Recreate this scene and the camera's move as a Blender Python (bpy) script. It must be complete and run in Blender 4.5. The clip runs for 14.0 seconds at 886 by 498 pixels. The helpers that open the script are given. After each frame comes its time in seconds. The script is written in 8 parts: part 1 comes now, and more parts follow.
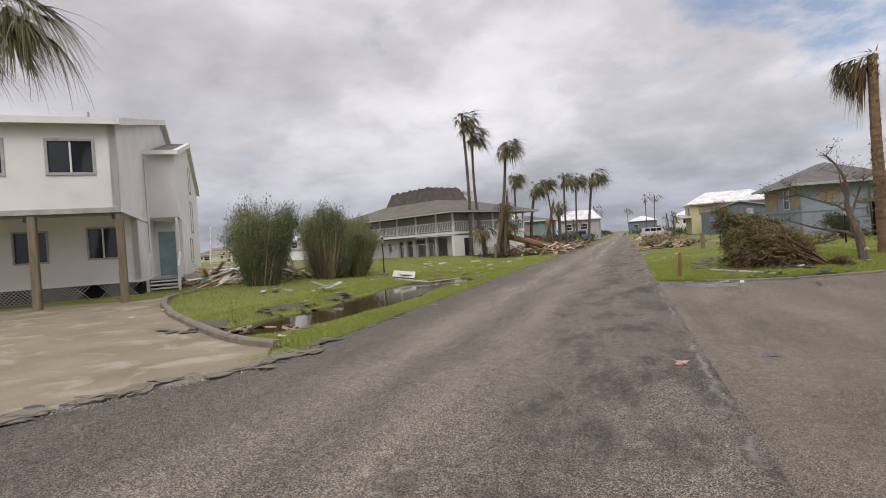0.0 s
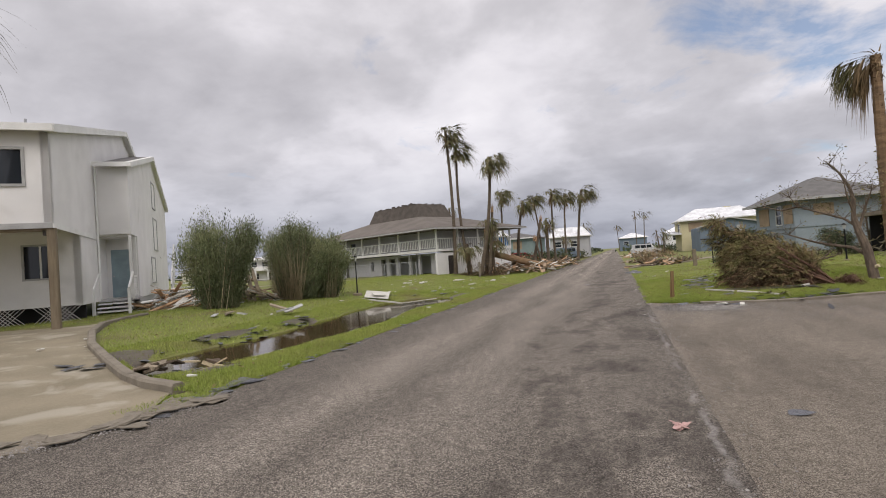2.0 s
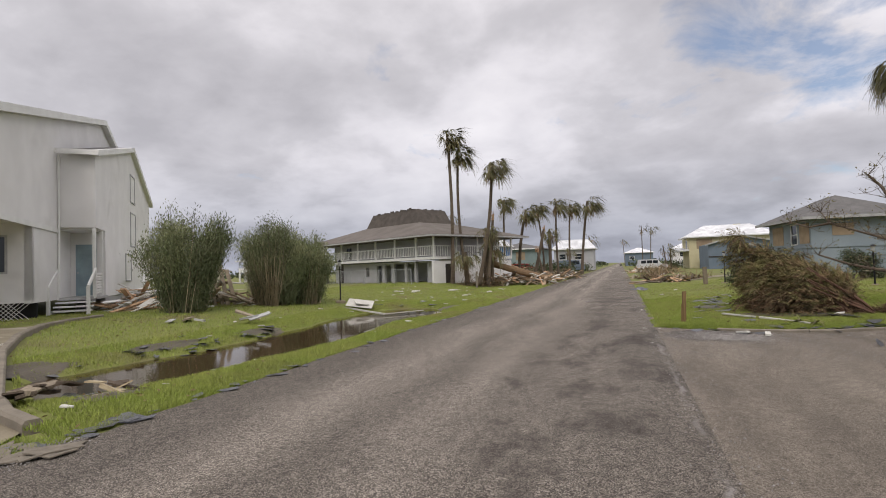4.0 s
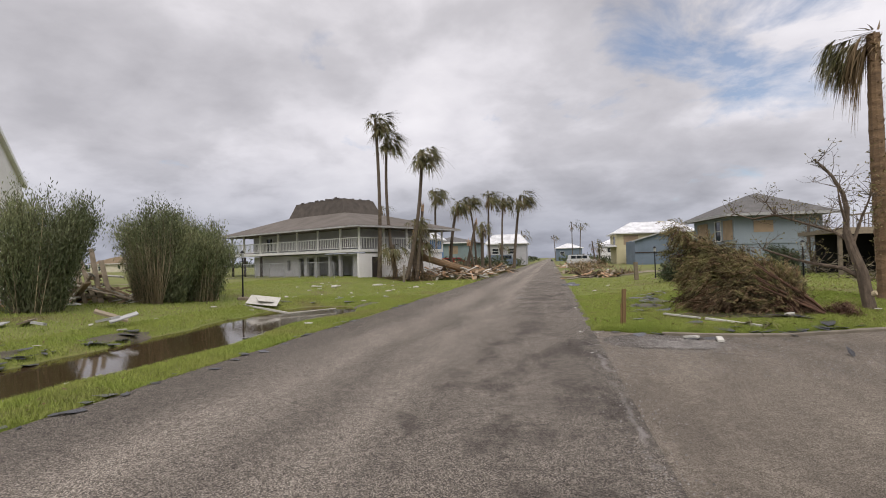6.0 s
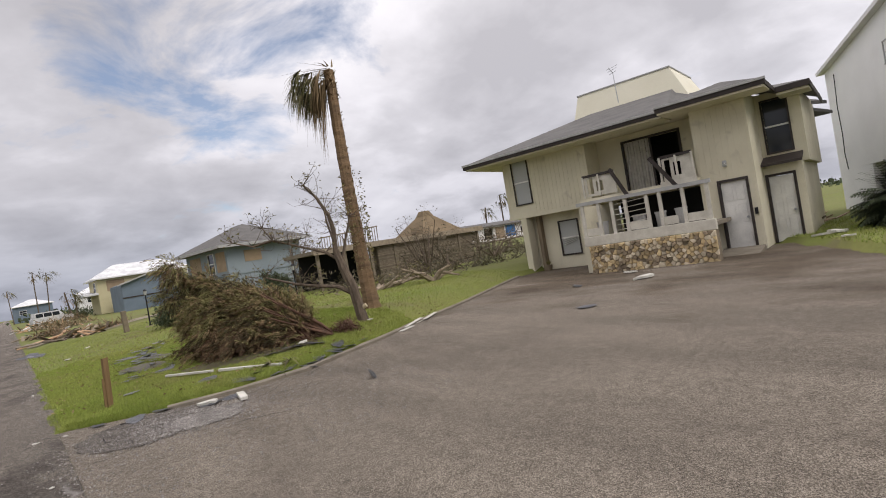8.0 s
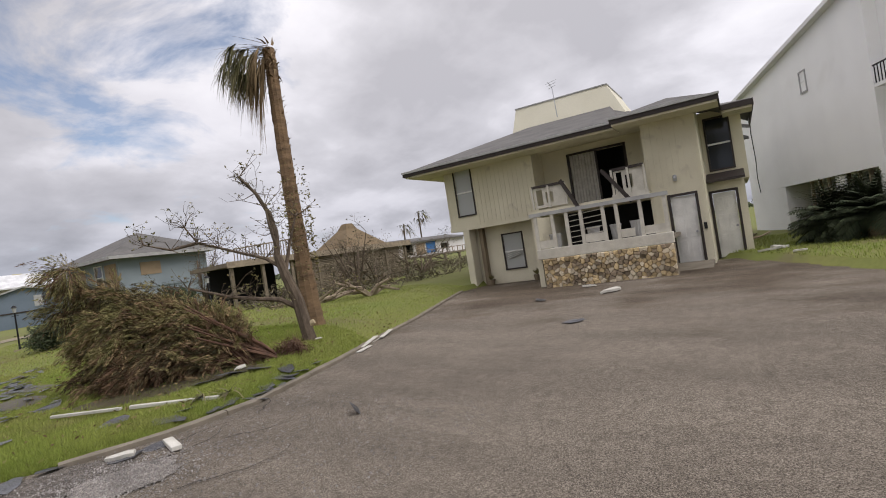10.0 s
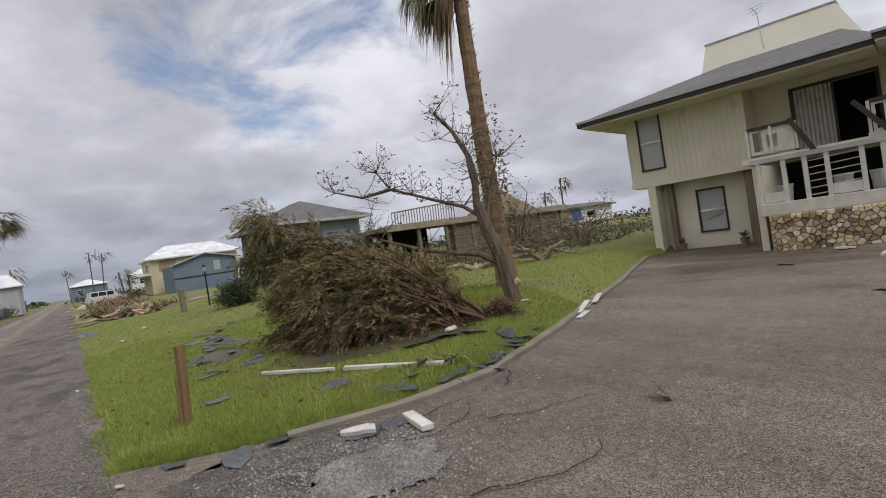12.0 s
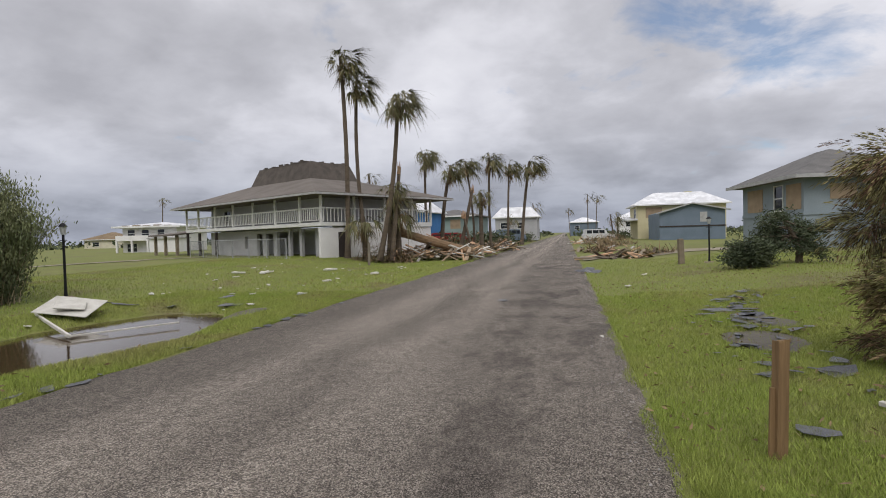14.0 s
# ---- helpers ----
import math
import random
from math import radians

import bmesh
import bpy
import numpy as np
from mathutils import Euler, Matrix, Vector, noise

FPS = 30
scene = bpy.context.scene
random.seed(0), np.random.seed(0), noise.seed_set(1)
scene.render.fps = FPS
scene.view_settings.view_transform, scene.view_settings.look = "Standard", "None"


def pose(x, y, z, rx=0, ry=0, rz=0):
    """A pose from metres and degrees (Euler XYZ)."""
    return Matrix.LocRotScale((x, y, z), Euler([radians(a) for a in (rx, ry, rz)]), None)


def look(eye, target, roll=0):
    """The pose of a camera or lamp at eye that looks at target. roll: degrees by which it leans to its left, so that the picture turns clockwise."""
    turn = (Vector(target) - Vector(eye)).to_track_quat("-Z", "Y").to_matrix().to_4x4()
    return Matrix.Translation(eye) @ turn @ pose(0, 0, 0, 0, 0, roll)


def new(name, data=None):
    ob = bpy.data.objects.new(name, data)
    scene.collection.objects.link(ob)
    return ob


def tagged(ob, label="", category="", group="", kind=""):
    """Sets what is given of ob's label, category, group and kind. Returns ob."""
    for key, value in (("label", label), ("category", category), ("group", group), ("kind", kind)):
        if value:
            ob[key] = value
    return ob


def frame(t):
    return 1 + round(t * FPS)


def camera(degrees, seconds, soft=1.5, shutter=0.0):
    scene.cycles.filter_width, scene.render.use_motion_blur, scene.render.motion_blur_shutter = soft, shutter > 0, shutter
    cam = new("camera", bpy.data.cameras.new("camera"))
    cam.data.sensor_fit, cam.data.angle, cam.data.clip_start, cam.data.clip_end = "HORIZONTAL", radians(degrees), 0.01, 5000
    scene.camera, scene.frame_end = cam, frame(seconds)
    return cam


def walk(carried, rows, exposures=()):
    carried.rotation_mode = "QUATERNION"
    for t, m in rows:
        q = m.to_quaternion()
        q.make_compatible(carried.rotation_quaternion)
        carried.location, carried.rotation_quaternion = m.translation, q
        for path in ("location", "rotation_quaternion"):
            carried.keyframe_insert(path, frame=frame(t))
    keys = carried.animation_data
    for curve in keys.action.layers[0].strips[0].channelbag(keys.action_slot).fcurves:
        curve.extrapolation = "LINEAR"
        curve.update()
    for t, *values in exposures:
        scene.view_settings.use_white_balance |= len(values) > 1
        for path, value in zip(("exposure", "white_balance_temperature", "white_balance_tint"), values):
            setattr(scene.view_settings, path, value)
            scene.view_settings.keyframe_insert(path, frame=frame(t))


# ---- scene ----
cam = camera(80.0, 14.0, 1.0)
PATH = [
    (0, (1.942, 3.804, 1.507), (1.289, 5.694, 1.484), -3.8),
    (0.5, (1.953, 4.223, 1.532), (1.271, 6.103, 1.574), -5.0),
    (1, (2.033, 4.627, 1.517), (1.329, 6.498, 1.574), -4.0),
    (1.5, (1.987, 5.062, 1.467), (1.411, 6.977, 1.486), -3.4),
    (2, (2.054, 5.505, 1.47), (1.435, 7.407, 1.512), -4.0),
    (2.5, (2.025, 5.956, 1.466), (1.378, 7.848, 1.482), -2.3),
    (3, (2.064, 6.371, 1.447), (1.465, 8.278, 1.522), -0.5),
    (3.2, (2.075, 6.543, 1.471), (1.439, 8.438, 1.534), -0.5),
    (5.3, (1.996, 8.644, 1.452), (1.404, 10.551, 1.567), -3.4),
    (5.5, (1.978, 8.849, 1.437), (1.374, 10.752, 1.549), -0.6),
    (6, (2.005, 9.441, 1.423), (1.604, 11.4, 1.466), -1.4),
    (6.5, (2.132, 9.998, 1.464), (1.762, 11.964, 1.488), -0.9),
    (7, (2.177, 10.597, 1.431), (2.12, 12.596, 1.413), -2.4),
    (7.5, (2.372, 11.102, 1.47), (3.345, 12.848, 1.411), -8.9),
    (8, (2.457, 11.576, 1.522), (3.738, 13.112, 1.514), -9.6),
    (8.5, (2.443, 11.97, 1.527), (3.791, 13.443, 1.415), -17.0),
    (8.7, (2.466, 12.159, 1.541), (3.882, 13.570, 1.461), -13.6),
    (10.8, (2.638, 14.028, 1.430), (4.175, 15.305, 1.503), -8.9),
    (11, (2.62, 14.209, 1.427), (4.119, 15.527, 1.55), -9.5),
    (11.5, (2.625, 14.706, 1.403), (4.282, 15.823, 1.35), -6.8),
    (12, (2.68, 15.388, 1.31), (3.845, 17.013, 1.288), -8.6),
    (12.5, (2.647, 15.805, 1.288), (3.859, 17.391, 1.155), -8.4),
    (13, (2.447, 16.391, 1.301), (3.338, 18.181, 1.239), -6.5),
    (13.5, (2.325, 16.754, 1.277), (3.219, 18.541, 1.191), -5.4),
    (14, (2.168, 17.156, 1.442), (1.713, 19.104, 1.391), -1.5),
]
walk(cam, [(t, look(eye, target, roll)) for t, eye, target, roll in PATH],
     exposures=[(0, 0.4, 6450, 14), (6.5, 0.36, 6450, 14), (8.5, 0.46, 6450, 14), (11, 0.22, 6350, 14), (11.5, 0.12, 6400, 14), (12, 0.24, 6200, 13), (12.5, 0.36, 6350, 13), (13.5, 0.16, 6250, 12), (14, 0.26, 6250, 12)])

# ---- sky, sun, exposure ----
SUN_ELEV, SUN_ROT = radians(46), radians(168)
world = bpy.data.worlds.new("overcast_sky")
scene.world = world
world.use_nodes = True


def build_sky():
    nt = world.node_tree
    nt.nodes.clear()
    N, Lk = nt.nodes.new, nt.links.new
    out = N("ShaderNodeOutputWorld")
    bg = N("ShaderNodeBackground")
    sky = N("ShaderNodeTexSky")
    sky.sky_type = "NISHITA"
    sky.sun_disc = False
    sky.sun_elevation, sky.sun_rotation = SUN_ELEV, SUN_ROT
    sky.air_density, sky.dust_density = 1.0, 1.5
    dim = N("ShaderNodeMixRGB"); dim.blend_type = "MULTIPLY"; dim.inputs[0].default_value = 1
    Lk(sky.outputs[0], dim.inputs[1]); dim.inputs[2].default_value = (0.105, 0.105, 0.105, 1)
    tc = N("ShaderNodeTexCoord")
    sep = N("ShaderNodeSeparateXYZ")
    Lk(tc.outputs["Generated"], sep.inputs[0])

    def math_node(op, a, b=None, clamp=False):
        n = N("ShaderNodeMath"); n.operation = op; n.use_clamp = clamp
        for k, v in enumerate((a, b)):
            if v is None:
                continue
            if isinstance(v, (int, float)):
                n.inputs[k].default_value = v
            else:
                Lk(v, n.inputs[k])
        return n.outputs[0]

    up = math_node("MAXIMUM", sep.outputs[2], 0.0)
    lift = math_node("ADD", up, 0.30)
    comb = N("ShaderNodeCombineXYZ")
    Lk(math_node("DIVIDE", sep.outputs[0], lift), comb.inputs[0])
    Lk(math_node("DIVIDE", sep.outputs[1], lift), comb.inputs[1])

    def cloud(scale, detail, rough, offset, distort=0.0):
        mp = N("ShaderNodeMapping"); mp.inputs["Location"].default_value = offset
        Lk(comb.outputs[0], mp.inputs[0])
        n = N("ShaderNodeTexNoise")
        n.inputs["Scale"].default_value, n.inputs["Detail"].default_value = scale, detail
        n.inputs["Roughness"].default_value, n.inputs["Distortion"].default_value = rough, distort
        Lk(mp.outputs[0], n.inputs[0])
        return n.outputs[0]

    def ramp(v, *stops):
        r = N("ShaderNodeValToRGB")
        el = r.color_ramp.elements
        while len(el) < len(stops):
            el.new(0.5)
        for e, (p, c) in zip(el, stops):
            e.position = p
            e.color = (*c, 1) if isinstance(c, tuple) else (c, c, c, 1)
        Lk(v, r.inputs[0])
        return r.outputs[0]

    big = cloud(1.25, 7, 0.5, (3.1, 1.7, 0), 0.15)
    fine = cloud(3.6, 9, 0.55, (0.4, 5.2, 0), 0.2)
    both = math_node("ADD", math_node("MULTIPLY", big, 0.68), math_node("MULTIPLY", fine, 0.32))
    # heavier cloud banks low in the north and the east-north-east
    for (bx, by, bz), depth in (((0.0, 0.933, 0.36), 0.055), ((0.852, 0.434, 0.292), 0.075)):
        bank = N("ShaderNodeVectorMath"); bank.operation = "DOT_PRODUCT"
        Lk(tc.outputs["Generated"], bank.inputs[0]); bank.inputs[1].default_value = (bx, by, bz)
        heavy = N("ShaderNodeMapRange"); heavy.interpolation_type = "SMOOTHSTEP"
        heavy.inputs[1].default_value, heavy.inputs[2].default_value, heavy.inputs[3].default_value, heavy.inputs[4].default_value = 0.91, 1.0, 0.0, depth
        Lk(bank.outputs["Value"], heavy.inputs[0])
        both = math_node("SUBTRACT", both, heavy.outputs[0])
    shade = ramp(both, (0.34, (0.47, 0.47, 0.49)), (0.45, (0.60, 0.60, 0.62)), (0.53, (0.76, 0.757, 0.778)), (0.64, (0.895, 0.89, 0.90)))
    # breaks of blue sky in the eastern half
    gap_noise = cloud(2.6, 9, 0.6, (7.3, 2.6, 0), 0.5)
    hole = cloud(0.9, 2, 0.5, (1.9, 8.4, 0))
    gap = math_node("ADD", math_node("MULTIPLY", gap_noise, 0.7), math_node("MULTIPLY", hole, 0.3))
    # the clouds thin out to the north-north-east
    aim = N("ShaderNodeVectorMath"); aim.operation = "DOT_PRODUCT"
    Lk(tc.outputs["Generated"], aim.inputs[0]); aim.inputs[1].default_value = (0.287, 0.883, 0.371)
    thin = N("ShaderNodeMapRange"); thin.inputs[1].default_value = 0.93; thin.inputs[2].default_value = 1.0; thin.inputs[3].default_value = -0.08; thin.inputs[4].default_value = 0.045
    Lk(aim.outputs["Value"], thin.inputs[0])
    gap = math_node("ADD", gap, thin.outputs[0])
    open_sky = ramp(gap, (0.52, 0.0), (0.64, 0.8))
    low = ramp(up, (0.0, (0.50, 0.53, 0.59)), (0.06, (0.51, 0.535, 0.58)), (0.2, (0.86, 0.86, 0.87)), (0.45, (0.88, 0.87, 0.865)), (0.85, (1.75, 1.7, 1.66)))
    low_east = ramp(up, (0.0, (0.66, 0.68, 0.72)), (0.06, (0.68, 0.69, 0.72)), (0.2, (0.94, 0.94, 0.95)), (0.45, (1.03, 1.02, 1.01)), (0.85, (1.75, 1.7, 1.66)))
    turn = N("ShaderNodeMapRange"); turn.inputs[1].default_value = 0.2; turn.inputs[2].default_value = 0.6
    Lk(sep.outputs[0], turn.inputs[0])
    around = N("ShaderNodeMixRGB"); Lk(turn.outputs[0], around.inputs[0]); Lk(low, around.inputs[1]); Lk(low_east, around.inputs[2])
    low = around.outputs[0]
    cl = N("ShaderNodeMixRGB"); cl.blend_type = "MULTIPLY"; cl.inputs[0].default_value = 1
    Lk(shade, cl.inputs[1]); Lk(low, cl.inputs[2])
    mix = N("ShaderNodeMixRGB")
    Lk(open_sky, mix.inputs[0]); Lk(cl.outputs[0], mix.inputs[1]); Lk(dim.outputs[0], mix.inputs[2])
    Lk(mix.outputs[0], bg.inputs[0])
    bg.inputs[1].default_value = 0.9
    Lk(bg.outputs[0], out.inputs[0])


build_sky()
sun_data = bpy.data.lights.new("sun", "SUN")
sun_data.energy, sun_data.angle, sun_data.color = 1.0, radians(30), (1.0, 0.95, 0.88)
sun = new("sun", sun_data)
sun.matrix_world = look((0, 0, 60), Vector((0, 0, 60)) - Vector((math.sin(SUN_ROT) * math.cos(SUN_ELEV), math.cos(SUN_ROT) * math.cos(SUN_ELEV), math.sin(SUN_ELEV))))
scene.view_settings.exposure = 0.1

# ---- materials ----


def mat(name, base, var=None, rough=0.8, scale=3.0, fine=40.0, bump=0.15, metal=0.0, spread=0.5, rand=0.0, coat=None, stain=None, spec=0.3, bump_scale=None, island=False, grain=None):
    """A surface with two scales of variation: base and var colours, optional stains, relief, and a shift from piece to piece."""
    m = bpy.data.materials.new(name)
    m.use_nodes = True
    nt = m.node_tree
    N, Lk = nt.nodes.new, nt.links.new
    b = nt.nodes["Principled BSDF"]
    b.inputs["Roughness"].default_value, b.inputs["Metallic"].default_value = rough, metal
    b.inputs["Specular IOR Level"].default_value = spec
    tc = N("ShaderNodeTexCoord")
    obj = tc.outputs["Object"]
    if grain:
        gm = N("ShaderNodeMapping"); gm.inputs["Scale"].default_value = grain
        Lk(obj, gm.inputs[0]); obj = gm.outputs[0]
    n1 = N("ShaderNodeTexNoise"); n1.inputs["Scale"].default_value = scale; n1.inputs["Detail"].default_value = 5
    n2 = N("ShaderNodeTexNoise"); n2.inputs["Scale"].default_value = fine; n2.inputs["Detail"].default_value = 3
    Lk(obj, n1.inputs[0]); Lk(obj, n2.inputs[0])
    var = var or tuple(c * 0.75 for c in base)
    mx = N("ShaderNodeMixRGB"); mx.inputs[1].default_value = (*base, 1); mx.inputs[2].default_value = (*var, 1)
    r = N("ShaderNodeValToRGB"); r.color_ramp.elements[0].position = 0.5 - spread * 0.35; r.color_ramp.elements[1].position = 0.5 + spread * 0.35
    Lk(n1.outputs[0], r.inputs[0]); Lk(r.outputs[0], mx.inputs[0])
    col = mx.outputs[0]
    hs = N("ShaderNodeHueSaturation")
    mr = N("ShaderNodeMapRange"); mr.inputs[3].default_value = 0.82; mr.inputs[4].default_value = 1.18
    Lk(n2.outputs[0], mr.inputs[0]); Lk(mr.outputs[0], hs.inputs["Value"]); Lk(col, hs.inputs["Color"])
    col = hs.outputs[0]
    if stain:
        n3 = N("ShaderNodeTexNoise"); n3.inputs["Scale"].default_value = stain[1]; n3.inputs["Detail"].default_value = 6; n3.inputs["Distortion"].default_value = 0.6
        Lk(obj, n3.inputs[0])
        r3 = N("ShaderNodeValToRGB"); r3.color_ramp.elements[0].position = stain[2]; r3.color_ramp.elements[1].position = min(1, stain[2] + 0.12)
        Lk(n3.outputs[0], r3.inputs[0])
        m3 = N("ShaderNodeMixRGB"); m3.inputs[2].default_value = (*stain[0], 1)
        k = N("ShaderNodeMath"); k.operation = "MULTIPLY"; k.inputs[1].default_value = stain[3] if len(stain) > 3 else 0.7
        Lk(r3.outputs[0], k.inputs[0]); Lk(k.outputs[0], m3.inputs[0]); Lk(col, m3.inputs[1])
        col = m3.outputs[0]
    if rand:
        src = N("ShaderNodeNewGeometry").outputs["Random Per Island"] if island else N("ShaderNodeObjectInfo").outputs["Random"]
        h2 = N("ShaderNodeHueSaturation")
        m2 = N("ShaderNodeMapRange"); m2.inputs[3].default_value = 1 - rand; m2.inputs[4].default_value = 1 + rand
        Lk(src, m2.inputs[0]); Lk(m2.outputs[0], h2.inputs["Value"]); Lk(col, h2.inputs["Color"])
        col = h2.outputs[0]
    Lk(col, b.inputs["Base Color"])
    if bump:
        bp = N("ShaderNodeBump"); bp.inputs["Strength"].default_value = bump; bp.inputs["Distance"].default_value = 0.02
        if bump_scale:
            n4 = N("ShaderNodeTexNoise"); n4.inputs["Scale"].default_value = bump_scale; n4.inputs["Detail"].default_value = 4
            Lk(obj, n4.inputs[0]); Lk(n4.outputs[0], bp.inputs["Height"])
        else:
            Lk(n2.outputs[0], bp.inputs["Height"])
        Lk(bp.outputs[0], b.inputs["Normal"])
    return m


def asphalt(name, dark, mid, light, lanes_x, patch, pale_x=None, chips=135, dirt_x=None):
    """Worn chip-seal: stones of several greys, wheel tracks along y, dark bleeding patches, a pale worn seam."""
    m = bpy.data.materials.new(name)
    m.use_nodes = True
    nt = m.node_tree
    N, Lk = nt.nodes.new, nt.links.new
    b = nt.nodes["Principled BSDF"]
    b.inputs["Roughness"].default_value = 0.9
    b.inputs["Specular IOR Level"].default_value = 0.2
    obj = N("ShaderNodeTexCoord").outputs["Object"]

    def noise_tex(scale, detail, rough, stretch=(1, 1, 1), at=(0, 0, 0)):
        mp = N("ShaderNodeMapping"); mp.inputs["Scale"].default_value = stretch; mp.inputs["Location"].default_value = at
        Lk(obj, mp.inputs[0])
        n = N("ShaderNodeTexNoise"); n.inputs["Scale"].default_value = scale; n.inputs["Detail"].default_value = detail; n.inputs["Roughness"].default_value = rough
        Lk(mp.outputs[0], n.inputs[0])
        return n.outputs[0]

    def op(kind, p, q):
        n = N("ShaderNodeMath"); n.operation = kind
        for k, v in enumerate((p, q)):
            if isinstance(v, (int, float)):
                n.inputs[k].default_value = v
            else:
                Lk(v, n.inputs[k])
        return n.outputs[0]

    def span(v, lo, hi, out_lo=0.0, out_hi=1.0):
        n = N("ShaderNodeMapRange"); n.inputs[1].default_value, n.inputs[2].default_value, n.inputs[3].default_value, n.inputs[4].default_value = lo, hi, out_lo, out_hi
        Lk(v, n.inputs[0])
        return n.outputs[0]

    vor = N("ShaderNodeTexVoronoi"); vor.inputs["Scale"].default_value = chips
    Lk(obj, vor.inputs[0])
    stone = N("ShaderNodeValToRGB")
    el = stone.color_ramp.elements
    el[0].position, el[0].color = 0.12, (*dark, 1)
    el[1].position, el[1].color = 0.9, (*light, 1)
    e = el.new(0.5); e.color = (*mid, 1)
    bw = N("ShaderNodeRGBToBW"); Lk(vor.outputs["Color"], bw.inputs[0])
    coarse = noise_tex(9, 4, 0.7)
    Lk(op("ADD", bw.outputs[0], span(coarse, 0.2, 0.8, -0.13, 0.13)), stone.inputs[0])
    x = N("ShaderNodeSeparateXYZ"); Lk(obj, x.inputs[0])
    across = N("ShaderNodeValToRGB")
    el = across.color_ramp.elements
    while len(el) < len(lanes_x):
        el.new(0.5)
    for e, (p, v) in zip(el, lanes_x):
        e.position, e.color = (p + 3) / 6, (v, v, v, 1)
    wob = op("ADD", x.outputs[0], span(noise_tex(0.5, 4, 0.6, (1, 0.4, 1)), 0.2, 0.8, -0.5, 0.5))
    Lk(span(wob, -3, 3), across.inputs[0])
    wear = span(noise_tex(1.0, 6, 0.62, (1.0, 0.2, 1.0)), 0.28, 0.72, 0.78, 1.2)
    val = op("MULTIPLY", across.outputs[0], wear)
    h = N("ShaderNodeHueSaturation"); Lk(val, h.inputs["Value"]); Lk(stone.outputs[0], h.inputs["Color"])
    pn = op("ADD", noise_tex(patch[0], 10, 0.7, (1.0, 0.5, 1.0), patch[3]), span(wob, patch[4], patch[4] + 0.8, -0.16, 0.0))
    grit = op("MULTIPLY", op("SUBTRACT", bw.outputs[0], 0.5), 0.16)
    hole = op("MULTIPLY", span(op("ADD", pn, grit), patch[1] - 0.01, patch[1] + 0.06), patch[2])
    mx = N("ShaderNodeMixRGB"); mx.blend_type = "MULTIPLY"; mx.inputs[2].default_value = (0.42, 0.41, 0.42, 1)
    Lk(hole, mx.inputs[0]); Lk(h.outputs[0], mx.inputs[1])
    col = mx.outputs[0]
    if dirt_x is not None:
        # trodden mud and damp that gathers on one side
        damp = op("ADD", noise_tex(0.42, 7, 0.62, (1.0, 0.8, 1.0), (2.2, 6.1, 0)), span(x.outputs[0], dirt_x[0], dirt_x[1], -0.2, 0.08))
        md = N("ShaderNodeMixRGB"); md.blend_type = "MULTIPLY"; md.inputs[2].default_value = (0.50, 0.44, 0.38, 1)
        Lk(op("MULTIPLY", span(op("ADD", damp, grit), 0.46, 0.62), 0.85), md.inputs[0]); Lk(col, md.inputs[1])
        col = md.outputs[0]
    if pale_x is not None:
        seam = op("MULTIPLY", span(op("ABSOLUTE", op("SUBTRACT", op("ADD", x.outputs[0], span(noise_tex(2.2, 6, 0.7), 0.2, 0.8, -0.10, 0.10)), pale_x), 0.0), 0.01, 0.045, 1.0, 0.0), span(noise_tex(1.6, 4, 0.6), 0.45, 0.62))
        seam = op("MULTIPLY", seam, span(x.outputs[1], 17.0, 18.6, 1.0, 0.0))
        m2 = N("ShaderNodeMixRGB"); m2.inputs[2].default_value = (0.33, 0.31, 0.29, 1)
        Lk(op("MULTIPLY", seam, 0.75), m2.inputs[0]); Lk(col, m2.inputs[1])
        col = m2.outputs[0]
    Lk(col, b.inputs["Base Color"])
    bp = N("ShaderNodeBump"); bp.inputs["Strength"].default_value = 0.9; bp.inputs["Distance"].default_value = 0.012
    Lk(vor.outputs["Distance"], bp.inputs["Height"]); Lk(bp.outputs[0], b.inputs["Normal"])
    return m


M_ROAD = asphalt("worn_chipseal", (0.040, 0.035, 0.030), (0.137, 0.119, 0.098), (0.44, 0.39, 0.33), [(-2.8, 0.76), (-1.9, 0.86), (-1.1, 1.38), (-0.4, 0.95), (0.3, 1.32), (1.0, 1.0), (2.2, 1.0), (2.8, 0.98)], (1.3, 0.535, 0.75, (0.3, 0.9, 0), 0.1), 2.66)
M_APRON = asphalt("driveway_asphalt", (0.080, 0.067, 0.052), (0.198, 0.169, 0.134), (0.45, 0.395, 0.325), [(-3, 1.0), (3, 1.0)], (0.45, 0.57, 0.35, (4.3, 2.9, 0), -3), None, 165, (7.0, 15.0))
M_CRUMBLED = asphalt("crumbled_asphalt", (0.052, 0.046, 0.040), (0.128, 0.113, 0.097), (0.36, 0.325, 0.285), [(-3, 1.0), (3, 1.0)], (1.6, 0.52, 0.7, (1.3, 0.4, 0), -3))
M_GRAVEL = asphalt("pale_gravel", (0.105, 0.097, 0.087), (0.26, 0.238, 0.212), (0.52, 0.48, 0.44), [(-3, 1.0), (3, 1.0)], (1.6, 0.56, 0.6, (2.3, 1.4, 0), -3))
M_CONCRETE = mat("drive_concrete", (0.275, 0.235, 0.165), (0.165, 0.142, 0.094), 0.85, 0.9, 30, 0.3, spread=0.8, stain=((0.35, 0.32, 0.255), 1.3, 0.53, 0.7))
M_CRACK = mat("crack_dirt", (0.02, 0.018, 0.016), None, 0.95, 5, 50, 0)
M_CHIP = mat("stone_chip", (0.33, 0.31, 0.29), (0.18, 0.17, 0.16), 0.9, 5, 50, 0, rand=0.4, island=True)
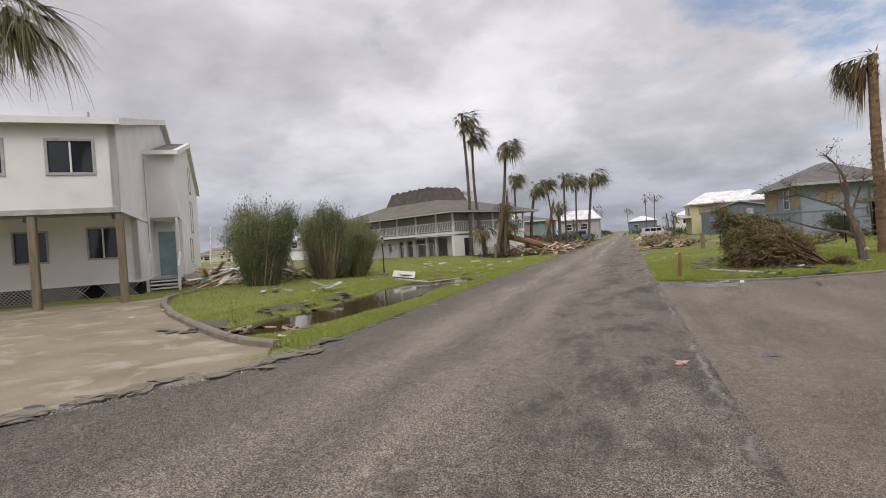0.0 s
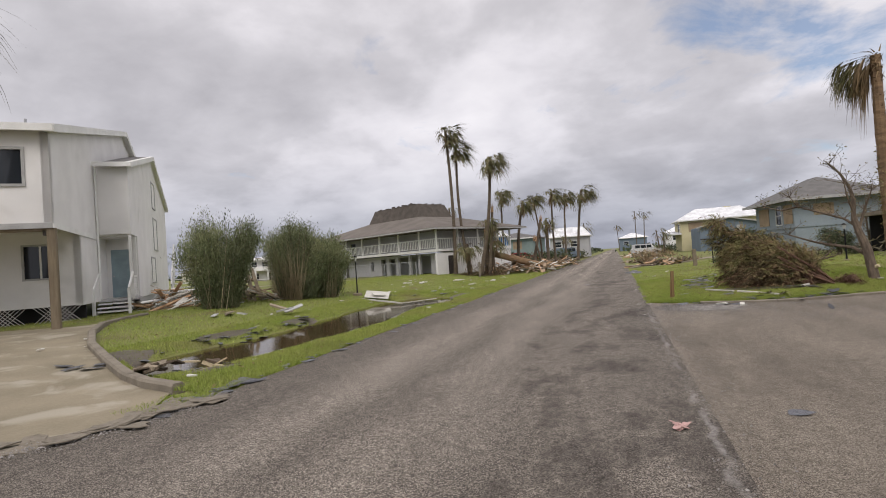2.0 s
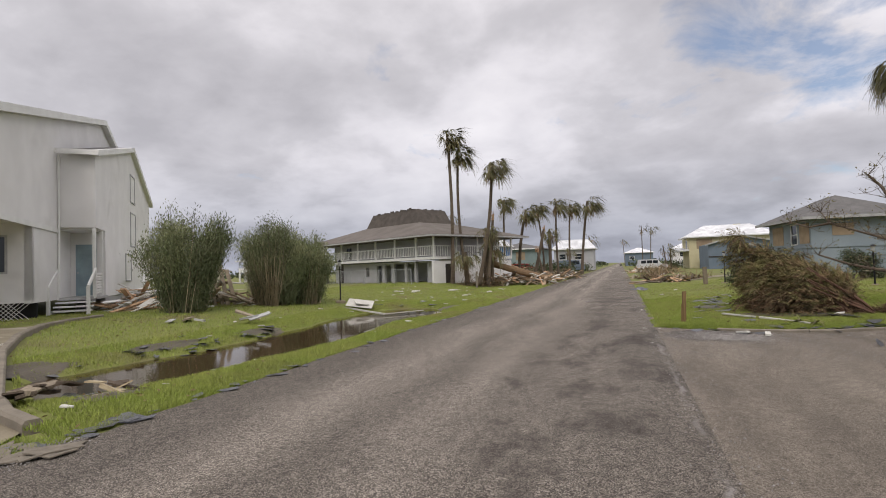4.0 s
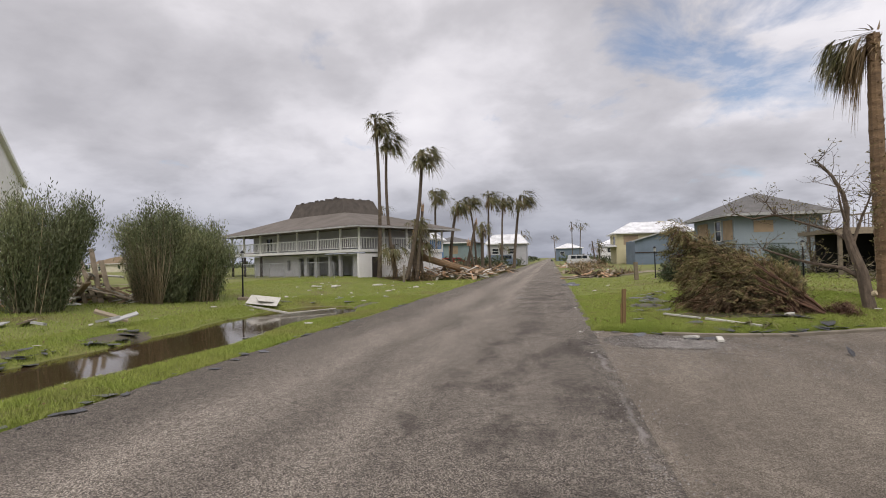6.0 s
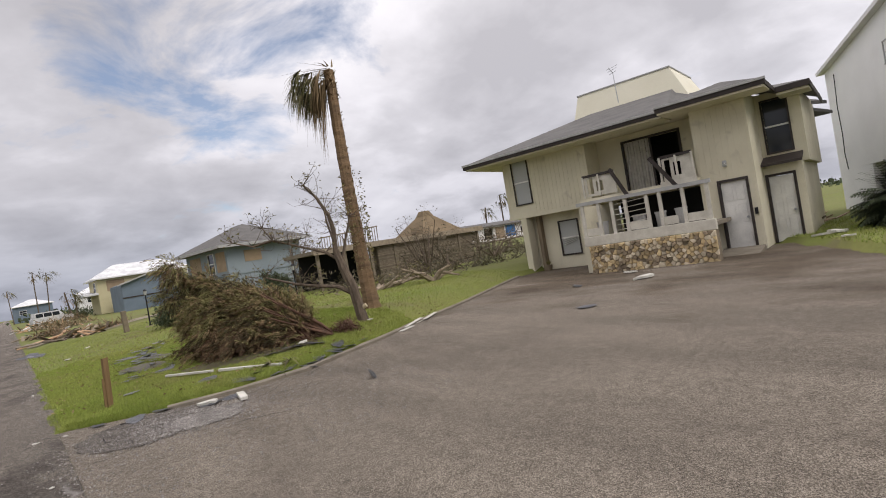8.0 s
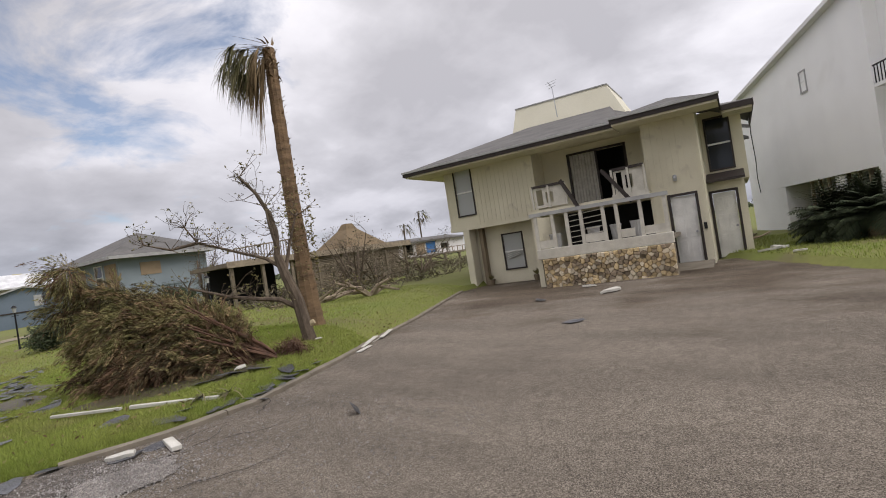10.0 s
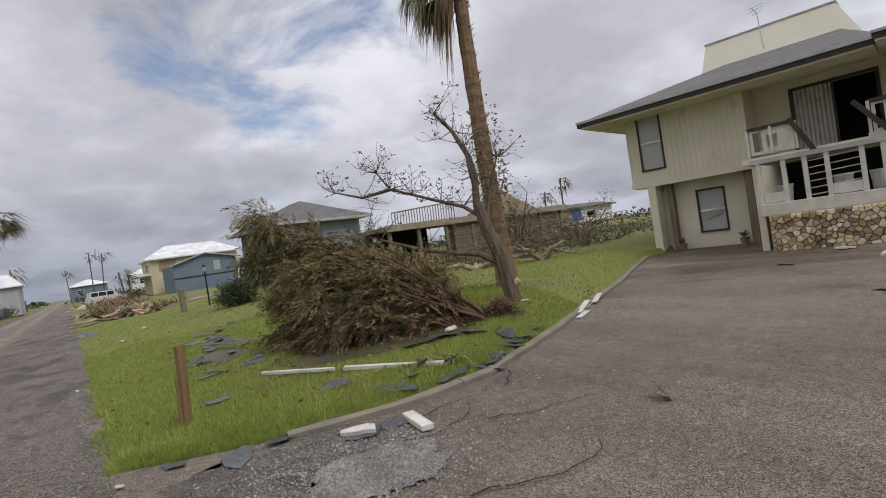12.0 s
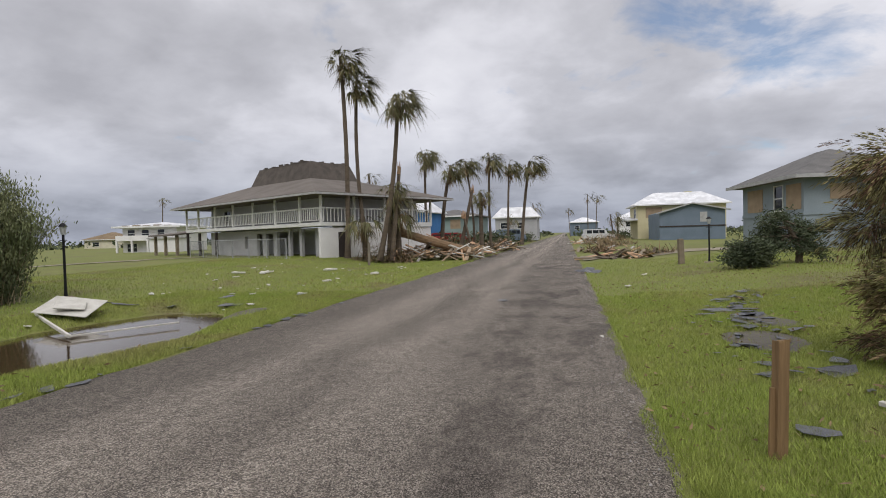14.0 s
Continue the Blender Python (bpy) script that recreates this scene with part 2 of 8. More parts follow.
M_KERB = mat("kerb_concrete", (0.245, 0.215, 0.168), (0.14, 0.122, 0.095), 0.9, 3.5, 50, 0.4, spread=0.8)
M_GROUND = mat("grassy_soil", (0.130, 0.160, 0.034), (0.170, 0.170, 0.052), 0.95, 0.35, 9, 0.6, spread=0.8, stain=((0.135, 0.112, 0.062), 0.42, 0.55, 0.65))
M_GRASS = mat("grass_blades", (0.205, 0.285, 0.042), (0.300, 0.315, 0.085), 0.7, 0.5, 5, 0, rand=0.35, island=True, spread=0.9, stain=((0.27, 0.235, 0.10), 0.42, 0.55, 0.6))
M_MUD = mat("wet_mud", (0.055, 0.045, 0.03), (0.09, 0.075, 0.05), 0.5, 2, 20, 0.4)
M_WHITE = mat("white_stucco", (0.75, 0.74, 0.725), (0.67, 0.66, 0.645), 0.85, 0.9, 60, 0.12, stain=((0.50, 0.49, 0.46), 0.5, 0.60, 0.4))
M_WHITE_BRIGHT = mat("bright_white_stucco", (0.86, 0.86, 0.85), (0.80, 0.80, 0.79), 0.85, 0.7, 60, 0.12, stain=((0.66, 0.65, 0.62), 0.5, 0.62, 0.35))
M_TRIM_GREY = mat("grey_trim_paint", (0.42, 0.42, 0.41), None, 0.7, 3, 40, 0.1)
M_OFFWHITE = mat("offwhite_porch_paint", (0.60, 0.575, 0.50), (0.48, 0.455, 0.39), 0.7, 4, 40, 0.1)
M_WHITE_TRIM = mat("white_trim_paint", (0.75, 0.75, 0.73), (0.66, 0.66, 0.63), 0.6, 2, 40, 0.08)
M_CREAM = mat("cream_wood_siding", (0.66, 0.62, 0.48), (0.58, 0.54, 0.41), 0.8, 1.2, 50, 0.15, stain=((0.36, 0.32, 0.25), 2.2, 0.62, 0.55))
M_PALE_YELLOW = mat("pale_yellow_panel", (0.72, 0.69, 0.56), (0.66, 0.63, 0.5), 0.8, 0.7, 30, 0.1)
M_DARK_TRIM = mat("dark_brown_trim", (0.045, 0.036, 0.032), None, 0.6, 4, 40, 0.1)
M_SHINGLE = mat("grey_shingles", (0.15, 0.145, 0.138), (0.105, 0.102, 0.098), 0.9, 1.5, 30, 0.4)
M_SHINGLE_BROWN = mat("brown_shingles", (0.165, 0.145, 0.125), (0.12, 0.105, 0.09), 0.9, 0.8, 12, 0.4, stain=((0.09, 0.08, 0.07), 0.6, 0.62, 0.5))
M_METAL_ROOF = mat("white_metal_roof", (0.74, 0.75, 0.76), None, 0.4, 1, 10, 0.05, spread=0.3)
M_SHINGLE_DARK = mat("dark_brown_shingles", (0.105, 0.09, 0.075), (0.07, 0.06, 0.052), 0.9, 2.2, 14, 0.5, stain=((0.19, 0.17, 0.15), 1.4, 0.62, 0.5))
M_GREY_SIDING = mat("grey_stucco", (0.43, 0.43, 0.435), (0.36, 0.36, 0.365), 0.85, 0.7, 25, 0.15)
M_BLUE = mat("blue_grey_siding", (0.255, 0.30, 0.325), (0.21, 0.252, 0.278), 0.8, 0.6, 20, 0.12)
M_BLUE_DARK = mat("slate_blue_siding", (0.16, 0.20, 0.25), (0.13, 0.17, 0.21), 0.8, 0.6, 20, 0.12)
M_BLUE_BRIGHT = mat("bright_blue_siding", (0.06, 0.19, 0.45), None, 0.8, 0.6, 20, 0.12)
M_YELLOW = mat("yellow_siding", (0.60, 0.55, 0.35), (0.52, 0.47, 0.29), 0.8, 0.6, 20, 0.12)
M_TEAL = mat("faded_green_siding", (0.25, 0.32, 0.31), None, 0.8, 0.6, 20, 0.12)
M_PLYWOOD = mat("plywood", (0.36, 0.275, 0.185), (0.28, 0.21, 0.14), 0.85, 2, 30, 0.15)
M_WOOD = mat("weathered_timber", (0.30, 0.25, 0.18), (0.20, 0.165, 0.12), 0.85, 6, 60, 0.3, rand=0.25)
M_WOOD_POST = mat("pine_post", (0.23, 0.185, 0.125), (0.15, 0.118, 0.08), 0.85, 12, 60, 0.3, grain=(1, 1, 0.1))
M_WOOD_RAW = mat("splintered_wood", (0.42, 0.30, 0.18), (0.30, 0.17, 0.10), 0.85, 5, 60, 0.3, rand=0.35, island=True)
M_STAKE = mat("treated_stake", (0.25, 0.16, 0.075), (0.12, 0.075, 0.035), 0.8, 26, 90, 0.4, grain=(1, 1, 0.07), spread=0.8)
M_STONE = mat("limestone", (0.56, 0.44, 0.25), (0.43, 0.33, 0.19), 0.9, 5, 45, 0.6, rand=0.34, stain=((0.20, 0.165, 0.12), 5, 0.62, 0.6))
M_STONE_PALE = mat("pale_limestone", (0.64, 0.56, 0.42), (0.50, 0.43, 0.31), 0.9, 5, 45, 0.6, rand=0.25, stain=((0.26, 0.22, 0.17), 5, 0.62, 0.6))
M_STONE_BROWN = mat("brown_limestone", (0.34, 0.27, 0.18), (0.22, 0.175, 0.125), 0.9, 5, 45, 0.6, rand=0.3, stain=((0.13, 0.105, 0.08), 5, 0.6, 0.6))
M_MORTAR = mat("dark_mortar", (0.23, 0.19, 0.135), None, 0.95, 6, 50, 0.4)
M_BARK = mat("grey_bark", (0.165, 0.128, 0.092), (0.085, 0.066, 0.05), 0.95, 14, 60, 0.7, grain=(1, 1, 0.35))
M_PALE_BARK = mat("pale_bark", (0.36, 0.30, 0.22), (0.24, 0.19, 0.135), 0.95, 8, 50, 0.5)
M_PALM_BARK = mat("palm_bark", (0.25, 0.165, 0.092), (0.13, 0.088, 0.055), 0.95, 6, 40, 0.7, grain=(0.6, 0.6, 2.2), spread=0.7)
M_PALM_BARK_GREY = mat("grey_palm_bark", (0.150, 0.118, 0.085), (0.085, 0.067, 0.05), 0.95, 6, 40, 0.7, grain=(0.6, 0.6, 2.2), spread=0.7)
M_FROND = mat("palm_frond_green", (0.090, 0.095, 0.038), (0.165, 0.140, 0.065), 0.7, 2, 20, 0, rand=0.3, island=True)
M_FROND_DEAD = mat("palm_frond_dry", (0.25, 0.18, 0.095), (0.155, 0.108, 0.058), 0.85, 2, 20, 0, rand=0.3, island=True)
M_OLEANDER = mat("oleander_leaf", (0.130, 0.160, 0.072), (0.205, 0.215, 0.105), 0.6, 1.2, 10, 0, rand=0.4, island=True)
# darker copy of the oleander leaf: shade painted into the shrubs
M_OLEANDER_SHADED = mat("oleander_leaf_shaded", (0.080, 0.100, 0.045), (0.125, 0.138, 0.068), 0.6, 1.2, 10, 0, rand=0.4, island=True)
M_CANE = mat("dry_cane", (0.38, 0.32, 0.21), (0.26, 0.21, 0.13), 0.9, 3, 20, 0, rand=0.3, island=True)
M_TAMARISK = mat("tamarisk_green", (0.19, 0.185, 0.07), (0.27, 0.225, 0.10), 0.85, 1.3, 10, 0, rand=0.4, island=True)
M_TAMARISK_BARK = mat("salt_cedar_bark", (0.170, 0.098, 0.064), (0.09, 0.053, 0.038), 0.95, 8, 50, 0.5)
M_BRUSH = mat("grey_brown_brush", (0.15, 0.125, 0.085), (0.10, 0.095, 0.06), 0.9, 0.8, 6, 0, rand=0.4, island=True)
M_TAMARISK_PALE = mat("tamarisk_straw", (0.32, 0.225, 0.12), (0.21, 0.155, 0.08), 0.9, 1.3, 10, 0, rand=0.4, island=True)
# dark plume tone; low in the tamarisk it also paints shade
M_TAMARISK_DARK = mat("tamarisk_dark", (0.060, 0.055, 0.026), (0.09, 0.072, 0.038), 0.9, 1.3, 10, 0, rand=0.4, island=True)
M_TAMARISK_DRY = mat("tamarisk_brown", (0.165, 0.10, 0.058), (0.10, 0.063, 0.04), 0.9, 1.3, 10, 0, rand=0.4, island=True)
M_LEAF = mat("small_leaf", (0.13, 0.13, 0.05), (0.20, 0.16, 0.07), 0.8, 2, 10, 0, rand=0.4, island=True)
M_JUNIPER = mat("juniper_leaf", (0.05, 0.068, 0.036), (0.08, 0.095, 0.05), 0.8, 2, 10, 0, rand=0.4, island=True)
M_BLACK = mat("black_iron", (0.018, 0.018, 0.02), None, 0.5, 5, 50, 0.1, metal=0.4)
# near-black colour that stands in for shade inside rooms, porches and bays
M_SHADE_VOID = mat("painted_interior_shade", (0.02, 0.02, 0.02), None, 0.9, 2, 20, 0)
M_SLATE = mat("torn_shingle", (0.105, 0.108, 0.120), (0.05, 0.051, 0.056), 0.3, 6, 60, 0.3, rand=0.35)
M_FOAM = mat("chalky_white_board", (0.60, 0.585, 0.53), (0.47, 0.455, 0.40), 0.9, 5, 60, 0.2, rand=0.1)
M_PINK = mat("pink_insulation", (0.55, 0.36, 0.33), (0.40, 0.26, 0.23), 0.95, 12, 60, 0.5)
M_DOOR = mat("white_door_paint", (0.76, 0.75, 0.70), None, 0.55, 2, 40, 0.05)
M_DOOR_BLUE = mat("pale_blue_door_paint", (0.28, 0.37, 0.40), None, 0.6, 2, 40, 0.05)
M_CAR = mat("white_car_paint", (0.65, 0.65, 0.66), None, 0.3, 1, 10, 0)
M_CAR_RED = mat("red_car_paint", (0.25, 0.03, 0.03), None, 0.35, 1, 10, 0)
M_RUBBER = mat("tyre_rubber", (0.02, 0.02, 0.02), None, 0.8, 5, 50, 0.1)
M_METAL = mat("galvanised_metal", (0.45, 0.46, 0.47), None, 0.45, 4, 40, 0.05, metal=0.7)
M_GOLD_ROOF = mat("tan_shingles", (0.22, 0.165, 0.10), (0.16, 0.118, 0.07), 0.9, 1, 20, 0.3)
M_CURTAIN = mat("pale_curtain", (0.55, 0.53, 0.48), (0.40, 0.38, 0.34), 0.9, 6, 60, 0.2)
M_FAR_GREEN = mat("far_foliage", (0.05, 0.07, 0.035), (0.08, 0.09, 0.05), 0.9, 0.4, 3, 0, rand=0.4, island=True)


def glass_mat(name, tint, rough=0.05):
    m = bpy.data.materials.new(name)
    m.use_nodes = True
    b = m.node_tree.nodes["Principled BSDF"]
    b.inputs["Base Color"].default_value = (*tint, 1)
    b.inputs["Roughness"].default_value = rough
    b.inputs["Specular IOR Level"].default_value = 0.5
    return m


M_GLASS = glass_mat("dark_window_glass", (0.022, 0.026, 0.032), 0.06)
M_GLASS_PALE = glass_mat("blind_backed_glass", (0.40, 0.41, 0.40), 0.14)


def water_mat():
    m = bpy.data.materials.new("ditch_water")
    m.use_nodes = True
    nt = m.node_tree
    b = nt.nodes["Principled BSDF"]
    b.inputs["Base Color"].default_value = (0.055, 0.036, 0.018, 1)
    b.inputs["Roughness"].default_value = 0.04
    b.inputs["Specular IOR Level"].default_value = 0.5
    n = nt.nodes.new("ShaderNodeTexNoise"); n.inputs["Scale"].default_value = 9; n.inputs["Detail"].default_value = 3
    tc = nt.nodes.new("ShaderNodeTexCoord"); nt.links.new(tc.outputs["Object"], n.inputs[0])
    bp = nt.nodes.new("ShaderNodeBump"); bp.inputs["Strength"].default_value = 0.12; bp.inputs["Distance"].default_value = 0.01
    nt.links.new(n.outputs[0], bp.inputs["Height"]); nt.links.new(bp.outputs[0], b.inputs["Normal"])
    return m


M_WATER = water_mat()

# ---- building helpers ----


def mesh_from(bm, name, material, smooth=False):
    me = bpy.data.meshes.new(name)
    bm.normal_update()
    bm.to_mesh(me)
    bm.free()
    me.materials.append(material)
    if smooth:
        for p in me.polygons:
            p.use_smooth = True
    return me


def mesh_py(name, verts, faces, material, smooth=False):
    me = bpy.data.meshes.new(name)
    me.from_pydata(verts, [], faces)
    me.update()
    me.materials.append(material)
    if smooth:
        for p in me.polygons:
            p.use_smooth = True
    return me


def thing(name, m, label, category, group="", kind=""):
    """An empty at the base of a thing, whose parts hang under it."""
    ob = new(name)
    ob.matrix_world = m
    return tagged(ob, label, category, group, kind)


def part(name, bm, material, parent, label="", smooth=False):
    """One mesh under a thing or a part, in the coordinates of the thing."""
    ob = new(name, mesh_from(bm, name, material, smooth) if isinstance(bm, bmesh.types.BMesh) else bm)
    ob.parent = parent
    if label:
        ob["label"] = label
    return ob


def stuff(ob):
    """Marks a part whose pieces nobody could count."""
    ob["kind"] = "stuff"
    return ob


def single(name, bm, material, m, label, category, group="", kind="", smooth=False):
    ob = new(name, mesh_from(bm, name, material, smooth) if isinstance(bm, bmesh.types.BMesh) else bm)
    ob.matrix_world = m
    return tagged(ob, label, category, group, kind)


def box(x0, x1, y0, y1, z0, z1, bm=None, m=None, bevel=0.0):
    bm = bm or bmesh.new()
    vs = [bm.verts.new(Vector((x, y, z)) if m is None else m @ Vector((x, y, z))) for x in (x0, x1) for y in (y0, y1) for z in (z0, z1)]
    fs = [bm.faces.new([vs[i] for i in f]) for f in ((0, 1, 3, 2), (4, 6, 7, 5), (0, 4, 5, 1), (2, 3, 7, 6), (0, 2, 6, 4), (1, 5, 7, 3))]
    if bevel:
        es = {e for f in fs for e in f.edges}
        bmesh.ops.bevel(bm, geom=list(es), offset=bevel, segments=1, affect="EDGES")
    return bm


def bar(a, b, w, d=None, bm=None, bevel=0.0):
    """A straight square bar from a to b, w wide and d deep."""
    bm = bm or bmesh.new()
    a, b = Vector(a), Vector(b)
    d = w if d is None else d
    q = (b - a).to_track_quat("Z", "Y").to_matrix().to_4x4()
    return box(-w / 2, w / 2, -d / 2, d / 2, 0, (b - a).length, bm, Matrix.Translation(a) @ q, bevel)


def tube(points, radii, bm=None, sides=7, jitter=0.0, cap=True):
    """A tapered round limb along points."""
    bm = bm or bmesh.new()
    rings = []
    pts = [Vector(p) for p in points]
    side = None
    for i, p in enumerate(pts):
        d = (pts[min(i + 1, len(pts) - 1)] - pts[max(i - 1, 0)]).normalized()
        if side is None:
            side = d.cross(Vector((0, 1, 0)) if abs(d.y) < 0.8 else Vector((1, 0, 0)))
        side = (side - d * side.dot(d)).normalized()
        up = d.cross(side)
        ring = []
        for k in range(sides):
            a = 2 * math.pi * k / sides
            r = radii[i] * (1 + jitter * random.uniform(-1, 1))
            ring.append(bm.verts.new(p + side * r * math.cos(a) + up * r * math.sin(a)))
        rings.append(ring)
    for r0, r1 in zip(rings, rings[1:]):
        for k in range(sides):
            bm.faces.new((r0[k], r0[(k + 1) % sides], r1[(k + 1) % sides], r1[k]))
    if cap:
        bm.faces.new(list(reversed(rings[0])))
        bm.faces.new(rings[-1])
    return bm


def prism(poly, z0, z1, bm=None):
    """A plan polygon (counter-clockwise) raised from z0 to z1."""
    bm = bm or bmesh.new()
    lo = [bm.verts.new((x, y, z0)) for x, y in poly]
    hi = [bm.verts.new((x, y, z1)) for x, y in poly]
    n = len(poly)
    bm.faces.new(list(reversed(lo)))
    bm.faces.new(hi)
    for i in range(n):
        bm.faces.new((lo[i], lo[(i + 1) % n], hi[(i + 1) % n], hi[i]))
    return bm


def profile(poly, x0, x1, bm=None):
    """An outline in y and z, drawn out from x0 to x1."""
    bm = bm or bmesh.new()
    a = [bm.verts.new((x0, y, z)) for y, z in poly]
    b = [bm.verts.new((x1, y, z)) for y, z in poly]
    n = len(poly)
    bm.faces.new(a)
    bm.faces.new(list(reversed(b)))
    for i in range(n):
        bm.faces.new((a[(i + 1) % n], a[i], b[i], b[(i + 1) % n]))
    bmesh.ops.recalc_face_normals(bm, faces=bm.faces)
    return bm


def wall_with_holes(x0, x1, z0, z1, y0, y1, holes, bm=None):
    """An upright wall in the plane of x and z with rectangular openings (x0, x1, z0, z1) right through it."""
    bm = bm or bmesh.new()
    xs = sorted({x0, x1, *[v for h in holes for v in h[:2] if x0 < v < x1]})
    zs = sorted({z0, z1, *[v for h in holes for v in h[2:] if z0 < v < z1]})
    solid = {}
    for i in range(len(xs) - 1):
        for k in range(len(zs) - 1):
            cx, cz = (xs[i] + xs[i + 1]) / 2, (zs[k] + zs[k + 1]) / 2
            solid[i, k] = not any(h[0] < cx < h[1] and h[2] < cz < h[3] for h in holes)
    cache = {}

    def v(i, j, k):
        if (i, j, k) not in cache:
            cache[i, j, k] = bm.verts.new((xs[i], (y0, y1)[j], zs[k]))
        return cache[i, j, k]

    for (i, k), s in solid.items():
        if not s:
            continue
        bm.faces.new((v(i, 0, k), v(i + 1, 0, k), v(i + 1, 0, k + 1), v(i, 0, k + 1)))
        bm.faces.new((v(i, 1, k), v(i, 1, k + 1), v(i + 1, 1, k + 1), v(i + 1, 1, k)))
        if not solid.get((i - 1, k)):
            bm.faces.new((v(i, 0, k), v(i, 0, k + 1), v(i, 1, k + 1), v(i, 1, k)))
        if not solid.get((i + 1, k)):
            bm.faces.new((v(i + 1, 0, k), v(i + 1, 1, k), v(i + 1, 1, k + 1), v(i + 1, 0, k + 1)))
        if not solid.get((i, k - 1)):
            bm.faces.new((v(i, 0, k), v(i, 1, k), v(i + 1, 1, k), v(i + 1, 0, k)))
        if not solid.get((i, k + 1)):
            bm.faces.new((v(i, 0, k + 1), v(i + 1, 0, k + 1), v(i + 1, 1, k + 1), v(i, 1, k + 1)))
    return bm


def turned(bm, m):
    bmesh.ops.transform(bm, matrix=m, verts=bm.verts)
    return bm


def window(parent, x0, x1, z0, z1, y, frame_mat, m=None, split="v", trim=0.06, glass=None, deep=0.05, label=""):
    """A window in a wall whose outer face is at y (outside is -y): casing, sash bars, panes."""
    m = m or Matrix()
    bm = bmesh.new()
    box(x0 - trim, x1 + trim, y - 0.03, y + deep, z1, z1 + trim, bm)
    box(x0 - trim, x1 + trim, y - 0.045, y + deep, z0 - trim, z0, bm)
    box(x0 - trim, x0, y - 0.03, y + deep, z0, z1, bm)
    box(x1, x1 + trim, y - 0.03, y + deep, z0, z1, bm)
    win = part("window", turned(bm, m), frame_mat, parent, label)
    s = 0.025
    bm = bmesh.new()
    mids = []
    if split == "v":
        c = (x0 + x1) / 2
        box(c - s, c + s, y - 0.005, y + deep, z0, z1, bm)
        mids = [(x0, c - s, z0, z1), (c + s, x1, z0, z1)]
    elif split == "h":
        c = (z0 + z1) / 2
        box(x0, x1, y - 0.005, y + deep, c - s, c + s, bm)
        mids = [(x0, x1, z0, c - s), (x0, x1, c + s, z1)]
    else:
        box(x0, x1, y + deep - 0.01, y + deep, z0, z0 + 0.02, bm)
        mids = [(x0, x1, z0 + 0.02, z1)]
    part("sash", turned(bm, m), M_WHITE_TRIM, win)
    for a, b, c, d in mids:
        part("pane", turned(box(a, b, y + 0.03, y + 0.04, c, d), m), glass or M_GLASS, win)
    return win


def rot_z(a, b, deg):
    return pose(a, b, 0, 0, 0, deg)


def sash_side(x):
    """Turns a wall drawn in x and z (outside -y) so that it faces +x at the given x: old x runs along y."""
    return Matrix.Translation((x, 0, 0)) @ Matrix.Rotation(radians(90), 4, "Z")


def blade_cards(anchors, size, spread, rng, droop=0.0):
    """Narrow three-sided leaves round anchor points: lists of vertices and faces."""
    verts, faces = [], []
    for (p, d) in anchors:
        n = len(verts)
        L = size[0] * rng.uniform(0.6, 1.3)
        w = size[1] * rng.uniform(0.7, 1.3)
        d = Vector((d[0] + rng.uniform(-spread, spread), d[1] + rng.uniform(-spread, spread), d[2] + rng.uniform(-spread, spread) - droop)).normalized()
        s = d.cross(Vector((rng.uniform(-1, 1), rng.uniform(-1, 1), rng.uniform(-1, 1)))).normalized() * w
        p = Vector(p)
        verts += [p - s * 0.3, p + d * L * 0.5 + s, p + d * L, p + d * L * 0.5 - s]
        faces.append((n, n + 1, n + 2, n + 3))
    return verts, faces

# ---- ground, road, drives, ditch ----
ROAD_L, ROAD_R = -2.8, 2.75
KERB = [(2.86, 19.98), (3.3, 19.76), (3.9, 19.5), (4.8, 19.3), (5.8, 19.35), (6.7, 19.72), (7.7, 20.15), (9.3, 20.95), (11.6, 22.0), (14.5, 23.55), (16.6, 24.6)]
DRIVE_KERB = [(-3.5, 11.0), (-4.3, 11.25), (-5.2, 11.7), (-6.8, 12.7), (-8.7, 13.9), (-10.6, 15.4), (-12.1, 16.9), (-12.9, 18.2), (-13.4, 19.6)]


def sstep(a, b, v):
    t = min(1, max(0, (v - a) / (b - a)))
    return t * t * (3 - 2 * t)


def ditch_x(y):
    return -5.55 + 0.35 * math.sin(y * 0.45) + 0.45 * math.exp(-((y - 24.2) / 1.6) ** 2)


def kerb_y(x):
    for (x0, y0), (x1, y1) in zip(KERB, KERB[1:]):
        if x0 <= x <= x1:
            return y0 + (y1 - y0) * (x - x0) / (x1 - x0)
    return KERB[0][1] if x < KERB[0][0] else KERB[-1][1]


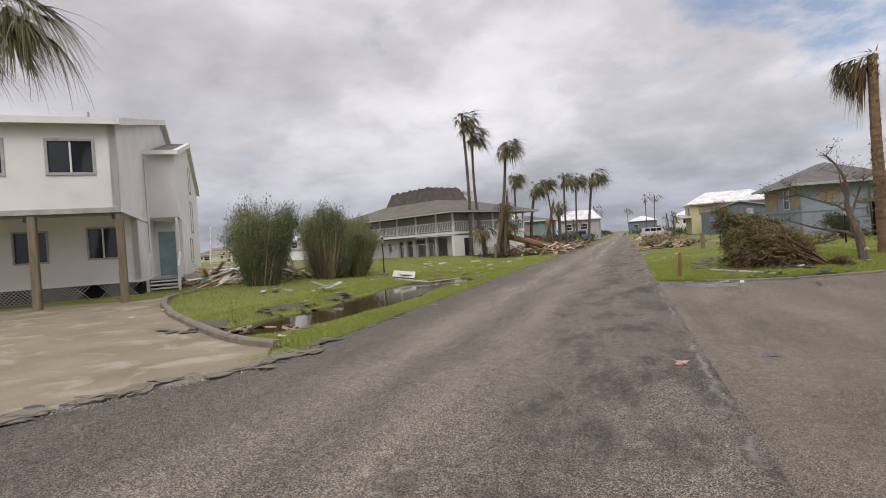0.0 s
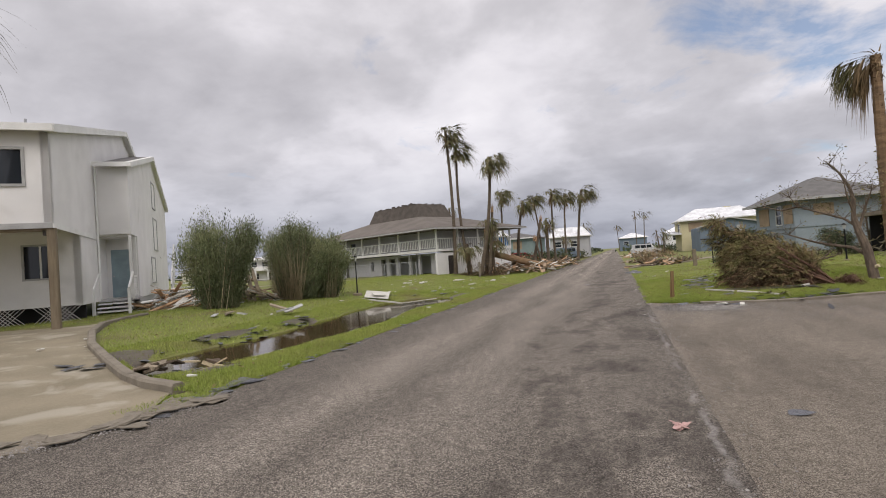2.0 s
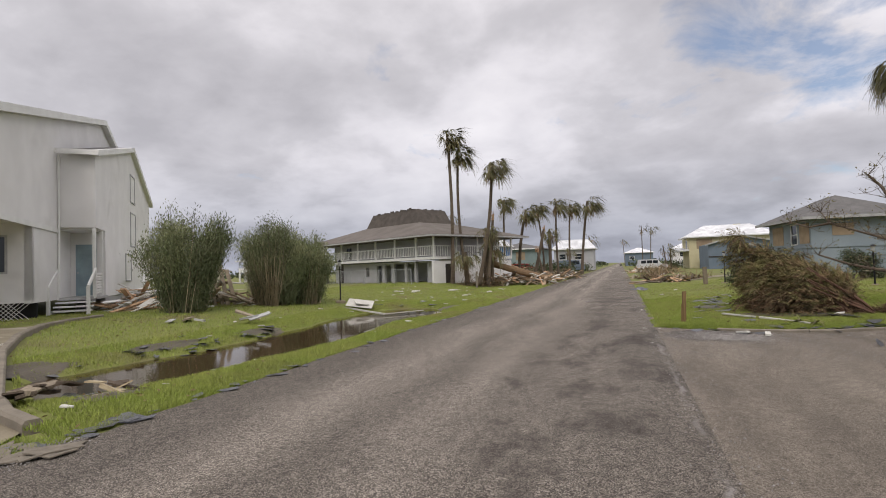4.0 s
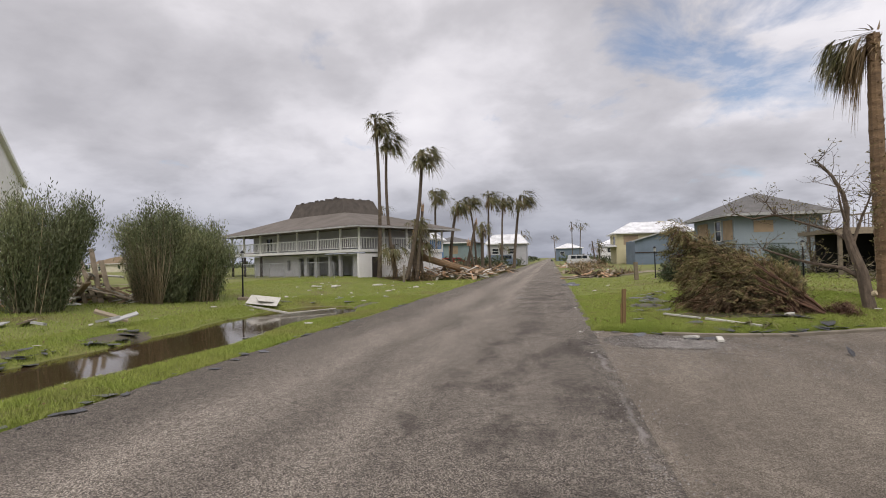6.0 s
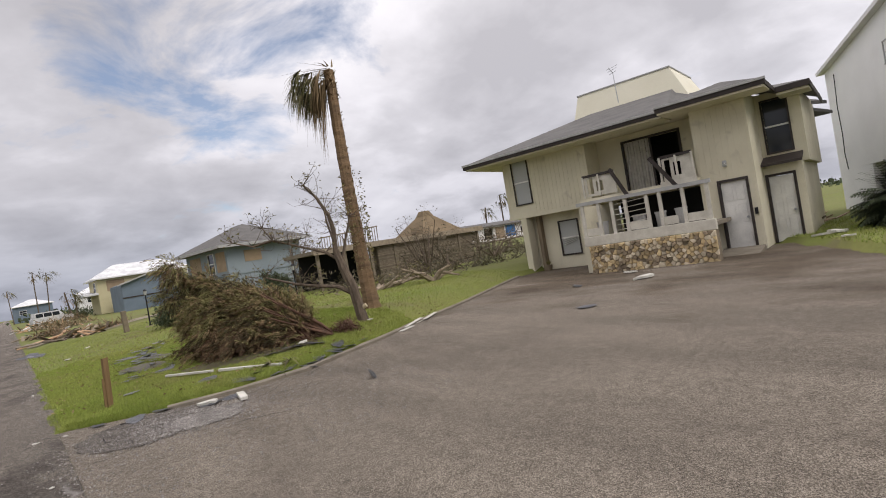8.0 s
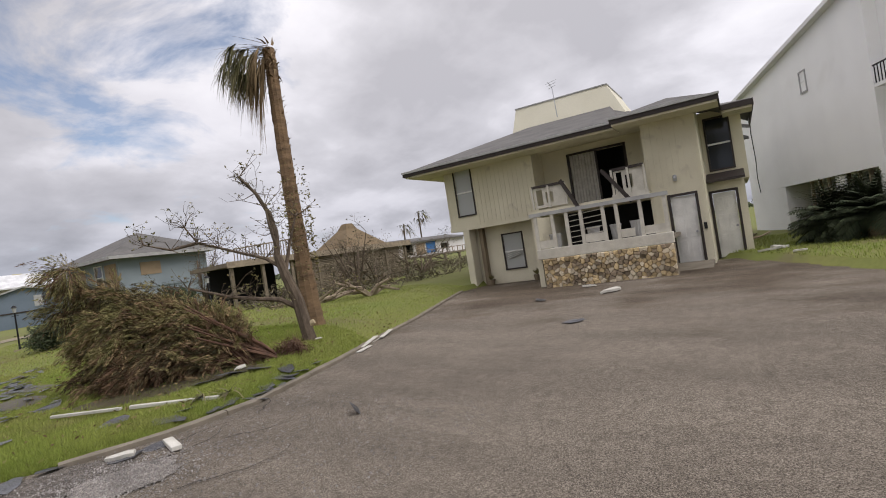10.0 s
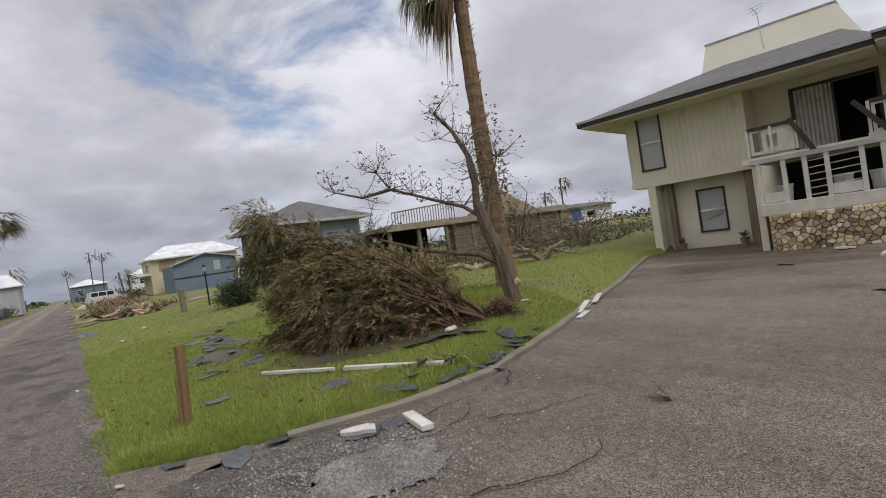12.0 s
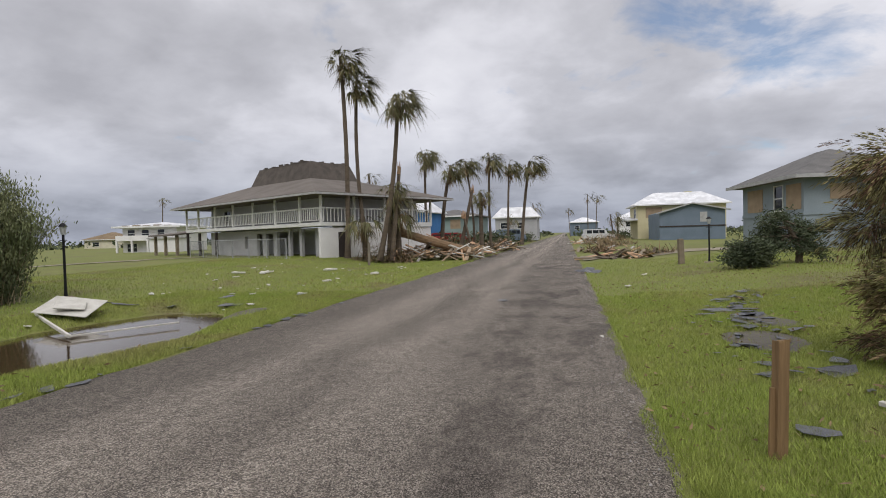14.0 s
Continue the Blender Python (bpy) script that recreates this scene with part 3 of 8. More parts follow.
def height(x, y):
    """The lie of the land: level road, a ditch along its west side, lots a little raised."""
    z = -0.02
    if x < ROAD_L:
        d = ROAD_L - x
        z += 0.05 * sstep(0, 0.6, d)
        lot = 0.27 * sstep(4.0, 9.5, d)
        along = sstep(11.2, 13.5, y) * (1 - sstep(25.2, 28.5, y))
        dip = -0.40 * along * math.exp(-(abs(x - ditch_x(y)) / (1.25 + 0.4 * math.exp(-((y - 24.2) / 1.6) ** 2))) ** 3)
        dip *= 1 + 0.35 * noise.noise(Vector((x * 1.1, y * 0.9, 5))) + 0.2 * noise.noise(Vector((x * 3.1, y * 2.7, 8)))
        z += lot * sstep(4, 14, y) + dip
        z += 0.12 * sstep(30, 44, y) * sstep(4, 8, d)
    elif x > ROAD_R:
        d = x - ROAD_R
        z += 0.13 * sstep(0.1, 1.2, d) + (0.05 + 0.2 * sstep(0.0, 1.7, y - kerb_y(x))) * sstep(2.2, 6.0, d) - 0.2 * sstep(55, 85, y) * sstep(1, 9, d)
    z += 0.025 * noise.noise(Vector((x * 0.6, y * 0.6, 0))) * (1 if x < ROAD_L - 0.4 or x > ROAD_R + 0.4 else 0)
    return z


def on_apron(x, y, pad=0.0):
    """Whether a place lies on the asphalt forecourt east of the road."""
    if x < ROAD_R - 0.2:
        return False
    for (x0, y0), (x1, y1) in zip(KERB, KERB[1:]):
        if x0 <= x <= x1:
            return y < y0 + (y1 - y0) * (x - x0) / (x1 - x0) + pad and not on_condo_lawn(x, y)
    if x < KERB[0][0]:
        return y < KERB[0][1] + pad
    return y < KERB[-1][1] and not on_condo_lawn(x, y)


def on_condo_lawn(x, y):
    return y < 13.5 + (x - 14.6) * 0.654 if x > 6 else False


def on_drive(x, y, pad=0.0):
    """Whether a place lies on the concrete drive west of the road."""
    if x > -3.2:
        return False
    for (x0, y0), (x1, y1) in zip(DRIVE_KERB, DRIVE_KERB[1:]):
        if x1 <= x <= x0:
            return y < y0 + (y1 - y0) * (x - x0) / (x1 - x0) + pad
    return x < DRIVE_KERB[-1][0] and y < 17 + (-13.4 - x) * -0.3


def ground_z(x, y):
    """The height of the soil, which runs just under the paving."""
    if ROAD_L - 0.26 < x < ROAD_R + 0.06 or on_apron(x, y, 0.06):
        return -0.014
    if ROAD_R < x <= KERB[-1][0] and y > kerb_y(x):
        e = y - kerb_y(x)
        near = 0.04 * sstep(0.06, 0.2, e)
        k = sstep(0.1, 0.7, e) * sstep(0.06, 0.5, x - ROAD_R)
        return -0.014 + near * (1 - k) + (height(x, y) + 0.014) * k
    if x > ROAD_R and on_apron(x, y - 0.13):
        return -0.014
    if on_drive(x, y, 0.3) or (-3.9 < x < -2.7 and y < 10.9):
        return drive_z(x, y) - 0.04
    return height(x, y)


def build_ground():
    xs = [-2600, -900, -300, -130, -80, -60] + [-50 + i * 2 for i in range(10)] + [-30 + i * 0.5 for i in range(44)] + [-8 + i * 0.25 for i in range(42)] + [2.5 + i * 0.125 for i in range(53)] + [9.25 + i * 0.25 for i in range(32)] + [17.5 + i * 0.5 for i in range(26)] + [32 + i * 2 for i in range(10)] + [60, 80, 130, 300, 900, 2600]
    ys = [-2600, -900, -300, -100, -40, -20, -12] + [-6 + i * 0.5 for i in range(24)] + [6 + i * 0.25 for i in range(51)] + [18.625 + i * 0.125 for i in range(52)] + [25.25 + i * 0.25 for i in range(28)] + [32.5 + i * 0.5 for i in range(36)] + [52 + i * 2 for i in range(25)] + [110, 140, 200, 300, 600, 1200, 2600]
    verts, faces = [], []
    for y in ys:
        for x in xs:
            verts.append((x, y, ground_z(x, y)))
    n = len(xs)
    for j in range(len(ys) - 1):
        for i in range(n - 1):
            a = j * n + i
            faces.append((a, a + 1, a + n + 1, a + n))
    ob = new("ground", mesh_py("ground", verts, faces, M_GROUND, True))
    tagged(ob, "grassy level ground with bare soil and a roadside ditch", "ground", kind="structure")


def strip(name, left, right, z, material, label, category):
    """A paved strip between two rows of plan points, with a thickness."""
    bm = bmesh.new()
    rows = []
    for (a, b) in zip(left, right):
        rows.append([bm.verts.new((a[0], a[1], z - 0.12)), bm.verts.new((a[0], a[1], z)), bm.verts.new((b[0], b[1], z)), bm.verts.new((b[0], b[1], z - 0.12))])
    for r0, r1 in zip(rows, rows[1:]):
        for k in range(3):
            bm.faces.new((r0[k], r1[k], r1[k + 1], r0[k + 1]))
    bmesh.ops.recalc_face_normals(bm, faces=bm.faces)
    ob = new(name, mesh_from(bm, name, material))
    return tagged(ob, label, category, kind="structure")


def build_road():
    ys = [-60, -30, -12] + [-6 + i * 0.35 for i in range(190)] + [62 + i * 4 for i in range(30)] + [200, 300, 600, 1500]
    left, right = [], []
    for y in ys:
        near = 1 if -10 < y < 70 else 0
        left.append((ROAD_L + near * (0.13 * noise.noise(Vector((y * 0.7, 1.5, 0))) + 0.07 * noise.noise(Vector((y * 2.9, 4.5, 0)))) - min(1.7, 0.52 * max(0.0, 9.7 - y)), y))
        right.append((ROAD_R + (near * (0.10 * noise.noise(Vector((y * 0.7, 7.5, 0))) + 0.07 * noise.noise(Vector((y * 2.9, 9.5, 0)))) if y > 20 else 0.0) + 0.06 * sstep(20, 20.6, y), y))
    strip("road", left, right, 0.0, M_ROAD, "worn grey chip-seal road with dark wheel tracks", "road")


def build_apron():
    pts = [(ROAD_R + 0.004, -12)] + [(ROAD_R + 0.004, y) for y in (0, 5, 10, 15, 19, 20.05)] + [(x, y + 0.05) for x, y in KERB] + [(19.5, 24.6), (19.5, 16.71), (14.6, 13.5), (9.0, 9.85), (6.0, 7.9), (6.0, -12)]
    pts = list(reversed(pts))
    bm = prism(pts, -0.12, -0.004)
    bmesh.ops.triangulate(bm, faces=bm.faces)
    ob = new("forecourt", mesh_from(bm, "forecourt", M_APRON))
    tagged(ob, "brownish worn asphalt forecourt beside the road", "driveway", kind="structure")


def kerb_line(name, line, w, h, material, label, seg=1.6, zf=None):
    """A kerb of separate poured lengths along a plan line."""
    ob = thing(name, Matrix(), label, "kerb", kind="structure")
    pts = [Vector((x, y)) for x, y in line]
    dense = [pts[0]]
    for a, b in zip(pts, pts[1:]):
        k = max(1, round((b - a).length / 0.3))
        dense += [a + (b - a) * (i + 1) / k for i in range(k)]
    per = max(1, round(seg / 0.3))
    for s in range(0, len(dense) - 1, per):
        run = dense[s:s + per + 1]
        bm = bmesh.new()
        prev = None
        for i, p in enumerate(run):
            d = (run[min(i + 1, len(run) - 1)] - run[max(i - 1, 0)]).normalized()
            n = Vector((-d.y, d.x))
            z = zf(p.x, p.y) if zf else 0.0
            sec = [(-w / 2, -0.1), (-w / 2, h * 0.75), (-w / 2 + 0.025, h), (w / 2 - 0.03, h), (w / 2, h * 0.7), (w / 2, -0.1)]
            q = p + (d * 0.006 if i == 0 else -d * 0.006 if i == len(run) - 1 else d * 0)
            ring = [bm.verts.new((q.x + n.x * a, q.y + n.y * a, z + c + 0.006 * random.uniform(-1, 1))) for a, c in sec]
            if prev:
                for k in range(len(sec)):
                    bm.faces.new((prev[k], ring[k], ring[(k + 1) % len(sec)], prev[(k + 1) % len(sec)]))
            else:
                bm.faces.new(ring)
            prev = ring
        bm.faces.new(list(reversed(prev)))
        bmesh.ops.recalc_face_normals(bm, faces=bm.faces)
        part("kerbstone", bm, material, ob)


def drive_z(x, y):
    return 0.27 * sstep(-4.5, -12.5, x) if x < -4.5 else 0.0


def build_drive():
    """The concrete drive, rising a little to the house, cast in slabs."""
    bm = bmesh.new()
    xs = [-2.78] + [-3.05 - i * 0.6 for i in range(36)]
    cols = []
    for x in xs:
        top = 10.1 + (-3.05 - x) * 1.4
        for (x0, y0), (x1, y1) in zip(DRIVE_KERB, DRIVE_KERB[1:]):
            if x1 <= x <= x0:
                top = y0 + (y1 - y0) * (x - x0) / (x1 - x0)
        if x < DRIVE_KERB[-1][0]:
            top = 19.6 - (DRIVE_KERB[-1][0] - x) * 0.25
        n = 24
        cols.append([bm.verts.new((x, -6 + (top + 6) * j / n, drive_z(x, 0) - 0.008 + 0.012 * noise.noise(Vector((x * 0.4, j * 0.5, 3))))) for j in range(n + 1)])
    for c0, c1 in zip(cols, cols[1:]):
        for j in range(len(c0) - 1):
            bm.faces.new((c0[j], c0[j + 1], c1[j + 1], c1[j]))
    ob = new("concrete_drive", mesh_from(bm, "concrete_drive", M_CONCRETE, True))
    tagged(ob, "stained tan concrete drive, wet and muddy in patches", "driveway", kind="structure")


def build_water():
    bm = bmesh.new()
    ys = [11.6 + i * 0.4 for i in range(48)]
    rows = [[bm.verts.new((ditch_x(y) + s * 2.2, y, -0.125)) for s in (-1, 0, 1)] for y in ys]
    for r0, r1 in zip(rows, rows[1:]):
        for k in range(2):
            bm.faces.new((r0[k], r0[k + 1], r1[k + 1], r1[k]))
    ob = new("ditch_water", mesh_from(bm, "ditch_water", M_WATER))
    tagged(ob, "still brown flood water in the roadside ditch", "water", kind="structure")


build_ground()
build_road()
build_apron()
kerb_line("kerb_east", KERB[2:], 0.12, 0.05, M_KERB, "low worn concrete kerb along the lawn")
build_drive()
kerb_line("kerb_west", DRIVE_KERB, 0.17, 0.11, M_KERB, "curved weathered concrete kerb beside the drive", zf=drive_z)
build_water()


def ragged_patch(name, cx, cy, rx, ry, material, label, seed, z=0.004):
    """A thin worn patch on the paving with a ragged edge."""
    rng = random.Random(seed)
    bm = bmesh.new()
    n = 130
    ring = []
    for i in range(n):
        a = 2 * math.pi * i / n
        k = 1 + 0.28 * noise.noise(Vector((math.cos(a) * 1.6 + seed, math.sin(a) * 1.6, 0))) + 0.14 * noise.noise(Vector((math.cos(a) * 6 + seed, math.sin(a) * 6, 2))) + 0.012 * rng.uniform(-1, 1)
        ring.append(bm.verts.new((cx + rx * k * math.cos(a), cy + ry * k * math.sin(a), z)))
    bm.faces.new(ring)
    bmesh.ops.triangulate(bm, faces=bm.faces)
    ob = new(name, mesh_from(bm, name, material))
    return tagged(ob, label, "pavement", kind="structure")


ragged_patch("crumbled_edge", 3.55, 18.75, 0.85, 0.75, M_CRUMBLED, "dark crumbled asphalt at the lawn corner", 3)
ragged_patch("gravel_patch", 4.1, 18.35, 0.42, 0.38, M_GRAVEL, "pale loose gravel patch on the forecourt", 5, 0.008)


def mud_patch(cx, cy, rx, ry, seed, label):
    """Bare wet soil that lies on the lawn and follows its slope."""
    rng = random.Random(seed)
    bm = bmesh.new()
    rings = []
    for f in (0.0, 0.35, 0.7, 1.0):
        ring = []
        for i in range(36):
            a = 2 * math.pi * i / 36
            k = f * (1 + 0.35 * noise.noise(Vector((math.cos(a) * 1.8 + seed, math.sin(a) * 1.8, 0))))
            x, y = cx + rx * k * math.cos(a), cy + ry * k * math.sin(a)
            ring.append(bm.verts.new((x, y, ground_z(x, y) + 0.022 - 0.02 * f ** 4)))
        rings.append(ring)
    for r0, r1 in zip(rings, rings[1:]):
        for i in range(36):
            bm.faces.new((r0[i], r1[i], r1[(i + 1) % 36], r0[(i + 1) % 36]))
    bmesh.ops.remove_doubles(bm, verts=bm.verts, dist=0.001)
    tagged(new("mud_patch", mesh_from(bm, "mud_patch", M_MUD, True)), label, "mud", kind="structure")


MUD = [(5.75, 21.75, 1.2, 0.75), (6.35, 20.75, 0.5, 0.3), (4.4, 24.0, 0.45, 0.6), (4.9, 25.6, 0.4, 0.7), (6.15, 21.15, 0.9, 0.4), (-7.3, 13.2, 0.6, 0.9), (-4.2, 12.4, 0.4, 0.5), (-7.2, 16.2, 0.4, 0.9), (-6.9, 19.0, 0.35, 0.8), (-4.4, 14.6, 0.3, 0.7), (-4.2, 26.6, 0.5, 0.6)]
for i, (x, y, rx, ry) in enumerate(MUD):
    mud_patch(x, y, rx, ry, 40 + i, "dark wet mud among the storm debris")


def cracks():
    """Wandering cracks in the forecourt, as thin dark inlays."""
    rng = random.Random(17)
    for i, (x, y, a, n) in enumerate(((4.4, 18.6, -40, 9), (4.7, 18.9, 10, 8), (5.0, 18.4, -60, 8), (3.1, 18.9, -70, 7), (5.6, 18.9, 20, 7), (4.2, 17.6, 5, 9), (2.9, 17.9, -20, 6))):
        bm = bmesh.new()
        d, prev = radians(a), None
        for k in range(n):
            w = 0.006 * (1 - k / n) + 0.002
            q = [bm.verts.new((x - math.sin(d) * w, y + math.cos(d) * w, 0.011)), bm.verts.new((x + math.sin(d) * w, y - math.cos(d) * w, 0.011))]
            if prev:
                bm.faces.new((prev[1], q[1], q[0], prev[0]))
            prev = q
            d += rng.uniform(-0.7, 0.7)
            x, y = x + math.cos(d) * 0.13, y + math.sin(d) * 0.13
        tagged(new("crack", mesh_from(bm, "crack", M_CRACK)), "dark crack in the forecourt asphalt", "pavement", kind="structure")


cracks()


def loose_gravel():
    rng = random.Random(23)
    verts, faces = [], []
    for i in range(9000):
        k = rng.random()
        if k < 0.35:
            x, y = rng.gauss(4.0, 0.45), rng.gauss(18.45, 0.4)
        elif k < 0.6:
            y = rng.uniform(6.4, 11)
            x = -2.75 - 0.52 * max(0, 9.7 - y) + rng.gauss(0, 0.13)
        elif k < 0.8:
            x, y = rng.gauss(2.72, 0.16), rng.uniform(5, 34)
        else:
            x, y = rng.uniform(2.4, 6.5), rng.uniform(16, 19.2)
        r = rng.uniform(0.004, 0.013)
        n = len(verts)
        z = 0.008
        for dx, dy, dz in ((1, 0, 0), (-0.5, 0.9, 0), (-0.5, -0.9, 0), (0, 0, 1)):
            verts.append((x + dx * r * rng.uniform(0.7, 1.3), y + dy * r * rng.uniform(0.7, 1.3), z + dz * r))
        faces += [(n, n + 1, n + 3), (n + 1, n + 2, n + 3), (n + 2, n, n + 3)]
    tagged(new("loose_gravel", mesh_py("loose_gravel", verts, faces, M_CHIP)), "loose pale stone chips on the asphalt", "gravel", kind="stuff")


loose_gravel()

# ---- white house on posts ----


def build_white_house():
    h = thing("white_house", rot_z(-13.3, 16.5, 40.5), "white stucco two-storey house raised over a carport with timber posts", "house")
    g = 0.2
    # upper storey walls
    part("upper_wall", wall_with_holes(-9, 0.0, 3.3, 6.05, 0, 0.2, [(-1.83, -0.66, 4.47, 5.45), (-4.2, -3.0, 4.47, 5.45)]), M_WHITE, h)
    part("carport_ceiling", box(-9, -0.01, 0.2, 5.7, 3.3, 3.42), M_WHITE, h)
    side = [(0.0, 3.3), (0.0, 6.05), (12.6, 8.95), (25.0, 6.0), (25.0, 0.8), (3.0, 0.8), (3.0, 3.3)]
    part("side_wall", profile(side, -0.2, 0.0), M_WHITE, h)
    part("far_wall", profile(side, -9.0, -8.8), M_WHITE, h)
    part("fascia_beam", box(-9, 0.02, -0.03, 0.0, 3.18, 3.34), M_TRIM_GREY, h, "grey painted beam")
    part("edge_beam", box(0.0, 0.04, -0.03, 5.7, 3.18, 3.34), M_WHITE_TRIM, h)
    # roof in two slopes
    roof = bmesh.new()
    for (ya, za), (yb, zb) in (((-0.35, 5.98), (12.6, 9.0)), ((12.6, 9.0), (25.3, 5.95))):
        profile([(ya, za), (yb, zb), (yb, zb + 0.14), (ya, za + 0.14)], -9.3, 0.0, roof)
    part("roof", roof, M_SHINGLE, h, "dark shingle roof")
    part("front_fascia", box(-9.3, 0.22, -0.39, -0.35, 5.92, 6.13), M_WHITE_TRIM, h)
    for (ya, za), (yb, zb) in (((-0.35, 5.9), (12.6, 8.92)), ((12.6, 8.92), (25.3, 5.87))):
        part("rake_board", profile([(ya, za), (yb, zb), (yb, zb + 0.24), (ya, za + 0.24)], 0.002, 0.25), M_WHITE_TRIM, h)
    vent = part("roof_vent", tube([(-1.2, 2.5, 6.5), (-1.2, 2.5, 7.0)], [0.04, 0.04]), M_METAL, h)
    window(h, -1.83, -0.66, 4.47, 5.45, 0, M_TRIM_GREY, trim=0.08)
    window(h, -4.2, -3.0, 4.47, 5.45, 0, M_TRIM_GREY, trim=0.08)
    # lower storey, set back under the carport
    part("lower_wall", wall_with_holes(-9, 0.0, 0.86, 3.3, 3.0, 3.2, [(-1.58, -0.68, 1.79, 2.86), (-3.8, -2.86, 1.76, 2.8)]), M_WHITE, h)
    window(h, -1.58, -0.68, 1.79, 2.86, 3.0, M_TRIM_GREY, trim=0.06)
    window(h, -3.8, -2.86, 1.76, 2.8, 3.0, M_TRIM_GREY, trim=0.06)
    # lattice skirt
    sk = bmesh.new()
    for i in range(-60, 0):
        x = i * 0.13
        for s in (1, -1):
            a = (x, 3.02, g + 0.05 if s > 0 else 0.84)
            b = (x + 0.62, 3.02, 0.84 if s > 0 else g + 0.05)
            if b[0] < 0 and not (-1.9 < x + 0.3 < -1.15):
                bar(a, b, 0.03, 0.012, sk)
    part("lattice", sk, M_WHITE_TRIM, h, "white diagonal lattice skirt")
    part("lattice_rail", box(-9, 0, 2.98, 3.06, 0.82, 0.88), M_WHITE_TRIM, h)
    # black sheet behind the lattice paints the shade under the floor
    part("crawl_space_shade", box(-8.9, -0.05, 3.6, 3.7, 0.0, 0.86), M_SHADE_VOID, h)
    # posts and beams of the carport
    for x in (-0.06, -2.4, -4.8, -7.2):
        p = part("post", box(x - 0.11, x + 0.11, 0.02, 0.24, 0.15, 3.2, bevel=0.02), M_WOOD_POST, h, "weathered timber post")
        part("bracket", box(x - 0.2, x - 0.11, 0.06, 0.2, 2.98, 3.16), M_DARK_TRIM, p)
    part("carport_beam", box(-9, -0.05, 0.06, 0.2, 3.1, 3.3), M_WOOD_POST, h)
    # the bay with its porch
    b0, b1 = 5.7, 19.5
    part("bay_front", box(0.0, 1.15, b0, b0 + 0.15, 3.38, 6.12), M_WHITE, h)
    bay = [(b0 + 0.15, 3.38), (b0 + 0.15, 6.12), (13.2, 7.85), (b1, 5.9), (b1, 0.8), (7.3, 0.8), (7.3, 3.38)]
    part("bay_side", profile(bay, 1.0, 1.15), M_WHITE, h)
    part("bay_back", box(0.0, 1.0, b1 - 0.15, b1, 0.8, 5.9), M_WHITE, h)
    part("porch_ceiling", box(0.0, 1.0, b0 + 0.15, 7.3, 3.3, 3.38), M_WHITE, h)
    part("porch_back_wall", wall_with_holes(0.0, 1.0, 0.8, 3.3, 7.3, 7.45, [(0.15, 0.85, 0.86, 2.85)]), M_WHITE, h)
    roof = bmesh.new()
    for (ya, za), (yb, zb) in (((b0 - 0.35, 6.04), (13.2, 7.88)), ((13.2, 7.88), (b1 + 0.3, 5.85))):
        profile([(ya, za), (yb, zb), (yb, zb + 0.12), (ya, za + 0.12)], 0.252, 1.15, roof)
    part("bay_roof", roof, M_SHINGLE, h)
    part("bay_fascia", box(0.0, 1.33, b0 - 0.38, b0 - 0.35, 6.0, 6.18), M_WHITE_TRIM, h)
    for (ya, za), (yb, zb) in (((b0 - 0.35, 5.97), (13.2, 7.8)), ((13.2, 7.8), (b1 + 0.3, 5.78))):
        part("bay_rake", profile([(ya, za), (yb, zb), (yb, zb + 0.22), (ya, za + 0.22)], 1.152, 1.34), M_WHITE_TRIM, h)
    side_m = sash_side(1.15)
    for y0, y1, z0, z1 in ((13.0, 14.2, 5.3, 6.6), (13.0, 14.4, 3.1, 4.7), (11.6, 13.0, 1.4, 2.6)):
        window(h, y0, y1, z0, z1, 0, M_TRIM_GREY, m=side_m, split="h")
    dr = part("front_door", box(0.15, 0.85, 7.34, 7.4, 0.86, 2.85), M_DOOR_BLUE, h, "pale blue entry door")
    part("door_knob", tube([(0.22, 7.33, 1.75), (0.22, 7.28, 1.75)], [0.03, 0.03]), M_METAL, dr)
    for x, y in ((1.09, b0 + 0.06), (1.09, 6.9)):
        part("porch_post", box(x - 0.05, x + 0.05, y - 0.05, y + 0.05, 0.85, 3.35), M_WHITE_TRIM, h)
    part("porch_floor", box(-0.02, 1.2, b0 - 0.1, 7.4, 0.76, 0.85), M_TRIM_GREY, h)
    part("porch_rail", box(1.06, 1.12, b0 + 0.1, 6.85, 1.65, 1.73), M_WHITE_TRIM, h)
    for i in range(7):
        part("rail_board", box(1.08, 1.1, b0 + 0.12, 6.85, 0.95 + i * 0.1, 1.02 + i * 0.1), M_WHITE_TRIM, h)
    st = part("porch_stair", box(0.02, 0.06, b0 - 0.95, b0 - 0.1, 0.2, 0.45), M_TRIM_GREY, h, "grey painted steps")
    for i in range(4):
        part("step", box(0.0, 1.15, b0 - 0.4 - i * 0.24, b0 - 0.1 - i * 0.24, 0.66 - i * 0.14, 0.71 - i * 0.14), M_WHITE_TRIM, st)
    for x in (0.0, 1.15):
        part("newel", box(x - 0.05, x + 0.05, b0 - 1.2, b0 - 1.1, 0.2, 1.25), M_WHITE_TRIM, st)
        part("handrail", bar((x, b0 - 1.15, 1.25), (x, b0 - 0.05, 1.85), 0.07, 0.1), M_WHITE_TRIM, st)
        part("baluster", box(x - 0.04, x + 0.04, b0 - 0.15, b0 - 0.07, 0.8, 1.8), M_WHITE_TRIM, st)
    part("foundation", box(0.1, 1.1, 7.5, b1 - 0.2, 0.1, 0.8), M_GREY_SIDING, h)
    part("rain_pipe", tube([(0.05, 5.6, 0.9), (0.05, 5.6, 6.0)], [0.04, 0.04]), M_WHITE_TRIM, h)
    return h


build_white_house()

# ---- cream house with the stone planter wall ----


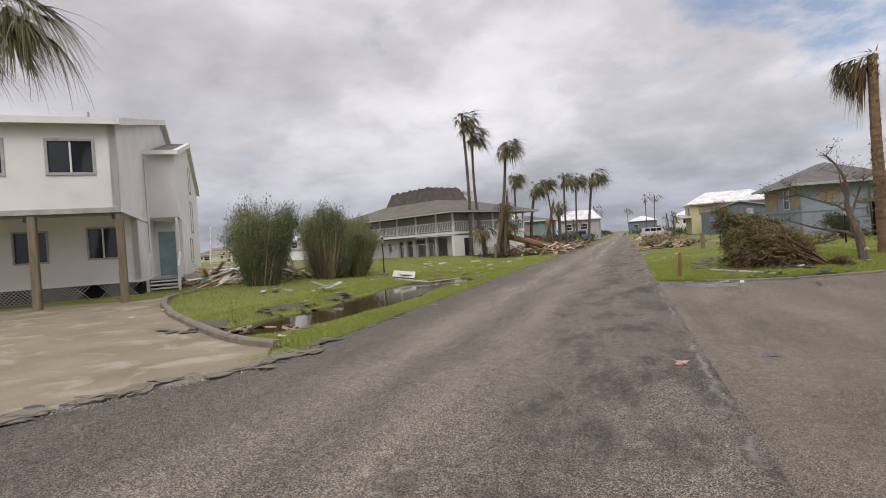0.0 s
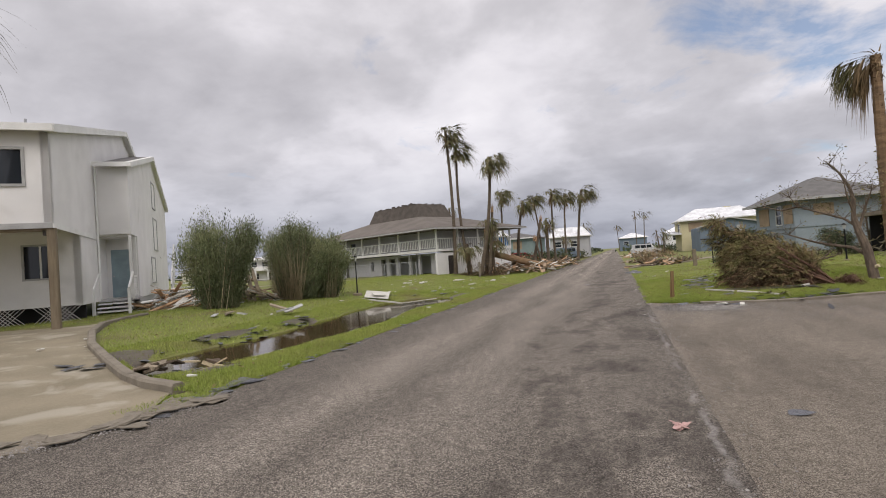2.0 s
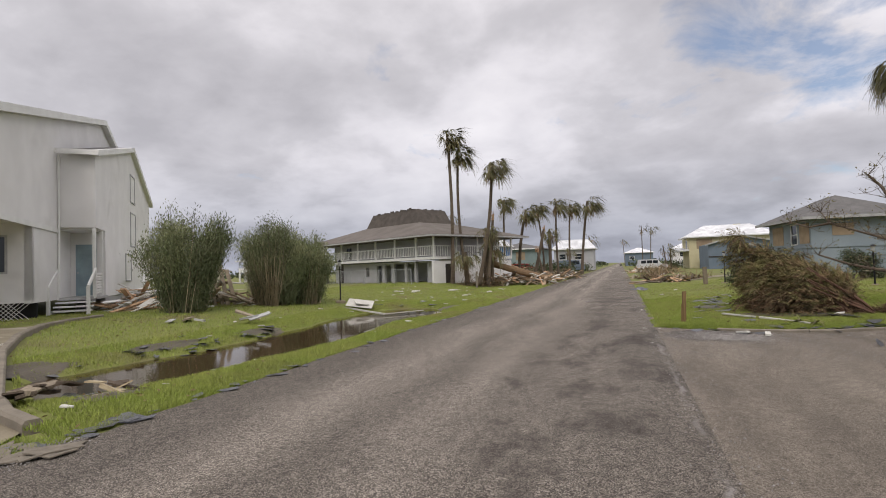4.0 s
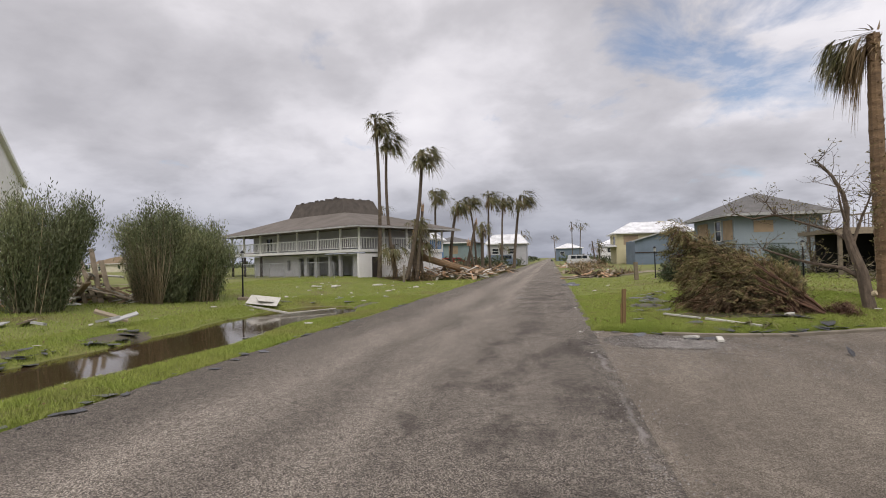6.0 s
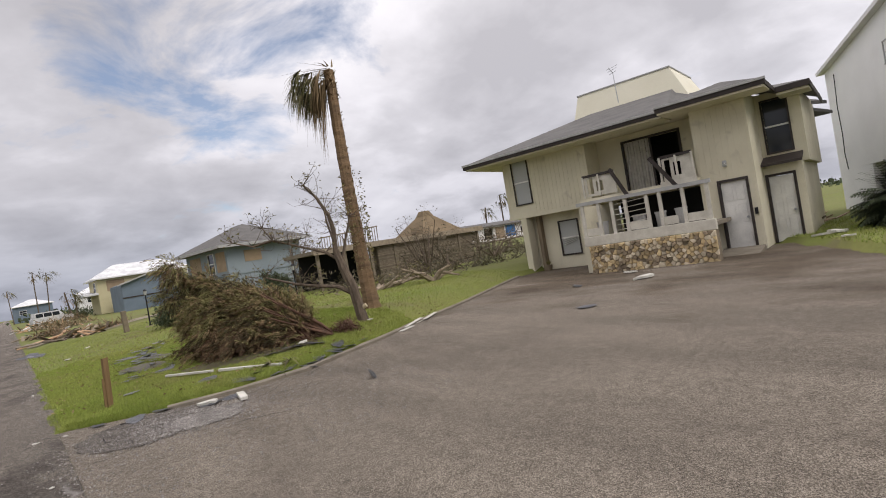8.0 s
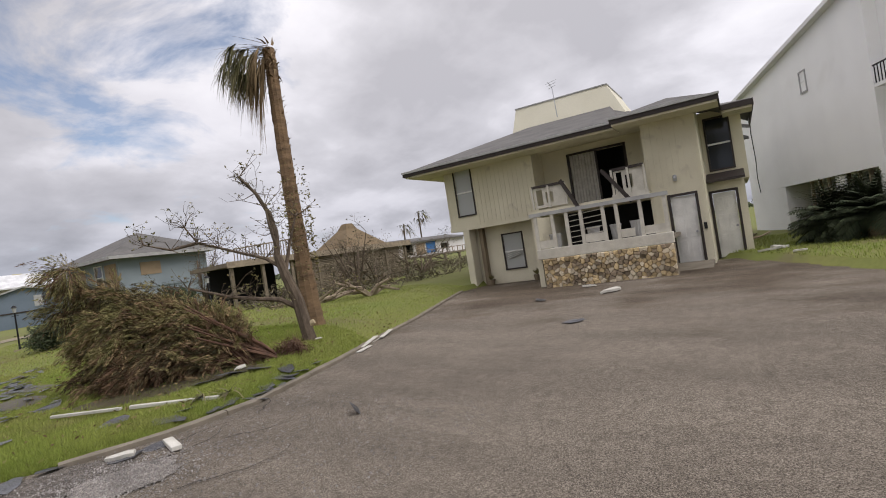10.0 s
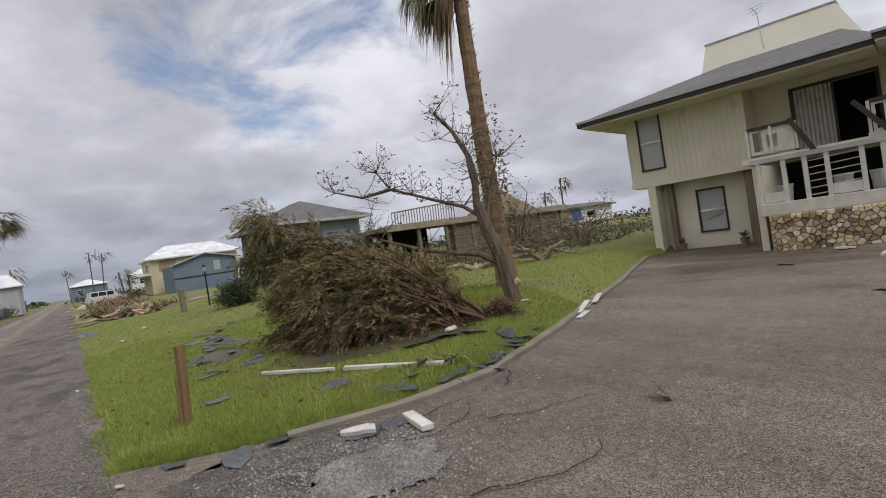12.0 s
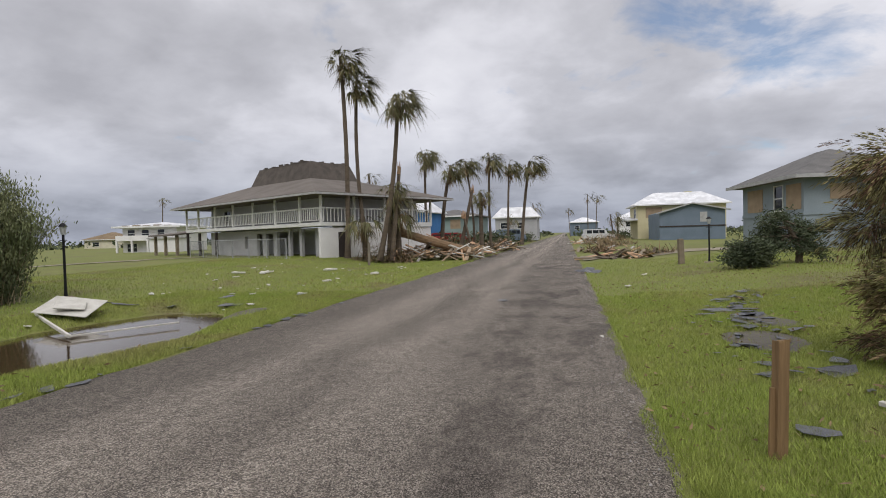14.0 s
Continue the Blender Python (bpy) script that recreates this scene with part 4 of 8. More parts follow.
def build_cream_house():
    h = thing("cream_house", rot_z(17.6, 24.8, -79.3), "cream wood-sided two-storey house with a wrecked balcony", "house")
    # main upper wall, boarded
    part("upper_wall", wall_with_holes(-0.55, 2.8, 2.1, 4.35, 0, 0.18, [(-0.13, 0.5, 2.6, 4.2)]), M_CREAM, h)
    for i in range(21):
        x = -0.5 + i * 0.16
        if not -0.2 < x < 0.55:
            part("batten", box(x - 0.012, x + 0.012, -0.012, 0.0, 2.1, 4.35), M_CREAM, h)
    part("left_wall", box(-0.55, -0.4, 0.18, 9, 2.1, 4.35), M_CREAM, h)
    part("upper_floor", box(-0.55, 6.4, 0.18, 9, 2.06, 2.2), M_CREAM, h)
    part("floor_trim", box(-0.57, 2.82, -0.03, 0.0, 2.06, 2.2), M_CREAM, h)
    window(h, -0.13, 0.5, 2.6, 4.2, 0, M_DARK_TRIM, split="h", trim=0.05, glass=M_GLASS_PALE, label="dark-framed sash window")
    # lower storey
    part("lower_wall", wall_with_holes(0.1, 3.4, 0.0, 2.06, 0.55, 0.7, [(1.15, 1.85, 0.5, 1.7)]), M_CREAM, h)
    window(h, 1.15, 1.85, 0.5, 1.7, 0.55, M_DARK_TRIM, split="h", trim=0.05, glass=M_GLASS_PALE, label="broken ground-floor window with hanging blind slats")
    for i in range(4):
        part("blind_slat", bar((1.25, 0.53, 0.85 + i * 0.07), (1.75, 0.53, 0.98 + i * 0.05), 0.05, 0.01), M_WHITE_TRIM, h)
    part("corner_column", box(-0.1, 0.14, -0.02, 0.5, 0.0, 2.06, bevel=0.01), M_CREAM, h)
    part("left_lower_wall", box(-0.1, 0.0, 0.5, 9, 0.0, 2.06), M_CREAM, h)
    part("brown_post", box(0.36, 0.5, 0.3, 0.54, 0.0, 2.06), M_WOOD_POST, h)
    part("brown_post", box(2.55, 2.75, 0.1, 0.5, 0.0, 2.06), M_WOOD_POST, h)
    part("porch_side_wall", box(3.3, 3.45, -2.3, 0.55, 0.0, 2.0), M_CREAM, h)
    # balcony recess
    part("recess_left", box(2.65, 2.8, 0.18, 1.6, 2.2, 4.35), M_CREAM, h)
    part("recess_back", wall_with_holes(2.8, 6.4, 2.2, 4.35, 1.1, 1.25, [(3.75, 5.55, 2.3, 4.0)]), M_CREAM, h)
    sd = part("sliding_door", wall_with_holes(3.68, 5.62, 2.28, 4.07, 1.06, 1.12, [(3.76, 4.62, 2.34, 4.0), (4.68, 5.54, 2.34, 4.0)]), M_DARK_TRIM, h, "dark-framed sliding glass door, half open")
    for i in range(9):
        part("curtain_fold", tube([(3.8 + i * 0.1, 1.2 + 0.03 * (i % 2), 2.34), (3.8 + i * 0.1, 1.2 + 0.03 * (i % 2), 4.0)], [0.06, 0.05], sides=6), M_CURTAIN, sd)
    # black sheet in place of the unlit room behind the sliding door
    part("room_shade", box(3.5, 5.8, 3.2, 3.3, 2.2, 4.35), M_SHADE_VOID, h)
    part("balcony_ceiling", box(2.8, 6.4, -1.0, 1.1, 4.28, 4.35), M_CREAM, h)
    return h


CREAM = build_cream_house()


def build_cream_rest(h):
    # projecting wing with two doors
    part("wing_wall", wall_with_holes(6.35, 7.78, 0.0, 4.4, -0.6, -0.45, [(6.85, 7.52, 0.0, 2.0)]), M_CREAM, h)
    for i in range(9):
        x = 6.42 + i * 0.16
        z0 = 2.08 if 6.8 < x < 7.58 else 0.0
        part("batten", box(x - 0.01, x + 0.01, -0.612, -0.6, z0, 4.4), M_CREAM, h)
    part("wing_left", box(6.35, 6.5, -0.45, 1.1, 0.0, 4.4), M_CREAM, h)
    part("wing_right", box(7.63, 7.78, -0.45, 3.0, 0.0, 4.4), M_CREAM, h)

    def door(x0, x1, y, z1):
        d = part("door", box(x0 + 0.02, x1 - 0.02, y + 0.05, y + 0.09, 0.03, z1 - 0.02), M_DOOR, h, "white six-panel door")
        fr = box(x0 - 0.06, x0 + 0.01, y - 0.02, y + 0.1, 0.0, z1 + 0.06)
        box(x1 - 0.01, x1 + 0.06, y - 0.02, y + 0.1, 0.0, z1 + 0.06, fr)
        box(x0 + 0.01, x1 - 0.01, y - 0.02, y + 0.1, z1 - 0.01, z1 + 0.06, fr)
        part("door_frame", fr, M_DARK_TRIM, d)
        for i in range(2):
            for k, (a, b) in enumerate(((0.12, 0.36), (0.40, 0.66), (0.72, 0.92))):
                w = (x1 - x0) / 2
                part("panel", box(x0 + 0.08 + i * (w - 0.04), x0 + w - 0.04 + i * (w - 0.04), y + 0.04, y + 0.052, z1 * a, z1 * b, bevel=0.008), M_DOOR, d)
        part("door_knob", tube([(x1 - 0.09, y + 0.05, z1 * 0.47), (x1 - 0.09, y - 0.02, z1 * 0.47)], [0.03, 0.035]), M_METAL, d)

    door(6.85, 7.52, -0.6, 2.0)
    part("second_wall", wall_with_holes(7.78, 8.75, 0.0, 2.25, 0.75, 0.9, [(7.86, 8.5, 0.0, 1.95)]), M_CREAM, h)
    door(7.86, 8.5, 0.75, 1.95)
    part("second_side", box(8.6, 8.75, 0.9, 6, 0.0, 2.25), M_CREAM, h)
    # canopy over the second door and the corner bay above it
    can = bmesh.new()
    profile([(0.35, 2.24), (2.0, 2.75), (2.0, 2.82), (0.35, 2.31)], 7.79, 8.78, can)
    part("door_canopy", can, M_DARK_TRIM, h, "dark-edged canopy")
    part("bay_wall", wall_with_holes(7.78, 8.9, 2.25, 4.4, 1.1, 1.25, [(7.95, 8.55, 2.65, 4.15)]), M_CREAM, h)
    window(h, 7.95, 8.55, 2.65, 4.15, 1.1, M_DARK_TRIM, split="h", trim=0.05, label="dark-framed window with a broken blind")
    part("bay_side", box(8.75, 8.9, 1.25, 6, 2.25, 4.4), M_CREAM, h)
    lamp = part("wall_lamp", box(7.02, 7.12, -0.68, -0.6, 2.42, 2.6, bevel=0.02), M_METAL, h, "small outdoor wall lamp")
    part("lamp_globe", tube([(7.07, -0.66, 2.5), (7.07, -0.74, 2.46)], [0.045, 0.05]), M_GLASS_PALE, lamp)
    part("meter_box", box(7.62, 7.7, -0.64, -0.6, 0.98, 1.16), M_BLACK, h)
    # entry ramp
    rp = bmesh.new()
    profile([(-1.7, 0.0), (-0.62, 0.12), (-0.62, -0.05), (-1.7, -0.05)], 6.7, 7.75, rp)
    part("entry_ramp", rp, M_KERB, h, "small concrete entry ramp")

    # hipped roof: eaves and slopes
    def slope(name, a, b, c, d, material=M_SHINGLE, t=0.12):
        bm = bmesh.new()
        lo = [bm.verts.new(Vector(p)) for p in (a, b, c, d)]
        hi = [bm.verts.new(Vector(p) + Vector((0, 0, t))) for p in (a, b, c, d)]
        bm.faces.new(lo); bm.faces.new(list(reversed(hi)))
        for i in range(4):
            bm.faces.new((lo[i], hi[i], hi[(i + 1) % 4], lo[(i + 1) % 4]))
        bmesh.ops.recalc_face_normals(bm, faces=bm.faces)
        return part(name, bm, material, h)

    E = 4.28
    slope("roof_front", (-1.55, -1.05, E), (5.9, -1.05, E), (4.6, 5.2, 6.08), (1.4, 5.2, 6.08))
    slope("roof_left", (-1.55, 10, E), (-1.55, -1.05, E), (1.4, 5.2, 6.08), (1.4, 6.2, 6.08))
    slope("roof_right", (9.3, 6.3, E), (5.9, -1.05, E), (4.6, 5.2, 6.08), (4.6, 6.2, 6.08))
    slope("roof_back", (-1.55, 10, E), (1.4, 6.2, 6.08), (4.6, 6.2, 6.08), (9.3, 10, E))
    part("front_fascia", box(-1.55, 5.7, -1.09, -1.05, E - 0.05, E + 0.06), M_DARK_TRIM, h)
    part("left_fascia", box(-1.59, -1.55, -1.09, 9, E - 0.05, E + 0.06), M_DARK_TRIM, h)
    part("gutter", box(-1.6, 5.7, -1.13, -1.05, E + 0.062, E + 0.13), M_TRIM_GREY, h, "pale grey gutter edge")
    part("soffit", box(-1.5, 5.7, -1.03, 0.0, E - 0.1, E - 0.05), M_CREAM, h)
    part("left_soffit", box(-1.5, -0.55, 0.0, 9, E - 0.1, E - 0.05), M_CREAM, h)
    # wing roof
    slope("wing_roof_left", (5.75, 1.5, E), (5.75, -1.55, E), (7.1, 0.6, E + 0.6), (7.1, 2.5, E + 0.6))
    slope("wing_roof_front", (5.75, -1.55, E), (8.4, -1.55, E), (7.1, 0.6, E + 0.6), (7.0, 0.6, E + 0.6))
    slope("wing_roof_right", (8.4, -1.55, E), (8.4, 1.5, E), (7.1, 2.5, E + 0.6), (7.1, 0.6, E + 0.6))
    wf = box(5.71, 8.44, -1.59, -1.55, E - 0.05, E + 0.07)
    box(5.71, 5.75, -1.55, -1.05, E - 0.05, E + 0.07, wf)
    box(8.4, 8.44, -1.55, 0.2, E - 0.05, E + 0.07, wf)
    part("wing_fascia", wf, M_DARK_TRIM, h)
    part("wing_gutter", box(5.7, 8.46, -1.63, -1.55, E + 0.072, E + 0.13), M_TRIM_GREY, h, "pale grey gutter edge")
    part("wing_soffit", box(5.75, 8.4, -1.55, -0.6, E - 0.1, E - 0.05), M_CREAM, h)
    # rear bay roof
    slope("bay_roof", (8.45, 0.2, E - 0.05), (9.2, 0.2, E - 0.05), (9.2, 5.0, E + 0.1), (8.0, 3.0, E + 0.5))
    part("bay_fascia", box(8.45, 9.24, 0.15, 0.2, E - 0.1, E + 0.05), M_DARK_TRIM, h)
    part("bay_side_fascia", box(9.2, 9.24, 0.2, 5, E - 0.1, E + 0.07), M_DARK_TRIM, h)
    part("bay_soffit", box(8.45, 9.2, 0.2, 1.1, E - 0.16, E - 0.1), M_CREAM, h)
    # roof tower, battered sides
    bm = bmesh.new()
    lo = [bm.verts.new(p) for p in ((0.4, 4.6, 5.2), (5.5, 4.6, 5.2), (5.5, 9, 5.2), (0.4, 9, 5.2))]
    hi = [bm.verts.new(p) for p in ((0.7, 5.2, 7.06), (4.6, 5.2, 7.06), (4.6, 8.5, 7.06), (0.7, 8.5, 7.06))]
    bm.faces.new(hi)
    for i in range(4):
        bm.faces.new((lo[i], lo[(i + 1) % 4], hi[(i + 1) % 4], hi[i]))
    part("roof_tower", bm, M_PALE_YELLOW, h, "pale yellow roof tower with battered sides")
    part("tower_cap", box(0.67, 4.63, 5.17, 8.53, 7.06, 7.11), M_TRIM_GREY, h)
    ant = part("antenna", tube([(2.6, 4.7, 6.2), (2.5, 4.9, 7.5), (2.35, 4.9, 7.75)], [0.02, 0.016, 0.014], sides=5), M_METAL, h, "bent television antenna")
    for i, (s, z) in enumerate(((0.24, 7.68), (0.2, 7.58), (0.15, 7.46))):
        part("antenna_rod", bar((2.5 - s, 4.88, z), (2.5 + s, 4.88, z + 0.08), 0.012), M_METAL, ant)
    # stone planter wall
    st = part("stone_wall", box(3.58, 7.0, -2.58, -2.3, -0.1, 0.78), M_MORTAR, h, "rubble limestone veneer wall")
    # parapet, porch posts and rails
    part("parapet", box(3.4, 7.0, -2.48, -2.28, 0.8, 1.08, bevel=0.01), M_OFFWHITE, h)
    for x in (3.45, 3.95, 4.35, 4.75, 5.35, 5.7, 6.3, 6.9):
        part("porch_post", box(x - 0.045, x + 0.045, -2.42, -2.34, 1.08, 2.02), M_OFFWHITE, h)
    part("porch_top_rail", box(3.3, 7.0, -2.45, -2.32, 2.02, 2.12), M_TRIM_GREY, h, "bent grey rail")
    for x0, x1 in ((3.5, 3.9), (4.8, 5.3), (5.75, 6.1), (6.35, 6.85)):
        part("porch_screen", box(x0, x1, -2.4, -2.38, 1.1, 1.32), M_OFFWHITE, h)
    for k in range(6):
        part("louvre", bar((4.4, -2.3, 1.15 + k * 0.15), (5.3, -2.3, 1.2 + k * 0.15), 0.035, 0.02), M_OFFWHITE, h)
    part("porch_floor", box(3.4, 7.0, -2.28, 1.1, 0.9, 1.0), M_KERB, h)
    # black panel paints the shade deep in the porch
    part("porch_shade", box(3.4, 6.4, 0.9, 1.05, 1.0, 2.1), M_SHADE_VOID, h)
    part("balcony_deck", box(2.8, 6.4, -1.0, 1.1, 2.12, 2.26), M_CREAM, h)
    # wrecked balcony rails
    def rail(x0, x1, y, z0, z1, n, tilt=0.0):
        r = part("balcony_rail", bar((x0, y, z1), (x1, y + tilt, z1 + tilt * 0.4), 0.05, 0.08), M_DARK_TRIM, h, "broken balcony rail")
        for i in range(n):
            x = x0 + (x1 - x0) * i / (n - 1)
            part("rail_post", box(x - 0.03, x + 0.03, y - 0.03 + tilt * i / n, y + 0.03 + tilt * i / n, z0, z1), M_OFFWHITE, r)
        w = x1 - x0
        part("rail_panel", wall_with_holes(x0 + 0.05, x1 - 0.05, z0 + 0.02, z1 - 0.05, y + 0.03, y + 0.05, [(x0 + 0.12, x0 + w * 0.3, z0 + 0.1, z1 - 0.1), (x0 + w * 0.4, x0 + w * 0.62, z0 + 0.16, z1 - 0.2)]), M_OFFWHITE, r)
    rail(3.0, 4.05, -1.0, 2.3, 2.98, 3)
    rail(5.45, 6.35, -1.0, 2.3, 3.04, 3)
    part("hanging_beam", bar((3.95, -1.05, 3.05), (4.45, -1.15, 2.05), 0.06, 0.1), M_DARK_TRIM, h)
    part("hanging_beam", bar((5.2, -1.1, 3.1), (5.95, -1.3, 2.05), 0.06, 0.1), M_DARK_TRIM, h)
    part("balcony_box", box(5.4, 6.4, -1.05, -0.98, 2.12, 2.32), M_OFFWHITE, h)
    return st


STONE_BACK = build_cream_rest(CREAM)


def porch_tubs():
    for x, r, tall in ((3.85, 0.17, 0.46), (4.95, 0.18, 0.5), (5.55, 0.15, 0.48), (6.1, 0.16, 0.5)):
        ob = thing("planter_tub", rot_z(17.6, 24.8, -79.3) @ Matrix.Translation((x, -2.0, 1.0)), "grey-white plastic tub standing on the porch", "tub", "tubs on the porch")
        part("tub", tube([(0, 0, 0), (0, 0, tall)], [r * 0.8, r], sides=14), M_TRIM_GREY, ob)
        part("rim", tube([(0, 0, tall - 0.04), (0, 0, tall + 0.01)], [r * 1.06, r * 1.06], sides=14), M_TRIM_GREY, ob)
    for x, y, tall in ((0.62, 0.25, 0.32), (2.3, 0.3, 0.3)):
        ob = thing("potted_plant", rot_z(17.6, 24.8, -79.3) @ Matrix.Translation((x, y, 0.0)), "small withered plant in a brown pot by the wall", "plant")
        part("pot", tube([(0, 0, 0), (0, 0, 0.2)], [0.09, 0.13], sides=12), M_WOOD_POST, ob)
        rng = random.Random(int(x * 10))
        vs, fs = blade_cards([(Vector((0, 0, 0.2)), (rng.uniform(-1, 1), rng.uniform(-1, 1), 1.2)) for i in range(60)], (0.2, 0.012), 0.3, rng)
        stuff(part("foliage", mesh_py("foliage", vs, fs, bpy.data.materials["small_leaf"]), None, ob))


porch_tubs()

# ---- grey house with the verandah ----


def build_grey_house():
    h = thing("grey_house", rot_z(-11.0, 44.0, -28), "grey stucco two-storey house with a white verandah and mansard roof", "house")
    X0 = -17.0
    g = 0.3
    part("lower_wall", wall_with_holes(X0 + 2.5, -0.2, g, 2.08, 0.7, 0.9, [(-6.9, -6.0, g, 1.85), (-8.0, -7.3, g, 1.85), (-5.6, -1.5, g, 1.92), (-9.6, -9.1, 0.9, 1.7)]), M_GREY_SIDING, h)
    part("porch_room", box(X0 + 3, -1, 3.0, 3.1, g, 2.05), M_GREY_SIDING, h)
    part("right_lower_wall", turned(wall_with_holes(0.0, 9.0, g, 2.05, 0, 0.2, [(1.2, 1.9, g, 1.8)]), sash_side(0.0)), M_WHITE, h)
    part("side_door", box(-0.1, -0.05, 1.2, 1.9, g, 1.8), M_DARK_TRIM, h)
    for x in (-3.9, -2.7):
        part("porch_pillar", box(x - 0.12, x + 0.12, 0.5, 0.69, g, 2.08), M_GREY_SIDING, h)
    part("left_wall", box(X0 + 1.5, X0 + 1.7, 1.9, 9, g, 3.95), M_GREY_SIDING, h)
    part("verandah_floor", box(X0, 0.1, -0.05, 2.0, 2.16, 2.36), M_WHITE_TRIM, h)
    part("verandah_side_floor", box(-1.6, 0.1, 2.0, 9, 2.08, 2.36), M_WHITE_TRIM, h)
    part("upper_wall", wall_with_holes(X0 + 1.5, -1.3, 2.36, 3.95, 1.25, 1.45, [(-13.5, -12.6, 2.5, 3.6)]), M_GREY_SIDING, h)
    part("dark_window", box(-13.5, -12.6, 1.37, 1.41, 2.5, 3.6), M_GLASS, h)
    part("upper_side", box(-1.5, -1.3, 1.45, 9, 2.36, 3.95), M_GREY_SIDING, h)
    rl = part("front_rail", box(X0, 0.05, 0.0, 0.05, 3.12, 3.2), M_WHITE_TRIM, h, "white baluster railing")
    part("bottom_rail", box(X0, 0.05, 0.01, 0.04, 2.46, 2.5), M_WHITE_TRIM, rl)
    n = 84
    for i in range(n):
        x = X0 + (0 - X0) * i / (n - 1)
        part("baluster", box(x - 0.025, x + 0.025, 0.01, 0.04, 2.5, 3.12), M_WHITE_TRIM, rl)
    sr = part("side_rail", box(0.0, 0.05, 0.06, 9, 3.12, 3.2), M_WHITE_TRIM, h, "white baluster railing")
    for i in range(36):
        y = 0.2 + i * 0.25
        part("baluster", box(0.01, 0.04, y - 0.025, y + 0.025, 2.4, 3.12), M_WHITE_TRIM, sr)
    for x in (0.0, -2.0, -4.6, -7.2, -9.8, -12.4, -15.0, X0):
        part("verandah_post", box(x - 0.06, x + 0.06, -0.02, 0.1, 2.36, 3.95), M_WHITE_TRIM, h)
        if x < -11:
            part("lower_post", box(x - 0.08, x + 0.08, 0.0, 0.16, g, 2.08), M_DARK_TRIM, h)
    for y in (2.4, 4.8, 7.2, 9.0):
        part("verandah_post", box(-0.06, 0.06, y - 0.06, y + 0.06, 2.36, 3.95), M_WHITE_TRIM, h)
    # roof: low hip below, steep mansard above
    def ring(bm, x0, x1, y0, y1, z):
        return [bm.verts.new(p) for p in ((x0, y0, z), (x1, y0, z), (x1, y1, z), (x0, y1, z))]
    bm = bmesh.new()
    rs = [ring(bm, X0 - 0.8, 0.8, -0.8, 10.5, 3.85), ring(bm, X0 - 0.8, 0.8, -0.8, 10.5, 3.98), ring(bm, -12.2, -5.0, 2.9, 6.8, 5.43)]
    for a, b in zip(rs, rs[1:]):
        for i in range(4):
            bm.faces.new((a[i], a[(i + 1) % 4], b[(i + 1) % 4], b[i]))
    bm.faces.new(list(reversed(rs[0])))
    part("lower_roof", bm, M_SHINGLE_BROWN, h, "brown shingle hip roof")
    bm = bmesh.new()
    rs = [ring(bm, -12.3, -4.9, 2.8, 6.9, 5.36), ring(bm, -11.8, -5.55, 3.25, 6.6, 6.62)]
    for i in range(4):
        bm.faces.new((rs[0][i], rs[0][(i + 1) % 4], rs[1][(i + 1) % 4], rs[1][i]))
    bm.faces.new(rs[1])
    part("mansard", bm, M_SHINGLE_DARK, h, "steep dark brown shingle mansard, torn at the edge")
    rng = random.Random(12)
    for i in range(26):
        x = -11.8 + 0.24 * i
        part("torn_edge", box(x, x + rng.uniform(0.15, 0.34), 3.23, 3.35, 6.5, 6.62 + max(0.0, rng.gauss(0.06, 0.07))), M_SHINGLE_DARK, h)
    for i in range(13):
        y = 3.4 + 0.24 * i
        part("torn_edge", box(-5.67, -5.55, y, y + rng.uniform(0.12, 0.26), 6.5, 6.62 + max(0.0, rng.gauss(0.05, 0.06))), M_SHINGLE_DARK, h)
    part("eave_trim", box(X0 - 0.82, 0.82, -0.84, -0.8, 3.84, 3.95), M_TRIM_GREY, h)
    part("side_eave_trim", box(0.8, 0.84, -0.8, 10.5, 3.84, 3.95), M_TRIM_GREY, h)


build_grey_house()


def chain_fence():
    f = thing("chain_link_fence", rot_z(-11.0, 44.0, -28), "grey chain-link fence in front of the verandah house", "fence")
    for i in range(7):
        x = -11.4 + i * 1.9
        part("post", tube([(x, -2.2, 0.2), (x, -2.2, 1.5)], [0.03, 0.03], sides=6), M_METAL, f)
    part("top_rail", tube([(-11.4, -2.2, 1.48), (0.0, -2.2, 1.48)], [0.02, 0.02], sides=5), M_METAL, f)
    bm = bmesh.new()
    for i in range(76):
        x = -11.4 + i * 0.15
        bar((x, -2.2, 0.3), (x + 0.5, -2.2, 1.46), 0.006, bm=bm)
        bar((x + 0.5, -2.2, 0.3), (x, -2.2, 1.46), 0.006, bm=bm)
    stuff(part("mesh_wire", bm, M_METAL, f))


chain_fence()

# ---- houses along the east side ----


